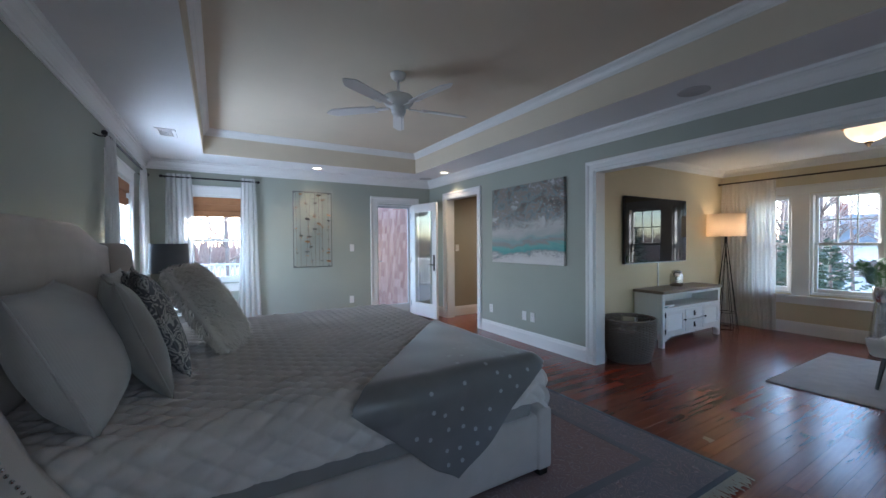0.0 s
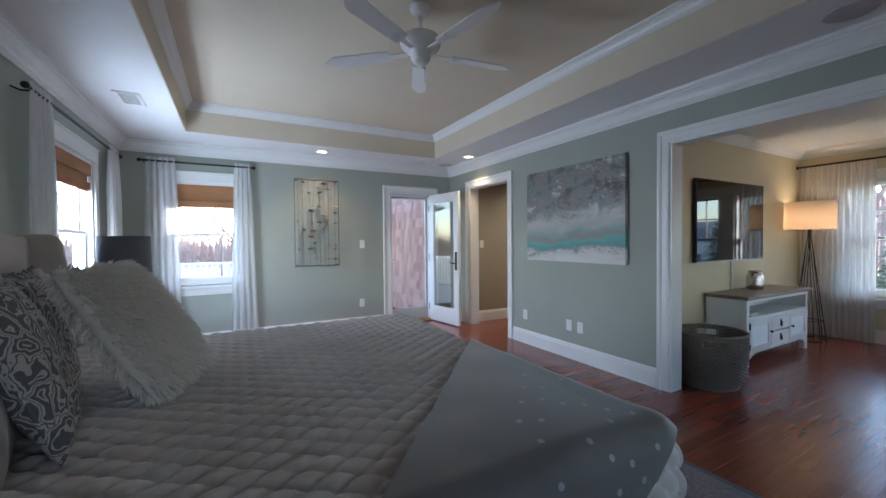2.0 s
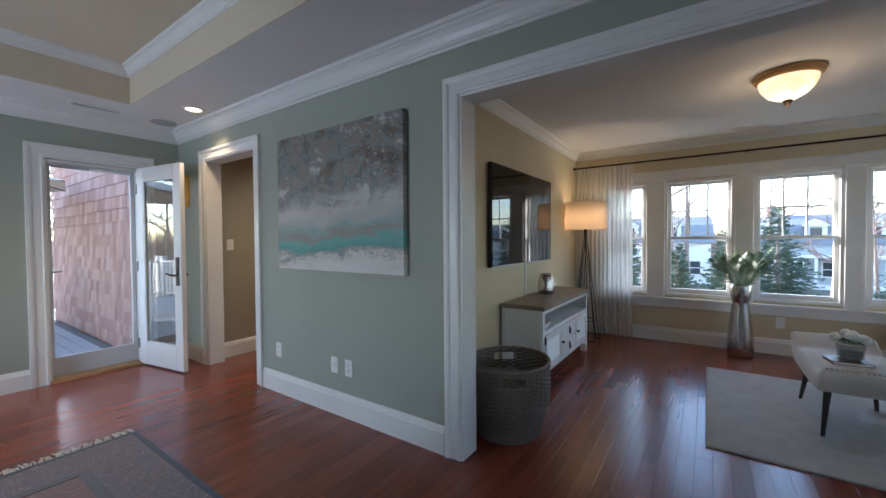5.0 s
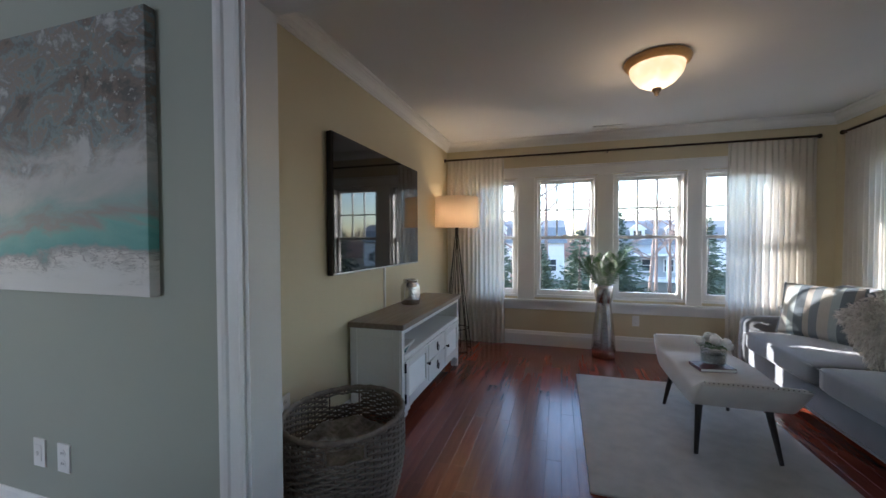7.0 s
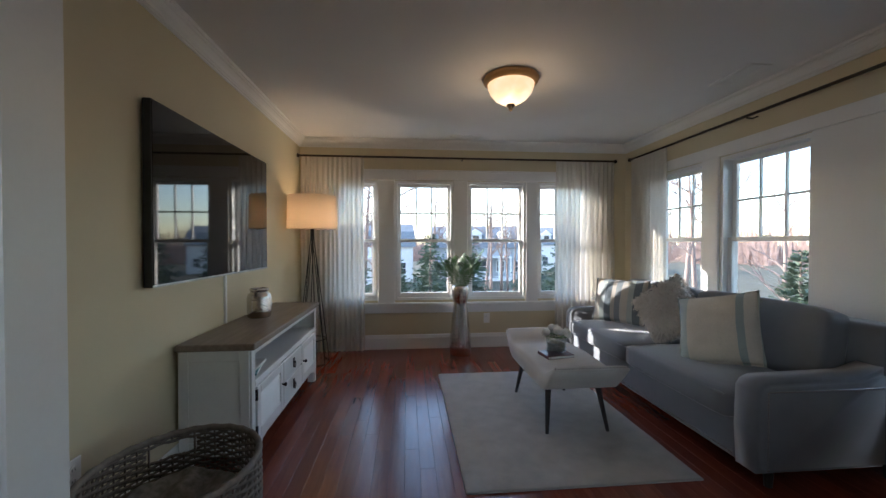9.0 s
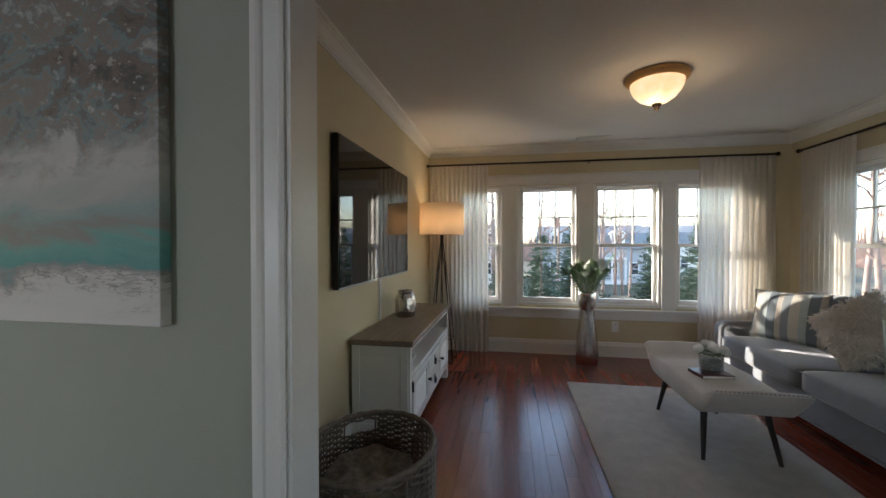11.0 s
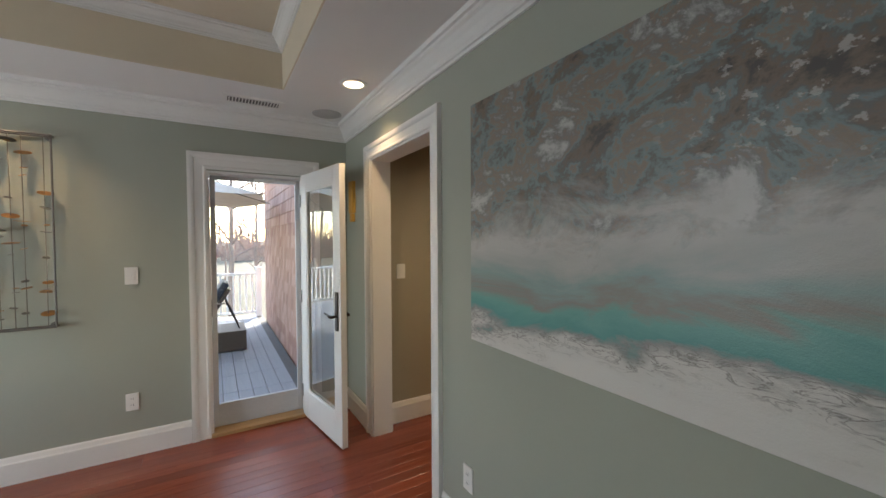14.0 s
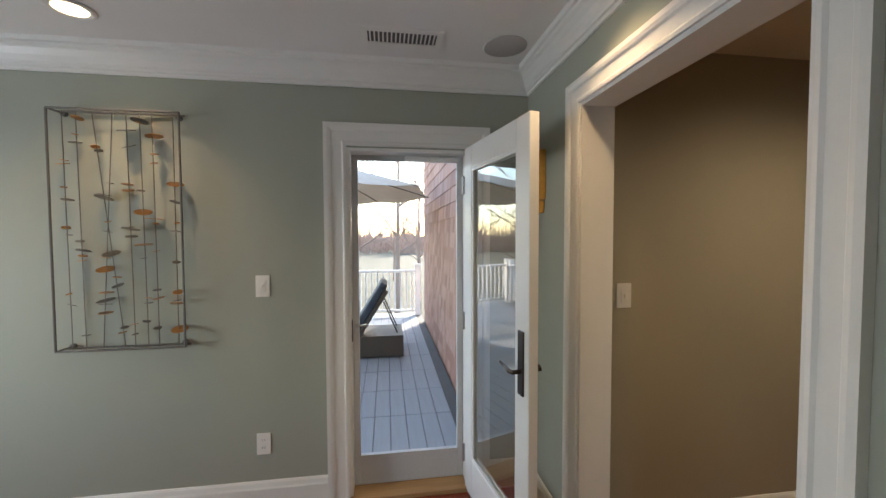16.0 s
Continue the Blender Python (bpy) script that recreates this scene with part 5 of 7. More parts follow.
for k in (0, 2):
    a, b = X0 + 0.048 + third * k, X0 + 0.042 + third * (k + 1)
    bm = bmesh.new()
    for q in ((a, 0.155, a + 0.05, 0.443), (b - 0.05, 0.155, b, 0.443), (a + 0.05, 0.155, b - 0.05, 0.205), (a + 0.05, 0.393, b - 0.05, 0.443)):
        box(bm, q[0], Y0 - 0.010, q[1], q[2], Y0 + 0.008, q[3], 0.003, 1)
    door = part("door", under(bm, con), M_CABINET, con)
    for j in range(9):
        z = 0.216 + 0.0205 * j
        s_ = one_box(a + 0.05, -0.002, -0.012, b - 0.05, 0.003, 0.012)
        bmesh.ops.transform(s_, matrix=Matrix.Translation((0, Y0 + 0.002, z)) @ Matrix.Rotation(radians(-35), 4, "X"), verts=s_.verts)
        part("slat", under(s_, con), M_CABINET, door)
    kx = b - 0.026 if k == 0 else a + 0.026
    kb = lathe(bmesh.new(), [(0.0, 0.0), (0.006, 0.0), (0.006, 0.012), (0.013, 0.018), (0.012, 0.026), (0.0, 0.030)], 14)
    bmesh.ops.transform(kb, matrix=pose(kx, Y0 - 0.010, 0.31, 90), verts=kb.verts)
    part("knob", under(kb, con), M_BLACK, door, "black iron knob", True)
    if k == 0:
        for z in (0.20, 0.40):
            part("hinge", under(one_box(a - 0.006, Y0 - 0.012, z - 0.03, a + 0.003, Y0 - 0.0, z + 0.03), con), M_BLACK, door)
a, b = X0 + 0.052 + third, X0 + 0.038 + 2 * third
for z0, z1 in ((0.158, 0.293), (0.305, 0.440)):
    dw = part("drawer", under(one_box(a, Y0 - 0.010, z0, b, Y0 + 0.008, z1, 0.004, 1), con), M_CABINET, con)
    zc = (z0 + z1) / 2
    part("backplate", under(one_box((a + b) / 2 - 0.017, Y0 - 0.014, zc - 0.03, (a + b) / 2 + 0.017, Y0 - 0.0105, zc + 0.035, 0.003, 1), con), M_BLACK, dw)
    pts = [((a + b) / 2 + 0.016 * math.cos(q), Y0 - 0.020, zc - 0.010 + 0.024 * math.sin(q)) for q in [2 * math.pi * i / 16 for i in range(16)]]
    part("pull_ring", under(tube(bmesh.new(), pts, 0.003, 5, True), con), M_BLACK, dw)

for dz, col, lab, w in ((0.478, (0.10, 0.32, 0.33), "teal paperback lying on the console shelf", 0.20), (0.4925, (0.62, 0.60, 0.55), "white magazine lying on the teal book", 0.19)):
    bk = thing("book", lab, "book", (4.86, 2.555, dz), 12 if w > 0.195 else 4)
    part("cover", one_box(-w / 2 - 0.03, -0.085, 0, w / 2 + 0.03, 0.085, 0.013, 0.002, 1), plain("book_cover", col, 0.4), bk)
    part("pages", one_box(-w / 2 - 0.026, -0.0875, 0.002, w / 2 + 0.026, -0.0855, 0.011), M_PETAL, bk)

jar = thing("glass_jar", "silvered glass jar with a side handle on the console", "jar", (5.36, 2.655, 0.6955))
part("body", lathe(bmesh.new(), [(0.0, 0.0), (0.068, 0.0), (0.078, 0.012), (0.080, 0.05), (0.080, 0.14), (0.072, 0.165), (0.056, 0.178), (0.054, 0.19), (0.050, 0.19), (0.050, 0.178), (0.0, 0.170)], 36), M_SILVER, jar, "", True)
part("rim", lathe(bmesh.new(), [(0.052, 0.186), (0.062, 0.188), (0.063, 0.200), (0.058, 0.206), (0.048, 0.204), (0.052, 0.186)], 32), M_SILVER, jar, "", True)
part("handle", tube(bmesh.new(), [(0.076, 0, 0.14), (0.10, 0, 0.145), (0.118, 0, 0.12), (0.115, 0, 0.085), (0.095, 0, 0.065), (0.077, 0, 0.065)], 0.006, 8), M_SILVER, jar, "", True)
for z in (0.05, 0.13):
    part("ridge", tube(bmesh.new(), [(0.0805 * math.cos(q), 0.0805 * math.sin(q), z) for q in [2 * math.pi * i / 36 for i in range(36)]], 0.003, 5, True), M_SILVER, jar, "", True)

# wicker basket with a folded blanket
bas = thing("wicker_basket", "tall oval grey wicker basket with cut-out handles", "basket", (3.915, 2.395, 0.0))
BH = 0.46


def basket_r(z):
    f = z / BH
    return 0.200 + 0.066 * math.sin(math.pi / 2 * min(1, f * 1.45)) - 0.006 * f


def gap(q, z):
    """The two handle holes."""
    return 0.375 < z < 0.425 and min(abs(math.sin(q - 0.6)), 9) < 0.26


bm = bmesh.new()
SEG = 88
rows_ = 34
for r in range(rows_):
    z = 0.012 + (BH - 0.03) * r / (rows_ - 1)
    pts = []
    for k in range(SEG + 1):
        q = 2 * math.pi * k / SEG
        if gap(q, z):
            if len(pts) > 2:
                tube(bm, pts, 0.0062, 4)
            pts = []
            continue
        rr = basket_r(z) + 0.005 * (1 if (k // 2 + r) % 2 else -1)
        pts.append((rr * math.cos(q) * 1.10, rr * math.sin(q) * 0.98, z))
    if len(pts) > 2:
        tube(bm, pts, 0.0062, 4)
tagged(part("weave", bm, M_WICKER, bas, "woven grey cane strands", True), kind="stuff")
bm = bmesh.new()
for k in range(SEG // 2):
    q = 2 * math.pi * (k * 2 + 0.5) / SEG
    for zs in ([[BH * i / 8 for i in range(9)]] if not gap(q, 0.40) else [[0.0, 0.12, 0.24, 0.37], [0.43, BH]]):
        tube(bm, [(basket_r(z) * math.cos(q) * 1.10, basket_r(z) * math.sin(q) * 0.98, z) for z in zs], 0.004, 4)
tagged(part("stakes", bm, M_WICKER, bas, "upright cane stakes"), kind="stuff")
for zz, rad in ((BH - 0.005, 0.012), (0.010, 0.010)):
    pts = [(basket_r(zz) * math.cos(q) * 1.10, basket_r(zz) * math.sin(q) * 0.98, zz + 0.002 * math.sin(24 * q)) for q in [2 * math.pi * i / 96 for i in range(96)]]
    part("rim", tube(bmesh.new(), pts, rad, 8, True), M_WICKER, bas, "braided rim", True)
part("bottom", lathe(bmesh.new(), [(0.0, 0.006), (0.205, 0.006), (0.205, 0.018), (0.0, 0.018)], 40, sx=1.1, sy=0.98), M_WICKER, bas)
bl = thing("blanket", "folded grey patterned blanket inside the basket", "blanket", (3.915, 2.395, 0.02))


def blanket_at(u, v):
    q, rr = 2 * math.pi * u, min(1.0, v * 1.15)
    d = 0.29 + 0.035 * noise.noise(Vector((math.cos(q) * rr * 3, math.sin(q) * rr * 3, 2))) + 0.025 * math.cos(q - 1) * rr
    z = d if v < 0.87 else d * (1 - (v - 0.87) / 0.13)
    return (0.205 * rr * math.cos(q) * 1.1, 0.195 * rr * math.sin(q), max(0.0, z))


bm = sheet(bmesh.new(), 48, 24, blanket_at)
bmesh.ops.remove_doubles(bm, verts=bm.verts, dist=0.0005)
part("cloth", bm, plain("grey_mottled_blanket", (0.22, 0.21, 0.20), 0.95, vary=0.45, fine=45, coarse=16, relief=0.5), bl, "", True)

# floor lamp
fl = thing("floor_lamp", "lit floor lamp with black wire legs and linen drum shade", "lamp", (6.55, 2.575, 0.0))
bm = lathe(bmesh.new(), [(0.245, 1.365), (0.242, 1.365), (0.235, 1.70), (0.238, 1.70), (0.245, 1.365)], 48)
M_LSHADE = sheer("linen_lampshade", (0.84, 0.72, 0.58), 0.10)
part("shade", bm, M_LSHADE, fl, "beige linen drum shade", True)
for k in range(8):
    q = 2 * math.pi * (k // 2) / 4 + 0.5 + (0.12 if k % 2 else -0.12)
    q2 = 2 * math.pi * (k // 2) / 4 + 0.5 + (0.50 if k % 2 else -0.50)
    foot = (0.165 * math.cos(q2), 0.165 * math.sin(q2), 0.005)
    part("leg", tube(bmesh.new(), [(0.012 * math.cos(q), 0.012 * math.sin(q), 1.30), (0.03 * math.cos(q), 0.03 * math.sin(q), 1.15), foot], 0.0045, 6), M_BLACK, fl)
for k in range(4):
    c = 2 * math.pi * k / 4 + 0.5
    pts = [(0.165 * math.cos(c + d), 0.165 * math.sin(c + d), 0.006) for d in (-0.5, -0.25, 0, 0.25, 0.5)]
    part("foot_bar", tube(bmesh.new(), pts, 0.005, 6), M_BLACK, fl)
part("brace_ring", tube(bmesh.new(), [(0.128 * math.cos(q), 0.128 * math.sin(q), 0.24) for q in [2 * math.pi * i / 32 for i in range(32)]], 0.004, 5, True), M_BLACK, fl)
part("socket", rod(bmesh.new(), (0, 0, 1.27), (0, 0, 1.43), 0.018, 0.02, 14), M_BLACK, fl)
bm = bmesh.new()
bmesh.ops.create_uvsphere(bm, u_segments=20, v_segments=12, radius=0.030, matrix=Matrix.Translation((0, 0, 1.475)))
bulb = part("bulb", bm, glow("bulb_glow", (1.0, 0.72, 0.42), 7.0), fl, "glowing bulb", True)
bulb.visible_shadow = False
lamp("floor_lamp_light", "POINT", pose(6.55, 2.575, 1.475), 0.5, WARM, 0.03)

# ceiling lamp
cl = thing("ceiling_lamp", "flush ceiling lamp with alabaster glass bowl, lit warm", "lamp", (5.24, 0.865, SUNCEIL))
part("pan", lathe(bmesh.new(), [(0.0, 0.0), (0.205, 0.0), (0.212, -0.012), (0.205, -0.032), (0.185, -0.048), (0.175, -0.050), (0.175, -0.02), (0.0, -0.02)], 44), plain("amber_glass_rim", (0.62, 0.36, 0.13), 0.3, 0.0), cl, "amber glass rim", True)
m, nt, b_ = nodes_of("alabaster_glow")
v_ = coords(nt)
b_.inputs["Base Color"].default_value = (0.8, 0.7, 0.55, 1)
link(nt, ramp(nt, noise_of(nt, v_, 9.0, 4, 0.6, 1.0), [(0.3, (1.0, 0.55, 0.22)), (0.7, (1.0, 0.80, 0.55))]), b_.inputs["Emission Color"])
b_.inputs["Emission Strength"].default_value = 0.17
part("bowl", lathe(bmesh.new(), [(0.176, -0.040), (0.172, -0.075), (0.155, -0.115), (0.12, -0.155), (0.07, -0.185), (0.02, -0.198), (0.0, -0.20)], 44), m, cl, "marbled glass bowl", True)
part("finial", lathe(bmesh.new(), [(0.0, -0.195), (0.030, -0.196), (0.032, -0.208), (0.018, -0.220), (0.014, -0.236), (0.0, -0.25)], 20), M_BRONZE, cl, "", True)
cl.scale = (0.94, 0.94, 0.96)
lamp("ceiling_lamp_light", "POINT", pose(5.24, 0.865, SUNCEIL - 0.28), 0.55, WARM, 0.12)

# pale rug
prug = thing("pale_rug", "pale grey-beige low pile rug on the sunroom floor", "rug", (5.2, 0.7, 0))


def rug_top(u, v):
    x, y = 4.355 + 1.685 * u, 0.10 + 1.22 * v
    return x, y, 0.013 + 0.0025 * noise.noise(Vector((x * 7, y * 7, 0)))


bm = sheet(bmesh.new(), 60, 50, rug_top)
part("top", under(bm, prug), plain("pale_pile", (0.47, 0.45, 0.415), 0.95, vary=0.16, fine=170, coarse=9, relief=0.8, sheen=0.3, depth=0.003), prug, "", True)
part("backing", under(one_box(4.35, 0.095, 0.0008, 6.045, 1.325, 0.0095, 0.002, 1), prug), fabric("rug_edge", (0.36, 0.34, 0.31)), prug)

# upholstered bench with flared ends
be = thing("upholstered_bench", "cream upholstered bench with flared ends and black legs", "bench", (5.21, 0.53, 0.014))
prof = [(-0.53, 0.405), (-0.50, 0.40), (-0.40, 0.345), (-0.36, 0.325), (-0.25, 0.335), (0, 0.345), (0.25, 0.335), (0.36, 0.325), (0.40, 0.345), (0.50, 0.40), (0.53, 0.405)]
prof = [(x, z + 0.07) for x, z in prof]
bot = [(0.53, 0.455), (0.40, 0.29), (0.30, 0.275), (-0.30, 0.275), (-0.40, 0.29), (-0.53, 0.455)]
bx = [-0.535, -0.47, -0.40, -0.34, -0.22, 0.0, 0.22, 0.34, 0.40, 0.47, 0.535]
bz = [0.45, 0.375, 0.305, 0.280, 0.275, 0.275, 0.275, 0.280, 0.305, 0.375, 0.45]
bm = bmesh.new()
rings = []
for (x, z), x2, z2 in zip(prof, bx, bz):
    ring_pts = []
    for y, dz in ((-0.235, -0.016), (-0.215, 0.0), (0.0, 0.006), (0.215, 0.0), (0.235, -0.016)):
        ring_pts.append((x, y, z + dz))
    for y, dz in ((0.235, 0.01), (0.22, 0.0), (-0.22, 0.0), (-0.235, 0.01)):
        ring_pts.append((x2, y, z2 + dz))
    rings.append([bm.verts.new(p_) for p_ in ring_pts])
for a, b in zip(rings, rings[1:]):
    for j in range(9):
        bm.faces.new((a[j], a[(j + 1) % 9], b[(j + 1) % 9], b[j]))
bm.faces.new(rings[0])
bm.faces.new(rings[-1])
bmesh.ops.recalc_face_normals(bm, faces=bm.faces)
part("seat", bm, M_BENCH, be, "", True)
bm = bmesh.new()
for s in (-1, 1):
    for i in range(22):
        bmesh.ops.create_icosphere(bm, subdivisions=1, radius=0.006, matrix=Matrix.Translation((s * 0.527, -0.22 + 0.44 * i / 21, 0.470)))
tagged(part("nailheads", bm, M_NAIL, be, "row of silver nailheads"), kind="stuff")
for x in (-1, 1):
    for y in (-1, 1):
        part("leg", rod(bmesh.new(), (x * 0.27, y * 0.165, 0.285), (x * 0.345, y * 0.20, 0.0), 0.020, 0.011, 12), M_LEG, be, "tapered black wooden leg")
hb = thing("book", "dark red hardback lying on the bench", "book", (5.13, 0.57, 0.428), 8)
part("cover", one_box(-0.075, -0.10, 0, 0.075, 0.10, 0.022, 0.002, 1), plain("maroon_cover", (0.09, 0.022, 0.028), 0.35), hb)
part("pages", one_box(-0.0765, -0.096, 0.004, -0.0752, 0.096, 0.018), M_PETAL, hb)
fv = thing("flower_vase", "small clear glass cube of white flowers on the book", "flowers", (5.17, 0.55, 0.4505))
gb = bmesh.new()
lathe(gb, [(0.0, 0.0), (0.046, 0.0), (0.05, 0.004), (0.052, 0.075), (0.049, 0.075), (0.046, 0.008), (0.0, 0.008)], 24)
pv = part("glass", gb, clear_glass("vase_glass", (0.9, 0.92, 0.92), 0.2), fv, "", True)
part("stones", lathe(bmesh.new(), [(0.0, 0.009), (0.044, 0.009), (0.045, 0.05), (0.0, 0.055)], 18), plain("pebbles", (0.42, 0.40, 0.37), 0.7, vary=0.5, fine=80, coarse=50), fv)
rng = random.Random(5)
for k in range(11):
    q, rr = rng.uniform(0, 6.28), 0.062 * math.sqrt(rng.random())
    c = Vector((rr * math.cos(q), rr * math.sin(q), 0.105 + 0.03 * (1 - rr / 0.062) + rng.uniform(-0.012, 0.012)))
    bm = bmesh.new()
    out = Vector((c.x, c.y, 0.05)).normalized()
    qt = out.to_track_quat("Z", "Y")
    for j in range(12):
        an, r1 = 2 * math.pi * j / 12 * 2.4, 0.012 + 0.018 * j / 12
        side = Vector((-math.sin(an), math.cos(an), 0)) * 0.011
        dr_ = Vector((math.cos(an), math.sin(an), 0))
        pts = [Vector((0, 0, 0)), dr_ * r1 * 0.6 + side + Vector((0, 0, 0.010)), dr_ * r1 + Vector((0, 0, 0.012 - 0.012 * j / 12)), dr_ * r1 * 0.6 - side + Vector((0, 0, 0.010))]
        bm.faces.new([bm.verts.new(c + qt @ p_) for p_ in pts])
    bmesh.ops.create_icosphere(bm, subdivisions=2, radius=0.021, matrix=Matrix.Translation(c))
    part("blossom", bm, M_PETAL, fv)
bm = bmesh.new()
for k in range(16):
    an = 2 * math.pi * k / 16
    d_ = Vector((math.cos(an), math.sin(an), 0))
    s_ = Vector((-d_.y, d_.x, 0)) * 0.012
    bm.faces.new([bm.verts.new(p_) for p_ in (d_ * 0.02 + Vector((0, 0, 0.075)), d_ * 0.05 + s_ + Vector((0, 0, 0.095)), d_ * 0.085 + Vector((0, 0, 0.088)), d_ * 0.05 - s_ + Vector((0, 0, 0.092)))])
part("leaves", bm, M_LEAF, fv)
fv.scale = (1.35, 1.35, 1.25)

# floor vase with palm leaves
va = thing("floor_vase", "tall hammered silver floor vase with green palm fronds", "vase", (6.70, 1.03, 0))
part("vessel", lathe(bmesh.new(), [(0.0, 0.0), (0.105, 0.0), (0.112, 0.01), (0.118, 0.10), (0.112, 0.20), (0.095, 0.36), (0.078, 0.52), (0.072, 0.56), (0.074, 0.575), (0.082, 0.60), (0.092, 0.67), (0.090, 0.73), (0.084, 0.755), (0.076, 0.755), (0.080, 0.70), (0.066, 0.57), (0.0, 0.5)], 40), M_SILVER, va, "", True)
rng = random.Random(31)
for k in range(9):
    an = 2 * math.pi * k / 9 + rng.uniform(-0.25, 0.25)
    out, up = rng.uniform(0.14, 0.27), rng.uniform(0.46, 0.60)
    if math.cos(an) > 0.3:
        out *= 0.6
    stem = [Vector((0.03 * math.cos(an), 0.03 * math.sin(an), 0.62)).lerp(Vector((0, 0, 0)), 0) + Vector((out * math.cos(an), out * math.sin(an), 0)) * (f ** 1.6) + Vector((0, 0, up * f - 0.10 * f * f)) for f in [i / 10 for i in range(11)]]
    fr = part("frond", tube(bmesh.new(), stem, [0.004 - 0.0025 * i / 10 for i in range(11)], 5), M_LEAF, va)
    bm = bmesh.new()
    for i in range(3, 11):
        d_ = (stem[i] - stem[i - 1]).normalized()
        sd = d_.cross(Vector((0, 0, 1))).normalized() if abs(d_.z) < 0.98 else Vector((1, 0, 0))
        for sub in (0.0, 0.5):
            base_ = stem[i].lerp(stem[i - 1], sub)
            for s in (-1, 1):
                ln = 0.21 * (1 - abs((i - sub) - 6) / 9)
                w_ = d_ * 0.0075
                mid_ = base_ + sd * s * ln * 0.5 + d_ * ln * 0.35 + Vector((0, 0, 0.004))
                tip = base_ + sd * s * ln * 0.85 + d_ * ln * 0.6 - Vector((0, 0, ln * 0.25))
                bm.faces.new([bm.verts.new(p_) for p_ in (base_, mid_ - w_, tip, mid_ + w_)])
    tagged(part("leaflets", bm, M_LEAF, fr), kind="stuff")

# sofa
so = thing("sofa", "slate blue-grey velvet sofa with nailhead trim", "sofa", (5.32, -0.5, 0))
SX0, SX1, SY0, SY1 = 4.20, 6.46, -0.92, -0.07
part("base", under(one_box(SX0 + 0.16, SY0 + 0.05, 0.10, SX1 - 0.16, SY1 - 0.015, 0.30, 0.015, 3), so), M_SOFA, so, "", True)
part("back", under(one_box(SX0 + 0.02, SY0, 0.10, SX1 - 0.02, SY0 + 0.17, 0.80, 0.045, 4), so), M_SOFA, so, "", True)
for x, s in ((SX0, 1), (SX1 - 0.17, -1)):
    bm = bmesh.new()
    ol = [(SY0 + 0.16, 0.10), (SY1, 0.10), (SY1 + 0.012, 0.30), (SY1 + 0.005, 0.50), (SY1 - 0.02, 0.535), (SY1 - 0.06, 0.55), (SY0 + 0.30, 0.56), (SY0 + 0.16, 0.60)]
    a = [bm.verts.new((x, y, z)) for y, z in ol]
    b = [bm.verts.new((x + 0.17, y, z)) for y, z in ol]
    for j in range(len(ol)):
        q = (j + 1) % len(ol)
        bm.faces.new((a[j], a[q], b[q], b[j]))
    bm.faces.new(a)
    bm.faces.new(b)
    bmesh.ops.recalc_face_normals(bm, faces=bm.faces)
    bmesh.ops.bevel(bm, geom=[e for e in bm.edges if abs(e.verts[0].co.x - e.verts[1].co.x) < 1e-6], offset=0.028, segments=3, affect="EDGES")
    arm = part("arm", under(bm, so), M_SOFA, so, "", True)
    bm = bmesh.new()
    xo = x - 0.001 if s > 0 else x + 0.171
    for i in range(24):
        bmesh.ops.create_icosphere(bm, subdivisions=1, radius=0.0055, matrix=Matrix.Translation((xo, SY1 - 0.035, 0.13 + 0.37 * i / 23)))
    for i in range(42):
        bmesh.ops.create_icosphere(bm, subdivisions=1, radius=0.0055, matrix=Matrix.Translation((xo, SY1 - 0.05 - 0.68 * i / 41, 0.505)))
    tagged(part("nailheads", under(bm, so), M_NAIL, arm, "row of steel nailheads"), kind="stuff")
bm = bmesh.new()
for i in range(110):
    bmesh.ops.create_icosphere(bm, subdivisions=1, radius=0.005, matrix=Matrix.Translation((SX0 + 0.18 + (SX1 - SX0 - 0.36) * i / 109, SY1 - 0.014, 0.125)))
tagged(part("nailheads", under(bm, so), M_NAIL, so, "row of steel nailheads along the base"), kind="stuff")


def seat_cushion(x0, x1, y0, y1, z0, z1):
    bm = box(bmesh.new(), x0, y0, z0, x1, y1, z1)
    bmesh.ops.subdivide_edges(bm, edges=bm.edges, cuts=11, use_grid_fill=True)
    cx, cy, cz, hx, hy, hz = (x0 + x1) / 2, (y0 + y1) / 2, (z0 + z1) / 2, (x1 - x0) / 2, (y1 - y0) / 2, (z1 - z0) / 2
    for v in bm.verts:
        a, b, c = (v.co.x - cx) / hx, (v.co.y - cy) / hy, (v.co.z - cz) / hz
        puff = 0.014 * (1 - a ** 4) * (1 - b ** 4)
        v.co.z += puff * c
        r = max(abs(a), abs(b), abs(c))
        p = (abs(a) ** 9 + abs(b) ** 9 + abs(c) ** 9) ** (1 / 9)
        k = r / p if p > 0 else 1
        v.co.x = cx + (v.co.x - cx) * (1 - (1 - k) * 0.55)
        v.co.y = cy + (v.co.y - cy) * (1 - (1 - k) * 0.55)
        v.co.z = cz + (v.co.z - cz) * k
    return bm


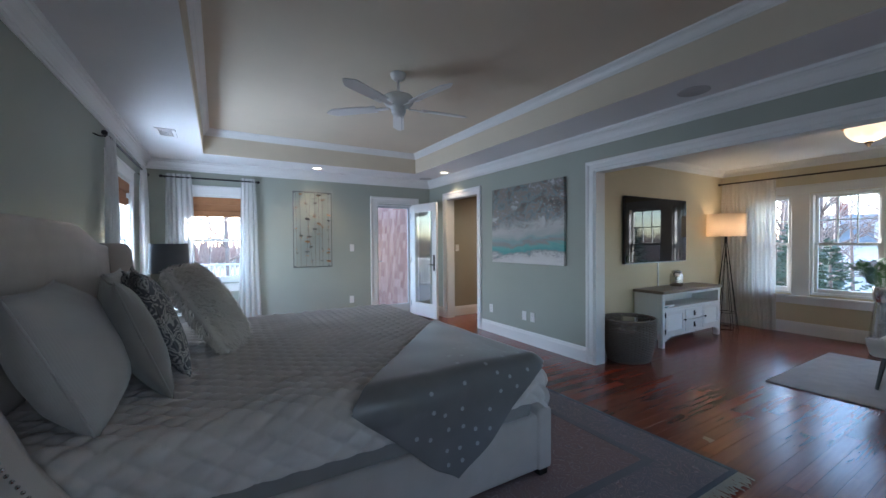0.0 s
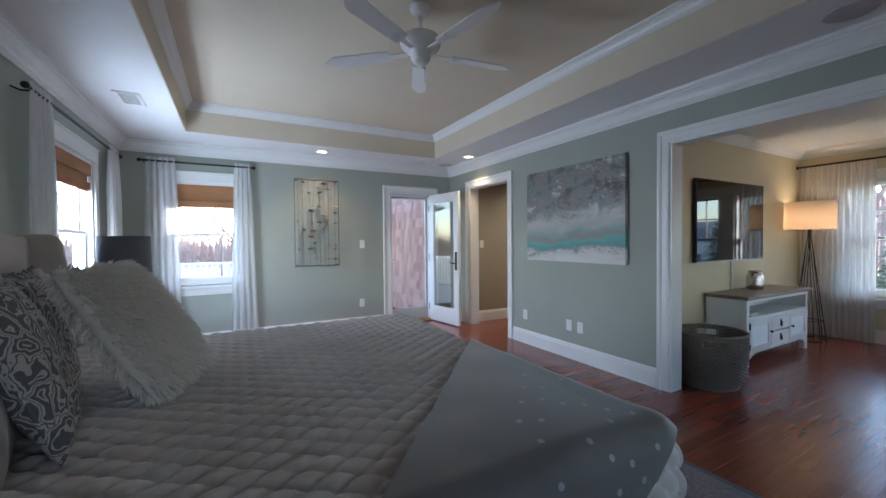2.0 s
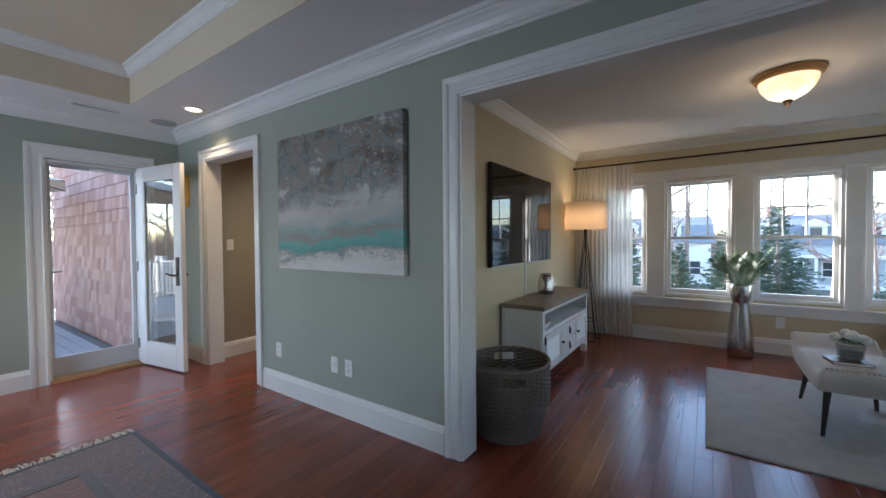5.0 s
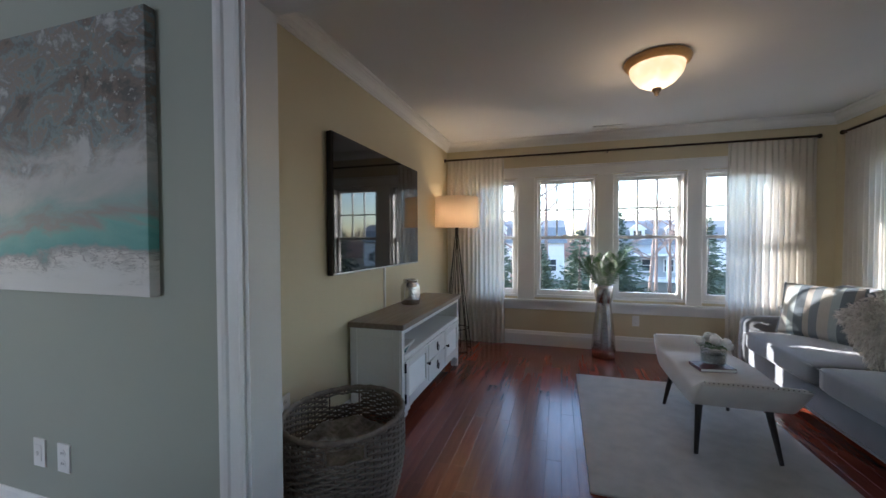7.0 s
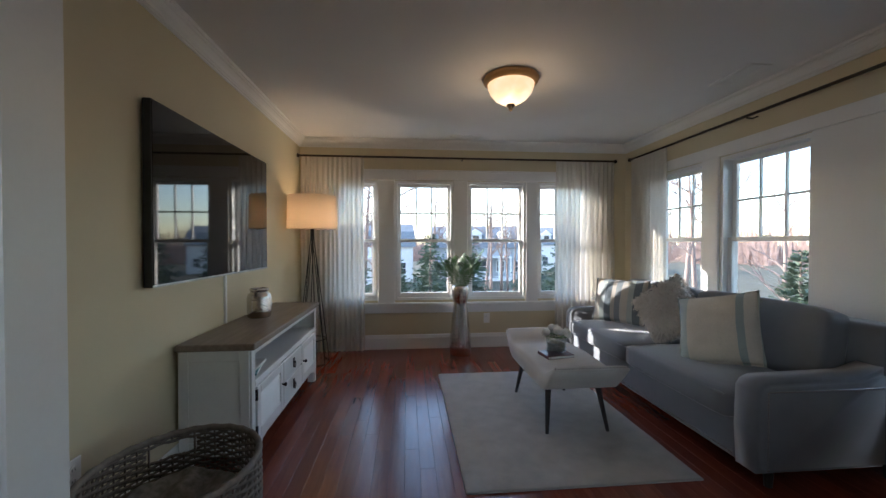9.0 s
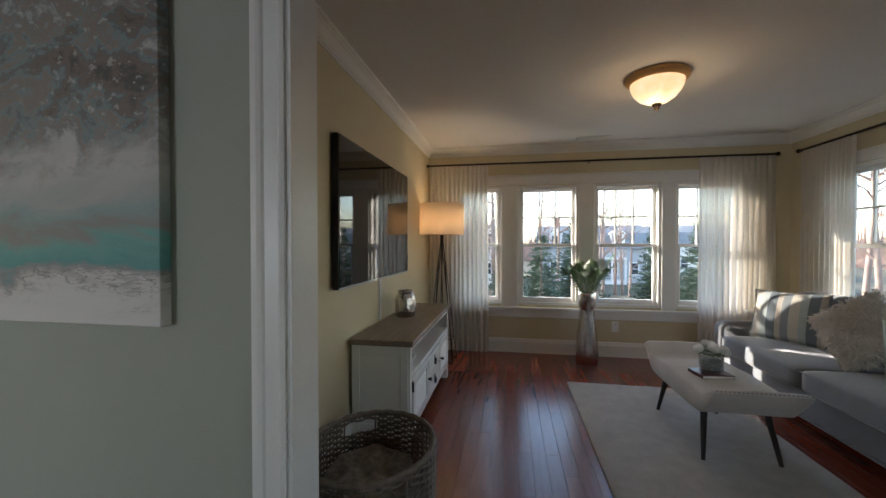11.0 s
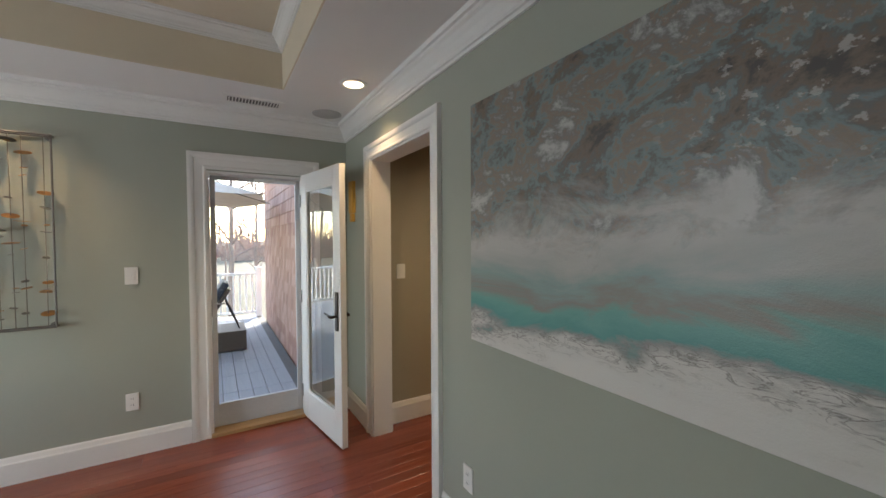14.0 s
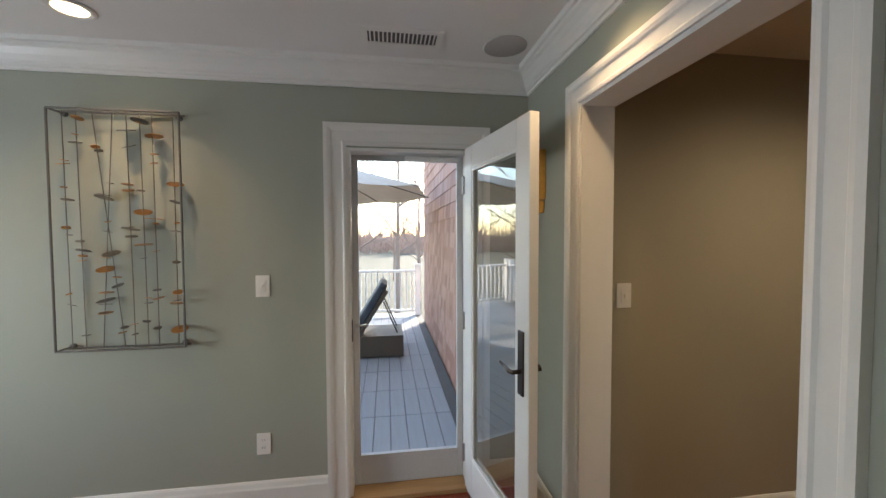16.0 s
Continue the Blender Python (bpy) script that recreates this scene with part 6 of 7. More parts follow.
mx = (SX0 + SX1) / 2
for a, b in ((SX0 + 0.172, mx - 0.003), (mx + 0.003, SX1 - 0.172)):
    cs = part("seat_cushion", under(seat_cushion(a, b, SY0 + 0.17, SY1 + 0.03, 0.295, 0.445), so), M_SOFA, so, "", True)
    part("piping", under(tube(bmesh.new(), [(a + 0.015, SY1 + 0.022, 0.425), (b - 0.015, SY1 + 0.022, 0.425)], 0.005, 6), so), M_SOFA, cs)
    bm = seat_cushion(a + 0.005, b - 0.005, -0.08, 0.08, 0.0, 0.42)
    bmesh.ops.transform(bm, matrix=Matrix.Translation((0, SY0 + 0.275, 0.435)) @ Matrix.Rotation(radians(10), 4, "X"), verts=bm.verts)
    part("back_cushion", under(bm, so), M_SOFA, so, "", True)
for x in (SX0 + 0.05, SX1 - 0.10):
    for y in (SY0 + 0.05, SY1 - 0.12):
        part("leg", under(rod(bmesh.new(), (x + 0.03, y, 0.0), (x + 0.03, y, 0.105), 0.018, 0.026, 10), so), M_LEG, so)


def back_lean(x, y, z, turn, tilt, roll=0):
    return pose(x, y, z, 0, 0, turn) @ pose(0, 0, 0, tilt, 0, 0) @ pose(0, 0, 0, 0, roll, 0)


place_pillow("cushion", "blue, grey and cream striped cushion on the sofa", 0.50, 0.42, 0.15, M_STRIPE, back_lean(6.02, -0.42, 0.665, 38, 16), M_STRIPE)
place_pillow("fur_cushion", "shaggy white fur cushion standing on its corner", 0.42, 0.42, 0.15, M_FUR, back_lean(5.38, -0.44, 0.70, 26, 20, 40), None, 7000, 8)
place_pillow("cushion", "pale coastal striped cushion on the sofa", 0.48, 0.46, 0.15, M_STRIPE2, back_lean(4.82, -0.38, 0.665, 22, 22, 14), M_STRIPE2)
st = thing("side_table", "small cream side table beyond the sofa arm", "table", (6.66, -0.62, 0))
part("top", lathe(bmesh.new(), [(0.0, 0.575), (0.145, 0.575), (0.15, 0.582), (0.15, 0.595), (0.145, 0.60), (0.0, 0.60)], 32), M_CABINET, st)
part("stem", rod(bmesh.new(), (0, 0, 0.015), (0, 0, 0.576), 0.018), M_CABINET, st)
part("foot", lathe(bmesh.new(), [(0.0, 0.0), (0.12, 0.0), (0.12, 0.010), (0.02, 0.022), (0.0, 0.022)], 28), M_CABINET, st)

# sunroom curtains
ce = thing("curtains", "cream sheer pleated curtains on a long dark rod", "curtain", (SE_ - 0.10, 0, 0))
curtain_rod(ce, (0, 2.79, 2.185), (0, -0.83, 2.185), 0.011, M_BRONZE, (0.01, 0.5, 0.99), (0.10, 0, 0))
curtain(ce, 2.09, 2.77, 0.015, 2.172, pw, M_SHEER2, 13, 0.028, 1.02, 0.0, 5)
curtain(ce, -0.83, -0.12, 0.015, 2.172, pw, M_SHEER2, 13, 0.028, 1.02, 0.0, 6)
csx = thing("curtains", "cream sheer pleated curtain on the rod above the sofa", "curtain", (0, SS + 0.09, 0))
curtain_rod(csx, (6.72, 0, 2.175), (3.70, 0, 2.175), 0.011, M_BRONZE, (0.01, 0.5, 0.99), (0, -0.09, 0))
curtain(csx, 6.10, 6.70, 0.015, 2.162, pn, M_SHEER2, 11, 0.028, 1.03, 0.0, 7)
curtain(csx, 3.72, 4.10, 0.015, 2.162, pn, M_SHEER2, 8, 0.028, 1.03, 0.0, 8)

# ---- outdoors ----
GZ = -3.3
M_GROUND = plain("winter_grass", (0.09, 0.082, 0.052), 0.95, vary=0.4, fine=3, coarse=0.25, relief=0.6, depth=0.05)
setting("ground", one_box(-900, -900, GZ - 1, 900, 900, GZ), M_GROUND, "dull winter grass reaching to the horizon", "ground")

# deck
DZ = -0.15
deck = setting("deck_floor", one_box(-1.6, BN + 0.145, DZ - 0.25, 3.30, 11.9, DZ - 0.012), M_VENT, "grey composite deck boards", "deck")
wallr = setting("wall_deck", one_box(3.32, BN + 0.145, DZ - 0.1, 3.6, 11.2, 3.4), M_SHINGLE, "red cedar shingled wall along the deck", "wall")


def railing(name, pts, label):
    r = thing(name, label, "railing", (pts[0][0], pts[0][1], DZ))
    o = Vector((pts[0][0], pts[0][1], 0))
    for a, b in zip(pts, pts[1:]):
        a, b = Vector((*a, 0)) - o, Vector((*b, 0)) - o
        n = max(2, int((b - a).length / 0.115))
        ang = math.atan2(b.y - a.y, b.x - a.x)
        for z0, z1, w in ((0.88, 0.93, 0.045), (0.08, 0.12, 0.025)):
            bm = one_box(0, -w, z0, (b - a).length, w, z1, 0.006, 1)
            bmesh.ops.transform(bm, matrix=Matrix.Translation(a) @ Matrix.Rotation(ang, 4, "Z"), verts=bm.verts)
            part("handrail" if z0 > 0.5 else "bottom_rail", bm, M_PVC, r)
        for k in range(1, n):
            p_ = a.lerp(b, k / n)
            part("baluster", one_box(p_.x - 0.017, p_.y - 0.017, 0.12, p_.x + 0.017, p_.y + 0.017, 0.88), M_PVC, r)
        for p_ in (a, b):
            po = part("post", one_box(p_.x - 0.055, p_.y - 0.055, 0.0, p_.x + 0.055, p_.y + 0.055, 1.02, 0.004, 1), M_PVC, r)
            part("cap", one_box(p_.x - 0.068, p_.y - 0.068, 1.02, p_.x + 0.068, p_.y + 0.068, 1.05, 0.008, 1), M_PVC, po)


railing("deck_railing", [(-1.5, 11.75), (0.9, 11.75), (3.22, 11.75)], "white deck railing with square balusters")
railing("deck_railing", [(-1.5, 7.0), (-1.5, 9.4), (-1.5, 11.6)], "white side railing of the deck")

# reclining lounge chair on the deck
lc = thing("lounge_chair", "brown rattan lounge chair with raised navy cushion", "lounge chair", (2.53, 9.35, DZ), 0)
part("base", one_box(-1.20, -0.33, 0.02, 0.28, 0.33, 0.30, 0.012), M_RATTAN, lc)
bm = one_box(0.0, -0.31, 0.0, 0.66, 0.31, 0.05, 0.015)
rec = Matrix.Translation((-0.26, 0, 0.33)) @ Matrix.Rotation(radians(-58), 4, "Y")
bmesh.ops.transform(bm, matrix=rec, verts=bm.verts)
part("backrest", bm, M_RATTAN, lc)
bm = one_box(0.0, -0.30, 0.055, 0.72, 0.30, 0.15, 0.03, 3)
bmesh.ops.transform(bm, matrix=rec, verts=bm.verts)
part("back_cushion", bm, M_NAVY, lc, "", True)
part("seat_cushion", one_box(-1.18, -0.30, 0.302, -0.27, 0.30, 0.38, 0.03, 3), M_NAVY, lc, "", True)
part("prop", rod(bmesh.new(), (0.02, 0.2, 0.74), (0.20, 0.2, 0.31), 0.010), M_BLACK, lc)
part("prop", rod(bmesh.new(), (0.02, -0.2, 0.74), (0.20, -0.2, 0.31), 0.010), M_BLACK, lc)

# umbrella
um = thing("patio_umbrella", "open beige patio umbrella above the deck", "umbrella", (1.45, 9.6, DZ))
bm = bmesh.new()
apex = Vector((0, 0, 2.75))
pts = [Vector((1.85 * math.cos(2 * math.pi * k / 8 + 0.2), 1.85 * math.sin(2 * math.pi * k / 8 + 0.2), 2.25)) for k in range(8)]
for k in range(8):
    a, b = pts[k], pts[(k + 1) % 8]
    g = []
    for i in range(7):
        f = i / 6
        p_, q_ = apex.lerp(a, f), apex.lerp(b, f)
        g.append([bm.verts.new(p_.lerp(q_, j / 4) - Vector((0, 0, 0.05 * f * math.sin(math.pi * j / 4)))) for j in range(5)])
    for i in range(6):
        for j in range(4):
            bm.faces.new((g[i][j], g[i + 1][j], g[i + 1][j + 1], g[i][j + 1]))
bmesh.ops.remove_doubles(bm, verts=bm.verts, dist=0.001)
part("canopy", bm, M_CANVAS, um)
part("pole", rod(bmesh.new(), (0, 0, 0.05), (0, 0, 2.74), 0.022), M_BRONZE, um)
part("foot", lathe(bmesh.new(), [(0.0, 0.0), (0.26, 0.0), (0.26, 0.05), (0.05, 0.09), (0.0, 0.09)], 28), M_BLACK, um)
for k in range(8):
    part("rib", rod(bmesh.new(), apex - Vector((0, 0, 0.03)), pts[k] - Vector((0, 0, 0.012)), 0.008, None, 6), M_BRONZE, um)


# trees
M_BARK = plain("grey_bark", (0.30, 0.22, 0.185), 0.9, vary=0.35, fine=20, coarse=3, relief=0.7, depth=0.02)
M_FIR = plain("fir_needles", (0.12, 0.16, 0.115), 0.8, vary=0.35, fine=8, coarse=1)
M_PINE = plain("pine_needles", (0.075, 0.13, 0.05), 0.8, vary=0.35, fine=8, coarse=1)


def bare_tree(x, y, h, seed):
    rng = random.Random(seed)
    tr = thing("bare_tree", "leafless grey-brown deciduous tree in winter", "tree", (x, y, GZ), group="bare trees")
    trunk = bmesh.new()
    tw = bmesh.new()
    top = Vector((rng.uniform(-0.5, 0.5), rng.uniform(-0.5, 0.5), h * 0.8))
    pts = [Vector((0.15 * noise.noise(Vector((i, seed, 0))), 0.15 * noise.noise(Vector((i, seed, 5))), 0)) + top * (i / 7) for i in range(8)]
    r0 = h * 0.014
    tube(trunk, pts, [r0 * (1 - 0.8 * i / 7) for i in range(8)], 7)

    def grow(p, d, l, r, depth):
        e = p + d * l
        m_ = p + d * l * 0.5 + Vector((rng.uniform(-1, 1), rng.uniform(-1, 1), rng.uniform(-0.3, 1))) * l * 0.08
        tube(tw, [p, m_, e], [r, r * 0.75, r * 0.5], 4 if depth > 1 else 3)
        if depth:
            for _ in range(rng.choice((3, 3, 4))):
                nd = (d + Vector((rng.uniform(-0.9, 0.9), rng.uniform(-0.9, 0.9), rng.uniform(-0.25, 0.75)))).normalized()
                grow(p + d * l * rng.uniform(0.45, 1.0), nd, l * rng.uniform(0.5, 0.72), r * 0.55, depth - 1)
    for i in range(10):
        f = rng.uniform(0.3, 1.0)
        k = min(6, int(f * 7))
        p = pts[k].lerp(pts[k + 1], f * 7 - k)
        an = rng.uniform(0, 6.28)
        grow(p, Vector((math.cos(an), math.sin(an), rng.uniform(0.4, 1.1))).normalized(), h * rng.uniform(0.12, 0.2), r0 * 0.4 * (1.15 - f * 0.6), 2)
    part("trunk", trunk, M_BARK, tr, "", True)
    part("crown", tw, M_BARK, tr, "bare branching twigs")
    return tr


def conifer(x, y, h, seed, mat, label, spread=0.36):
    rng = random.Random(seed)
    tr = thing("evergreen_tree", label, "tree", (x, y, GZ), group="evergreen trees")
    part("trunk", tube(bmesh.new(), [(0, 0, 0), (0, 0, h * 0.6), (0, 0, h)], [h * 0.02, h * 0.012, 0.01], 7), M_BARK, tr)
    bm = bmesh.new()
    z = h * 0.08
    while z < h * 0.985:
        f = 1 - z / h
        n = max(6, int(9 + 16 * f))
        for k in range(n):
            an = rng.uniform(0, 6.28)
            l = h * spread * (f ** 0.85) * rng.uniform(0.6, 1.12) + 0.06
            d_ = Vector((math.cos(an), math.sin(an), 0))
            s_ = Vector((-d_.y, d_.x, 0))
            for j in range(max(3, int(l / 0.16))):
                g = (j + 0.6) / max(3, int(l / 0.16))
                c = d_ * l * g + Vector((0, 0, z + rng.uniform(-0.08, 0.08) - 0.30 * l * g + 0.22 * l * g * g))
                w = l * 0.24 * (1.15 - g) + 0.05
                for sgn in (-1, 1):
                    tip = c + s_ * sgn * w * rng.uniform(0.7, 1.2) + d_ * w * 0.7 - Vector((0, 0, w * rng.uniform(0.1, 0.4)))
                    q_ = d_ * 0.035 + Vector((0, 0, 0.028))
                    bm.faces.new([bm.verts.new(p_) for p_ in (c - q_, (c + tip) / 2 + q_ * 0.9, tip, (c + tip) / 2 - q_ * 0.9)])
        z += (h * 0.024 + 0.03) * rng.uniform(0.6, 1.0)
    part("crown", bm, mat, tr, "layered drooping needle boughs")
    return tr


FIRL, PINEL = "blue-green fir tree with layered boughs", "soft green pine tree"
conifer(13.2, 3.1, 4.7, 1, M_FIR, FIRL)
conifer(14.5, 0.9, 4.9, 2, M_FIR, FIRL)
conifer(16.5, -0.4, 5.6, 3, M_FIR, FIRL)
conifer(12.5, 5.6, 4.2, 4, M_FIR, FIRL)
conifer(19.0, 2.2, 4.4, 5, M_FIR, FIRL, 0.32)
conifer(13.8, -3.2, 5.2, 6, M_FIR, FIRL)
conifer(22.0, 9.5, 8.5, 7, M_FIR, FIRL)
conifer(7.0, -12.0, 5.0, 8, M_PINE, PINEL, 0.34)
conifer(9.5, -7.5, 5.4, 9, M_FIR, FIRL)
conifer(11.8, 1.9, 4.3, 10, M_FIR, FIRL, 0.30)
conifer(15.5, 4.6, 5.2, 11, M_FIR, FIRL, 0.3)
conifer(18.0, -3.5, 5.4, 12, M_FIR, FIRL, 0.3)
conifer(8.4, -5.0, 4.4, 13, M_FIR, FIRL, 0.32)
base_trees = [bare_tree(30, 18, 11, 1), bare_tree(34, 24, 13, 2), bare_tree(8, -17, 9, 3), bare_tree(11, -20, 11, 4)]
rng = random.Random(77)
spots = [(rng.uniform(24, 60), rng.uniform(14, 50)) for _ in range(16)] + [(rng.uniform(2, 34), rng.uniform(-40, -16)) for _ in range(20)] + [(rng.uniform(-22, 8), rng.uniform(24, 46)) for _ in range(22)] + [(rng.uniform(-46, -20), rng.uniform(4, 30)) for _ in range(10)] + [(rng.uniform(64, 95), rng.uniform(-40, 40)) for _ in range(22)] + [(17, 10.5), (20, 13), (16, 13.5), (25, -12), (22, -9)] + [(rng.uniform(20, 42), rng.uniform(-9, 12)) for _ in range(16)] + [(rng.uniform(17, 34), rng.uniform(5, 15)) for _ in range(14)] + [(rng.uniform(0, 16), rng.uniform(-24, -10)) for _ in range(12)]
for x, y in spots:
    c = copy_thing(base_trees[rng.randrange(4)], pose(x, y, GZ, 0, 0, rng.uniform(0, 360)))
    c.scale = (rng.uniform(0.8, 1.25),) * 3
# woods far off
bm = bmesh.new()
rng = random.Random(6)
for k in range(2600):
    an = rng.uniform(0, 2 * math.pi)
    r = rng.uniform(100, 150)
    h = rng.uniform(5, 11)
    p = Vector((r * math.cos(an), r * math.sin(an), GZ))
    s_ = Vector((-math.sin(an), math.cos(an), 0))
    for j in range(5):
        o = s_ * rng.uniform(-2, 2)
        w = s_ * rng.uniform(0.1, 0.5)
        hh_ = h * rng.uniform(0.5, 1)
        bm.faces.new([bm.verts.new(q_) for q_ in (p + o - w, p + o + w, p + o * 1.6 + w * 0.3 + Vector((0, 0, hh_)))])
tagged(part("far_woods", bm, plain("woods_brown", (0.34, 0.23, 0.19), 0.95, vary=0.4, fine=1.0, coarse=0.05), None), "hazy brown winter woods on the horizon", "woods", "", "stuff")


# houses across the way
M_SIDING = plain("blue_grey_siding", (0.42, 0.44, 0.46), 0.8, vary=0.1, fine=9)
M_WSIDE = plain("white_siding", (0.78, 0.77, 0.75), 0.7, vary=0.06, fine=9)
M_ROOF = plain("slate_roof", (0.20, 0.21, 0.22), 0.85, vary=0.3, fine=6, coarse=0.6, relief=0.6, depth=0.02)
M_BRICK = plain("brick_chimney", (0.28, 0.12, 0.09), 0.85, vary=0.25, fine=10)
M_DARKPANE = plain("dark_panes", (0.06, 0.07, 0.08), 0.1, vary=0.1, relief=0.0)


def house(x, y, w, d, eave, ridge, turn, label, wallmat, chimney=True, porch=True):
    """Long side faces -x before turning."""
    h = thing("house", label, "house", (x, y, GZ), turn)
    part("wall", one_box(0, -w / 2, 0, d, w / 2, eave), wallmat, h)
    bm = bmesh.new()
    a, b = (-0.4, d + 0.4), (-w / 2 - 0.3, w / 2 + 0.3)
    v = [bm.verts.new(p) for p in ((a[0], b[0], eave - 0.15), (a[0], b[1], eave - 0.15), (a[1], b[1], eave - 0.15), (a[1], b[0], eave - 0.15), (a[0] + d * 0.18, b[0], eave + (ridge - eave) * 0.62), (a[0] + d * 0.18, b[1], eave + (ridge - eave) * 0.62), (d / 2, b[0], ridge), (d / 2, b[1], ridge), (a[1] - d * 0.18, b[0], eave + (ridge - eave) * 0.62), (a[1] - d * 0.18, b[1], eave + (ridge - eave) * 0.62))]
    for q in ((0, 1, 5, 4), (4, 5, 7, 6), (6, 7, 9, 8), (8, 9, 2, 3), (0, 4, 6, 8, 3), (1, 2, 9, 7, 5), (0, 3, 2, 1)):
        bm.faces.new([v[i] for i in q])
    bmesh.ops.recalc_face_normals(bm, faces=bm.faces)
    roof = part("roof", bm, M_ROOF, h)
    if chimney:
        part("chimney", one_box(d / 2 - 0.4, w * 0.28, eave, d / 2 + 0.4, w * 0.28 + 0.7, ridge + 1.1), M_BRICK, roof)
    for s in (-0.25, 0.05, 0.33):
        bm = bmesh.new()
        yc, z0, zz = s * w, eave + 0.15, eave + 1.55
        box(bm, 0.1, yc - 0.75, z0, 1.6, yc + 0.75, zz)
        dm = part("dormer", bm, M_WSIDE, roof)
        bm = bmesh.new()
        v = [bm.verts.new(p) for p in ((-0.1, yc - 0.95, zz), (-0.1, yc + 0.95, zz), (-0.1, yc, zz + 0.75), (2.2, yc - 0.95, zz), (2.2, yc + 0.95, zz), (2.2, yc, zz + 0.75))]
        for q in ((0, 1, 2), (3, 5, 4), (0, 2, 5, 3), (1, 4, 5, 2), (0, 3, 4, 1)):
            bm.faces.new([v[i] for i in q])
        part("dormer_roof", bm, M_WSIDE, dm)
        part("pane", one_box(0.05, yc - 0.4, z0 + 0.25, 0.09, yc + 0.4, zz - 0.15), M_DARKPANE, dm)
    for row_, z0 in enumerate((0.9, 3.5)):
        if z0 + 1.4 > eave:
            continue
        for k in range(int(w / 2.2)):
            yc = -w / 2 + 1.3 + 2.2 * k
            wn_ = part("window", one_box(-0.07, yc - 0.55, z0, -0.002, yc + 0.55, z0 + 1.5), M_WSIDE, h)
            part("pane", one_box(-0.09, yc - 0.42, z0 + 0.12, -0.072, yc + 0.42, z0 + 0.70), M_DARKPANE, wn_)
            part("pane", one_box(-0.09, yc - 0.42, z0 + 0.78, -0.072, yc + 0.42, z0 + 1.38), M_DARKPANE, wn_)
    if porch:
        part("porch_roof", one_box(-2.2, -w * 0.3, 2.75, -0.01, w * 0.3, 2.95), M_WSIDE, h)
        for k in range(6):
            yc = -w * 0.29 + w * 0.58 * k / 5
            part("column", one_box(-2.1, yc - 0.1, 0.0, -1.9, yc + 0.1, 2.75), M_WSIDE, h)
        part("porch_floor", one_box(-2.2, -w * 0.3, 0.0, -0.01, w * 0.3, 0.35), M_WSIDE, h)


house(47, 7.5, 13, 9, 4.3, 7.0, 4, "blue-grey gambrel house with white porch and dormers", M_WSIDE)
house(50, -7.5, 12, 9, 4.1, 6.9, -6, "grey-blue gambrel house among trees", M_SIDING, True)
house(64, -22, 14, 9, 4.4, 7.4, -14, "distant pale house with dark roof", M_WSIDE, False, False)

# ---- pieces: shingles and deck boards ----
rng = random.Random(41)
sh_mesh = []
for w in (0.10, 0.13, 0.16):
    b = bmesh.new()
    lo, hi = 0.018, 0.006
    v = [b.verts.new(p) for p in ((0, 0, 0), (0, w, 0), (0, w, 0.19), (0, 0, 0.19), (-lo, 0, 0), (-lo, w, 0), (-hi, w, 0.19), (-hi, 0, 0.19))]
    for q in ((4, 7, 6, 5), (0, 4, 5, 1), (3, 2, 6, 7), (0, 3, 7, 4), (1, 5, 6, 2)):
        b.faces.new([v[i] for i in q])
    bmesh.ops.recalc_face_normals(b, faces=b.faces)
    me = bpy.data.meshes.new("shingle")
    b.to_mesh(me)
    b.free()
    sh_mesh.append((w, me))
m_sh, nt, b_ = nodes_of("cedar_piece")
info, geo = nt.nodes.new("ShaderNodeObjectInfo"), nt.nodes.new("ShaderNodeNewGeometry")
rnd = calc(nt, "FRACT", calc(nt, "ADD", info.outputs["Random"], geo.outputs["Random Per Island"]))
col = ramp(nt, rnd, [(0.0, (0.30, 0.15, 0.12)), (0.5, (0.42, 0.235, 0.185)), (1.0, (0.52, 0.33, 0.27))])
grain = noise_of(nt, coords(nt, (1, 30, 3)), 3.0, 4)
link(nt, mixed(nt, calc(nt, "MULTIPLY", grain, 0.5), col, (0.25, 0.13, 0.11)), b_.inputs["Base Color"])
b_.inputs["Roughness"].default_value = 0.85
bump(nt, b_, grain, 0.4, 0.003)
for _, me in sh_mesh:
    me.materials.append(m_sh)
rest = bmesh.new()
count = 0
for r in range(21):
    z = DZ + 0.02 + 0.165 * r
    y = BN + 0.15 + rng.uniform(-0.05, 0.0)
    while y < 11.15:
        w, me = rng.choice(sh_mesh)
        if y > BN + 0.15 and count < 300 and 7.2 < y < 9.6 and z < 2.6:
            count += 1
            ob = new("shingle", me)
            ob.parent = wallr
            ob.location = (3.319, y, z)
        elif y > BN + 0.13:
            w2 = w - 0.004
            v = [rest.verts.new((3.319 + p[0], y + p[1], z + p[2])) for p in ((-0.018, 0, 0), (-0.018, w2, 0), (-0.006, w2, 0.19), (-0.006, 0, 0.19), (0, 0, 0), (0, w2, 0))]
            rest.faces.new((v[0], v[3], v[2], v[1]))
            rest.faces.new((v[4], v[0], v[1], v[5]))
        y += w + 0.004
tagged(part("shingles", rest, m_sh, wallr, "rest of the cedar shingles"), kind="stuff")
dm_ = {}
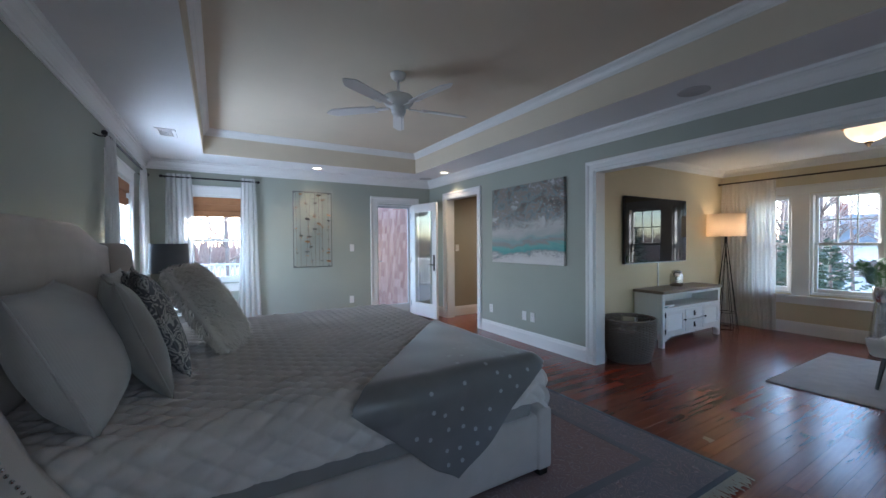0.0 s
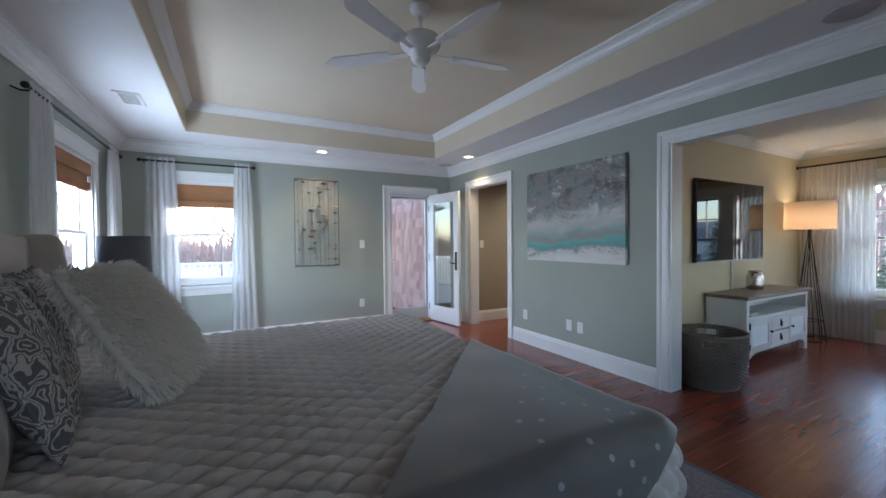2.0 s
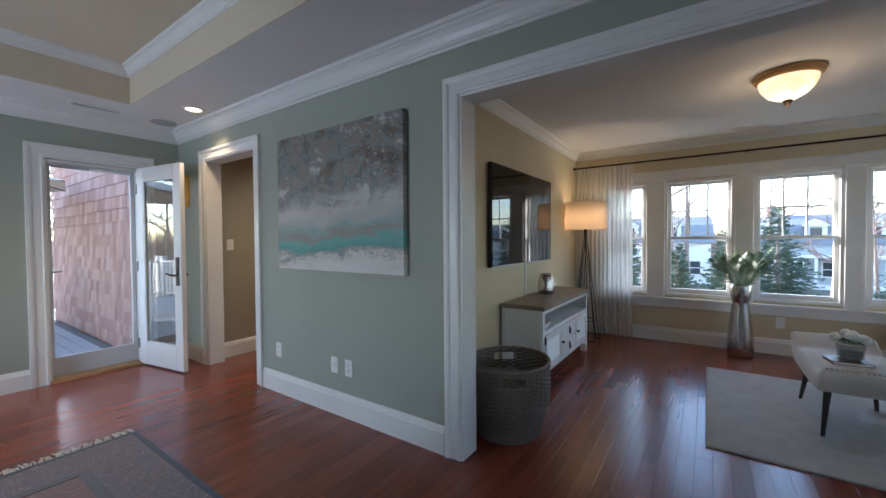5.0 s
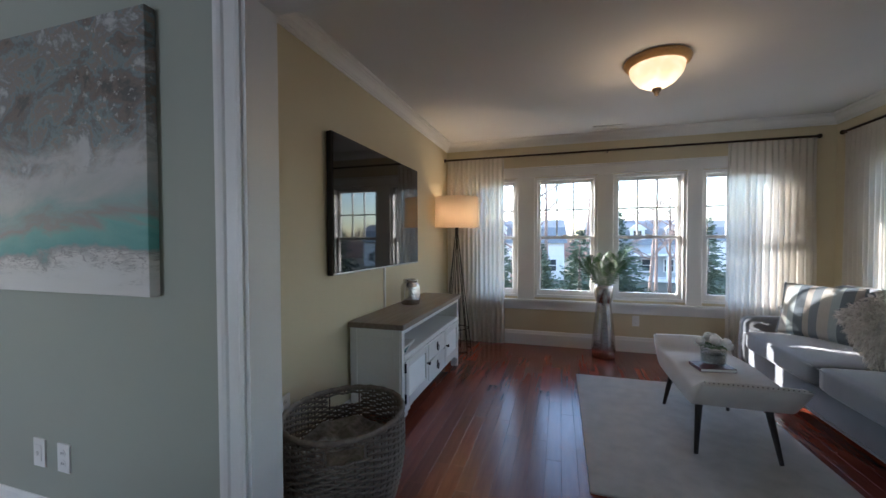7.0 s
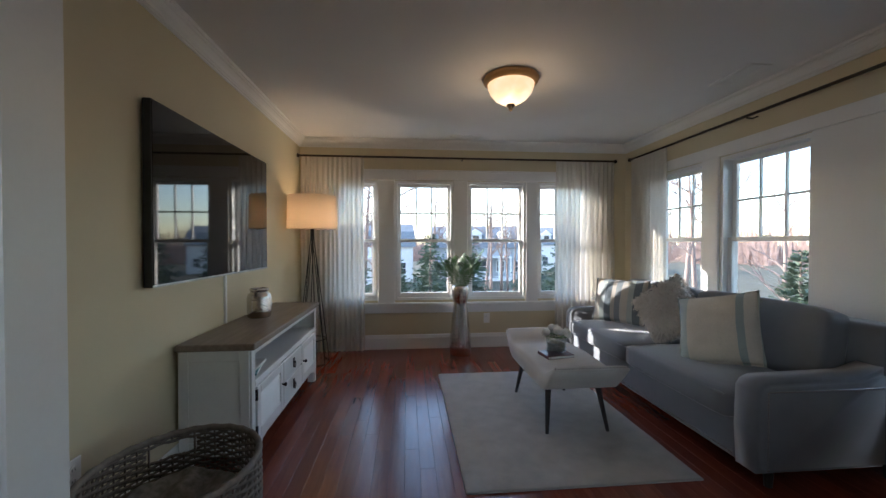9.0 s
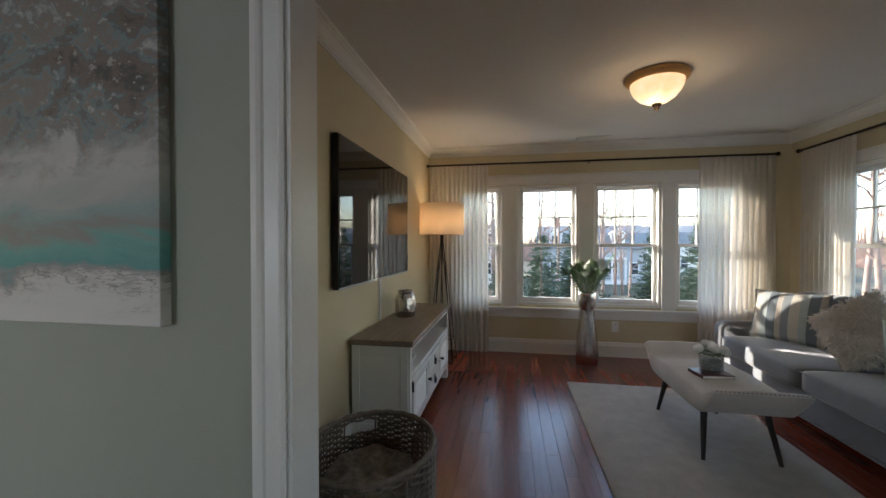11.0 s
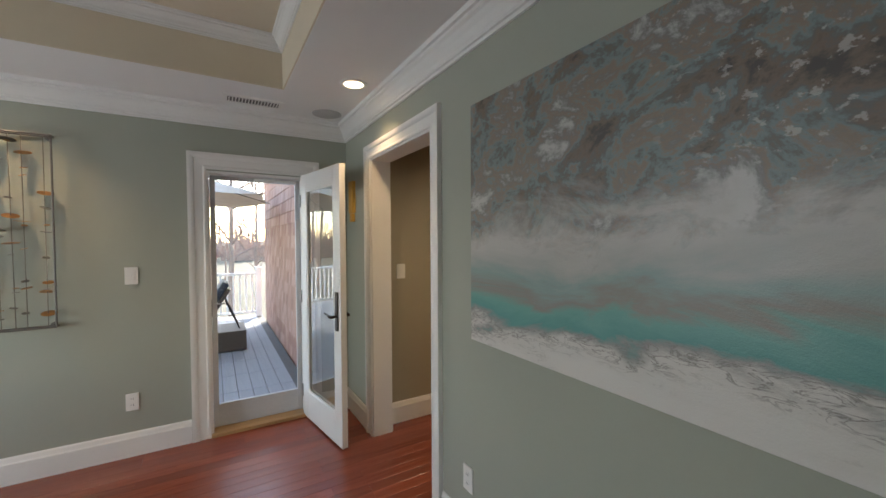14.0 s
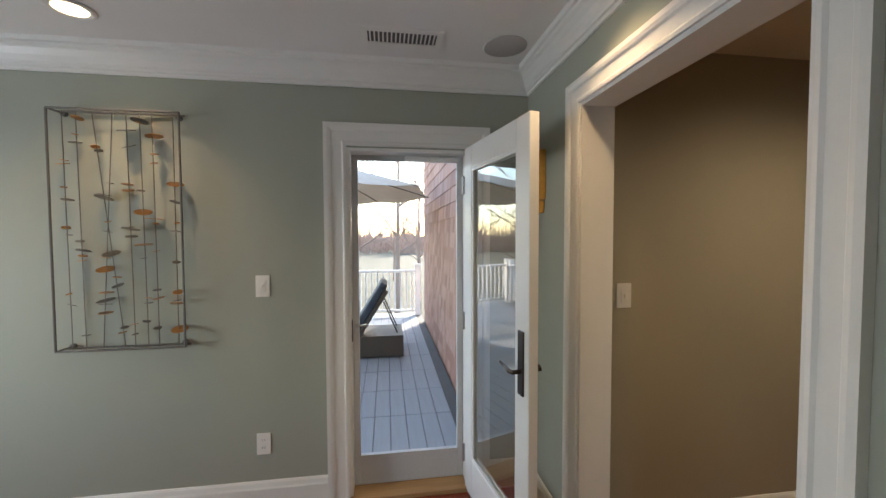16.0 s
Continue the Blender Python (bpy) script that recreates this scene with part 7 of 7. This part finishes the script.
for k in range(35):
    x = -1.58 + 0.14 * k
    for j in range(10):
        y0 = BN + 0.15 + 0.575 * j
        if "b" not in dm_:
            b = one_box(0, 0, -0.012, 0.134, 0.570, 0.0, 0.003, 1)
            me = bpy.data.meshes.new("deck_board")
            b.to_mesh(me)
            b.free()
            me.materials.append(M_DECK)
            dm_["b"] = me
        if x + 0.14 < 3.30:
            if x > -0.1:
                ob = new("deck_board", dm_["b"])
                ob.parent, ob.location = deck, (x, y0, DZ)
rest = bmesh.new()
for k in range(11):
    for j in range(10):
        box(rest, -1.58 + 0.14 * k, BN + 0.15 + 0.575 * j, DZ - 0.012, -1.58 + 0.14 * k + 0.134, BN + 0.15 + 0.575 * j + 0.57, DZ)
tagged(part("deck_boards", rest, M_DECK, deck, "rest of the deck boards"), kind="stuff")

# ---- pieces of the floor: planks ----
floor = setting("floor", one_box(BW - 0.02, BS - 0.02, -0.15, SE_ + 0.02, BN + 0.02, -0.004), M_SUBFLOOR, "polished reddish cherry plank floor", "floor")
PW = 0.083


def plank_bm(bm, x0, x1, y0, y1):
    e, d = 0.0008, 0.0005
    lo = [bm.verts.new(p) for p in ((x0, y0, -0.004), (x1, y0, -0.004), (x1, y1, -0.004), (x0, y1, -0.004))]
    md = [bm.verts.new(p) for p in ((x0, y0, -d), (x1, y0, -d), (x1, y1, -d), (x0, y1, -d))]
    hi = [bm.verts.new(p) for p in ((x0 + e, y0 + e, 0), (x1 - e, y0 + e, 0), (x1 - e, y1 - e, 0), (x0 + e, y1 - e, 0))]
    for a, b in ((lo, md), (md, hi)):
        for k in range(4):
            bm.faces.new((a[k], a[(k + 1) % 4], b[(k + 1) % 4], b[k]))
    bm.faces.new(hi)


rng = random.Random(12)
meshes = {}
rest = bmesh.new()
count = 0
y = BS - 0.01
row = 0
while y < BN:
    row += 1
    east = SE_ + 0.01 if y + PW < SN + 0.05 and y > SS - 0.08 else (5.61 if SN < y < 5.6 else BE + 0.005)
    x = BW - 0.01 - rng.choice((0.0, 0.2, 0.4, 0.6))
    while x < east:
        ln = rng.choice((0.6, 0.8, 1.0, 1.2))
        x1 = x + ln
        x0c, x1c = max(x, BW - 0.01), min(x1, east)
        near = 1.75 < x < 6.4 and -0.1 < y < 4.7 and not (4.3 < x and x1 < 6.1 and y < 1.1)
        if x1c - x0c > 0.03:
            if near and count < 300:
                count += 1
                key = round(x1c - x0c, 4)
                if key not in meshes:
                    b = bmesh.new()
                    plank_bm(b, 0, key, 0.0004, PW - 0.0004)
                    me = bpy.data.meshes.new("plank")
                    b.normal_update()
                    b.to_mesh(me)
                    b.free()
                    me.materials.append(M_FLOOR)
                    meshes[key] = me
                ob = new("plank", meshes[key])
                ob.parent, ob.location = floor, (x0c, y, 0)
            else:
                plank_bm(rest, x0c, x1c, y + 0.0004, y + PW - 0.0004)
        x = x1
    y += PW
tagged(part("planks", rest, M_FLOOR, floor, "rest of the cherry planks"), kind="stuff")
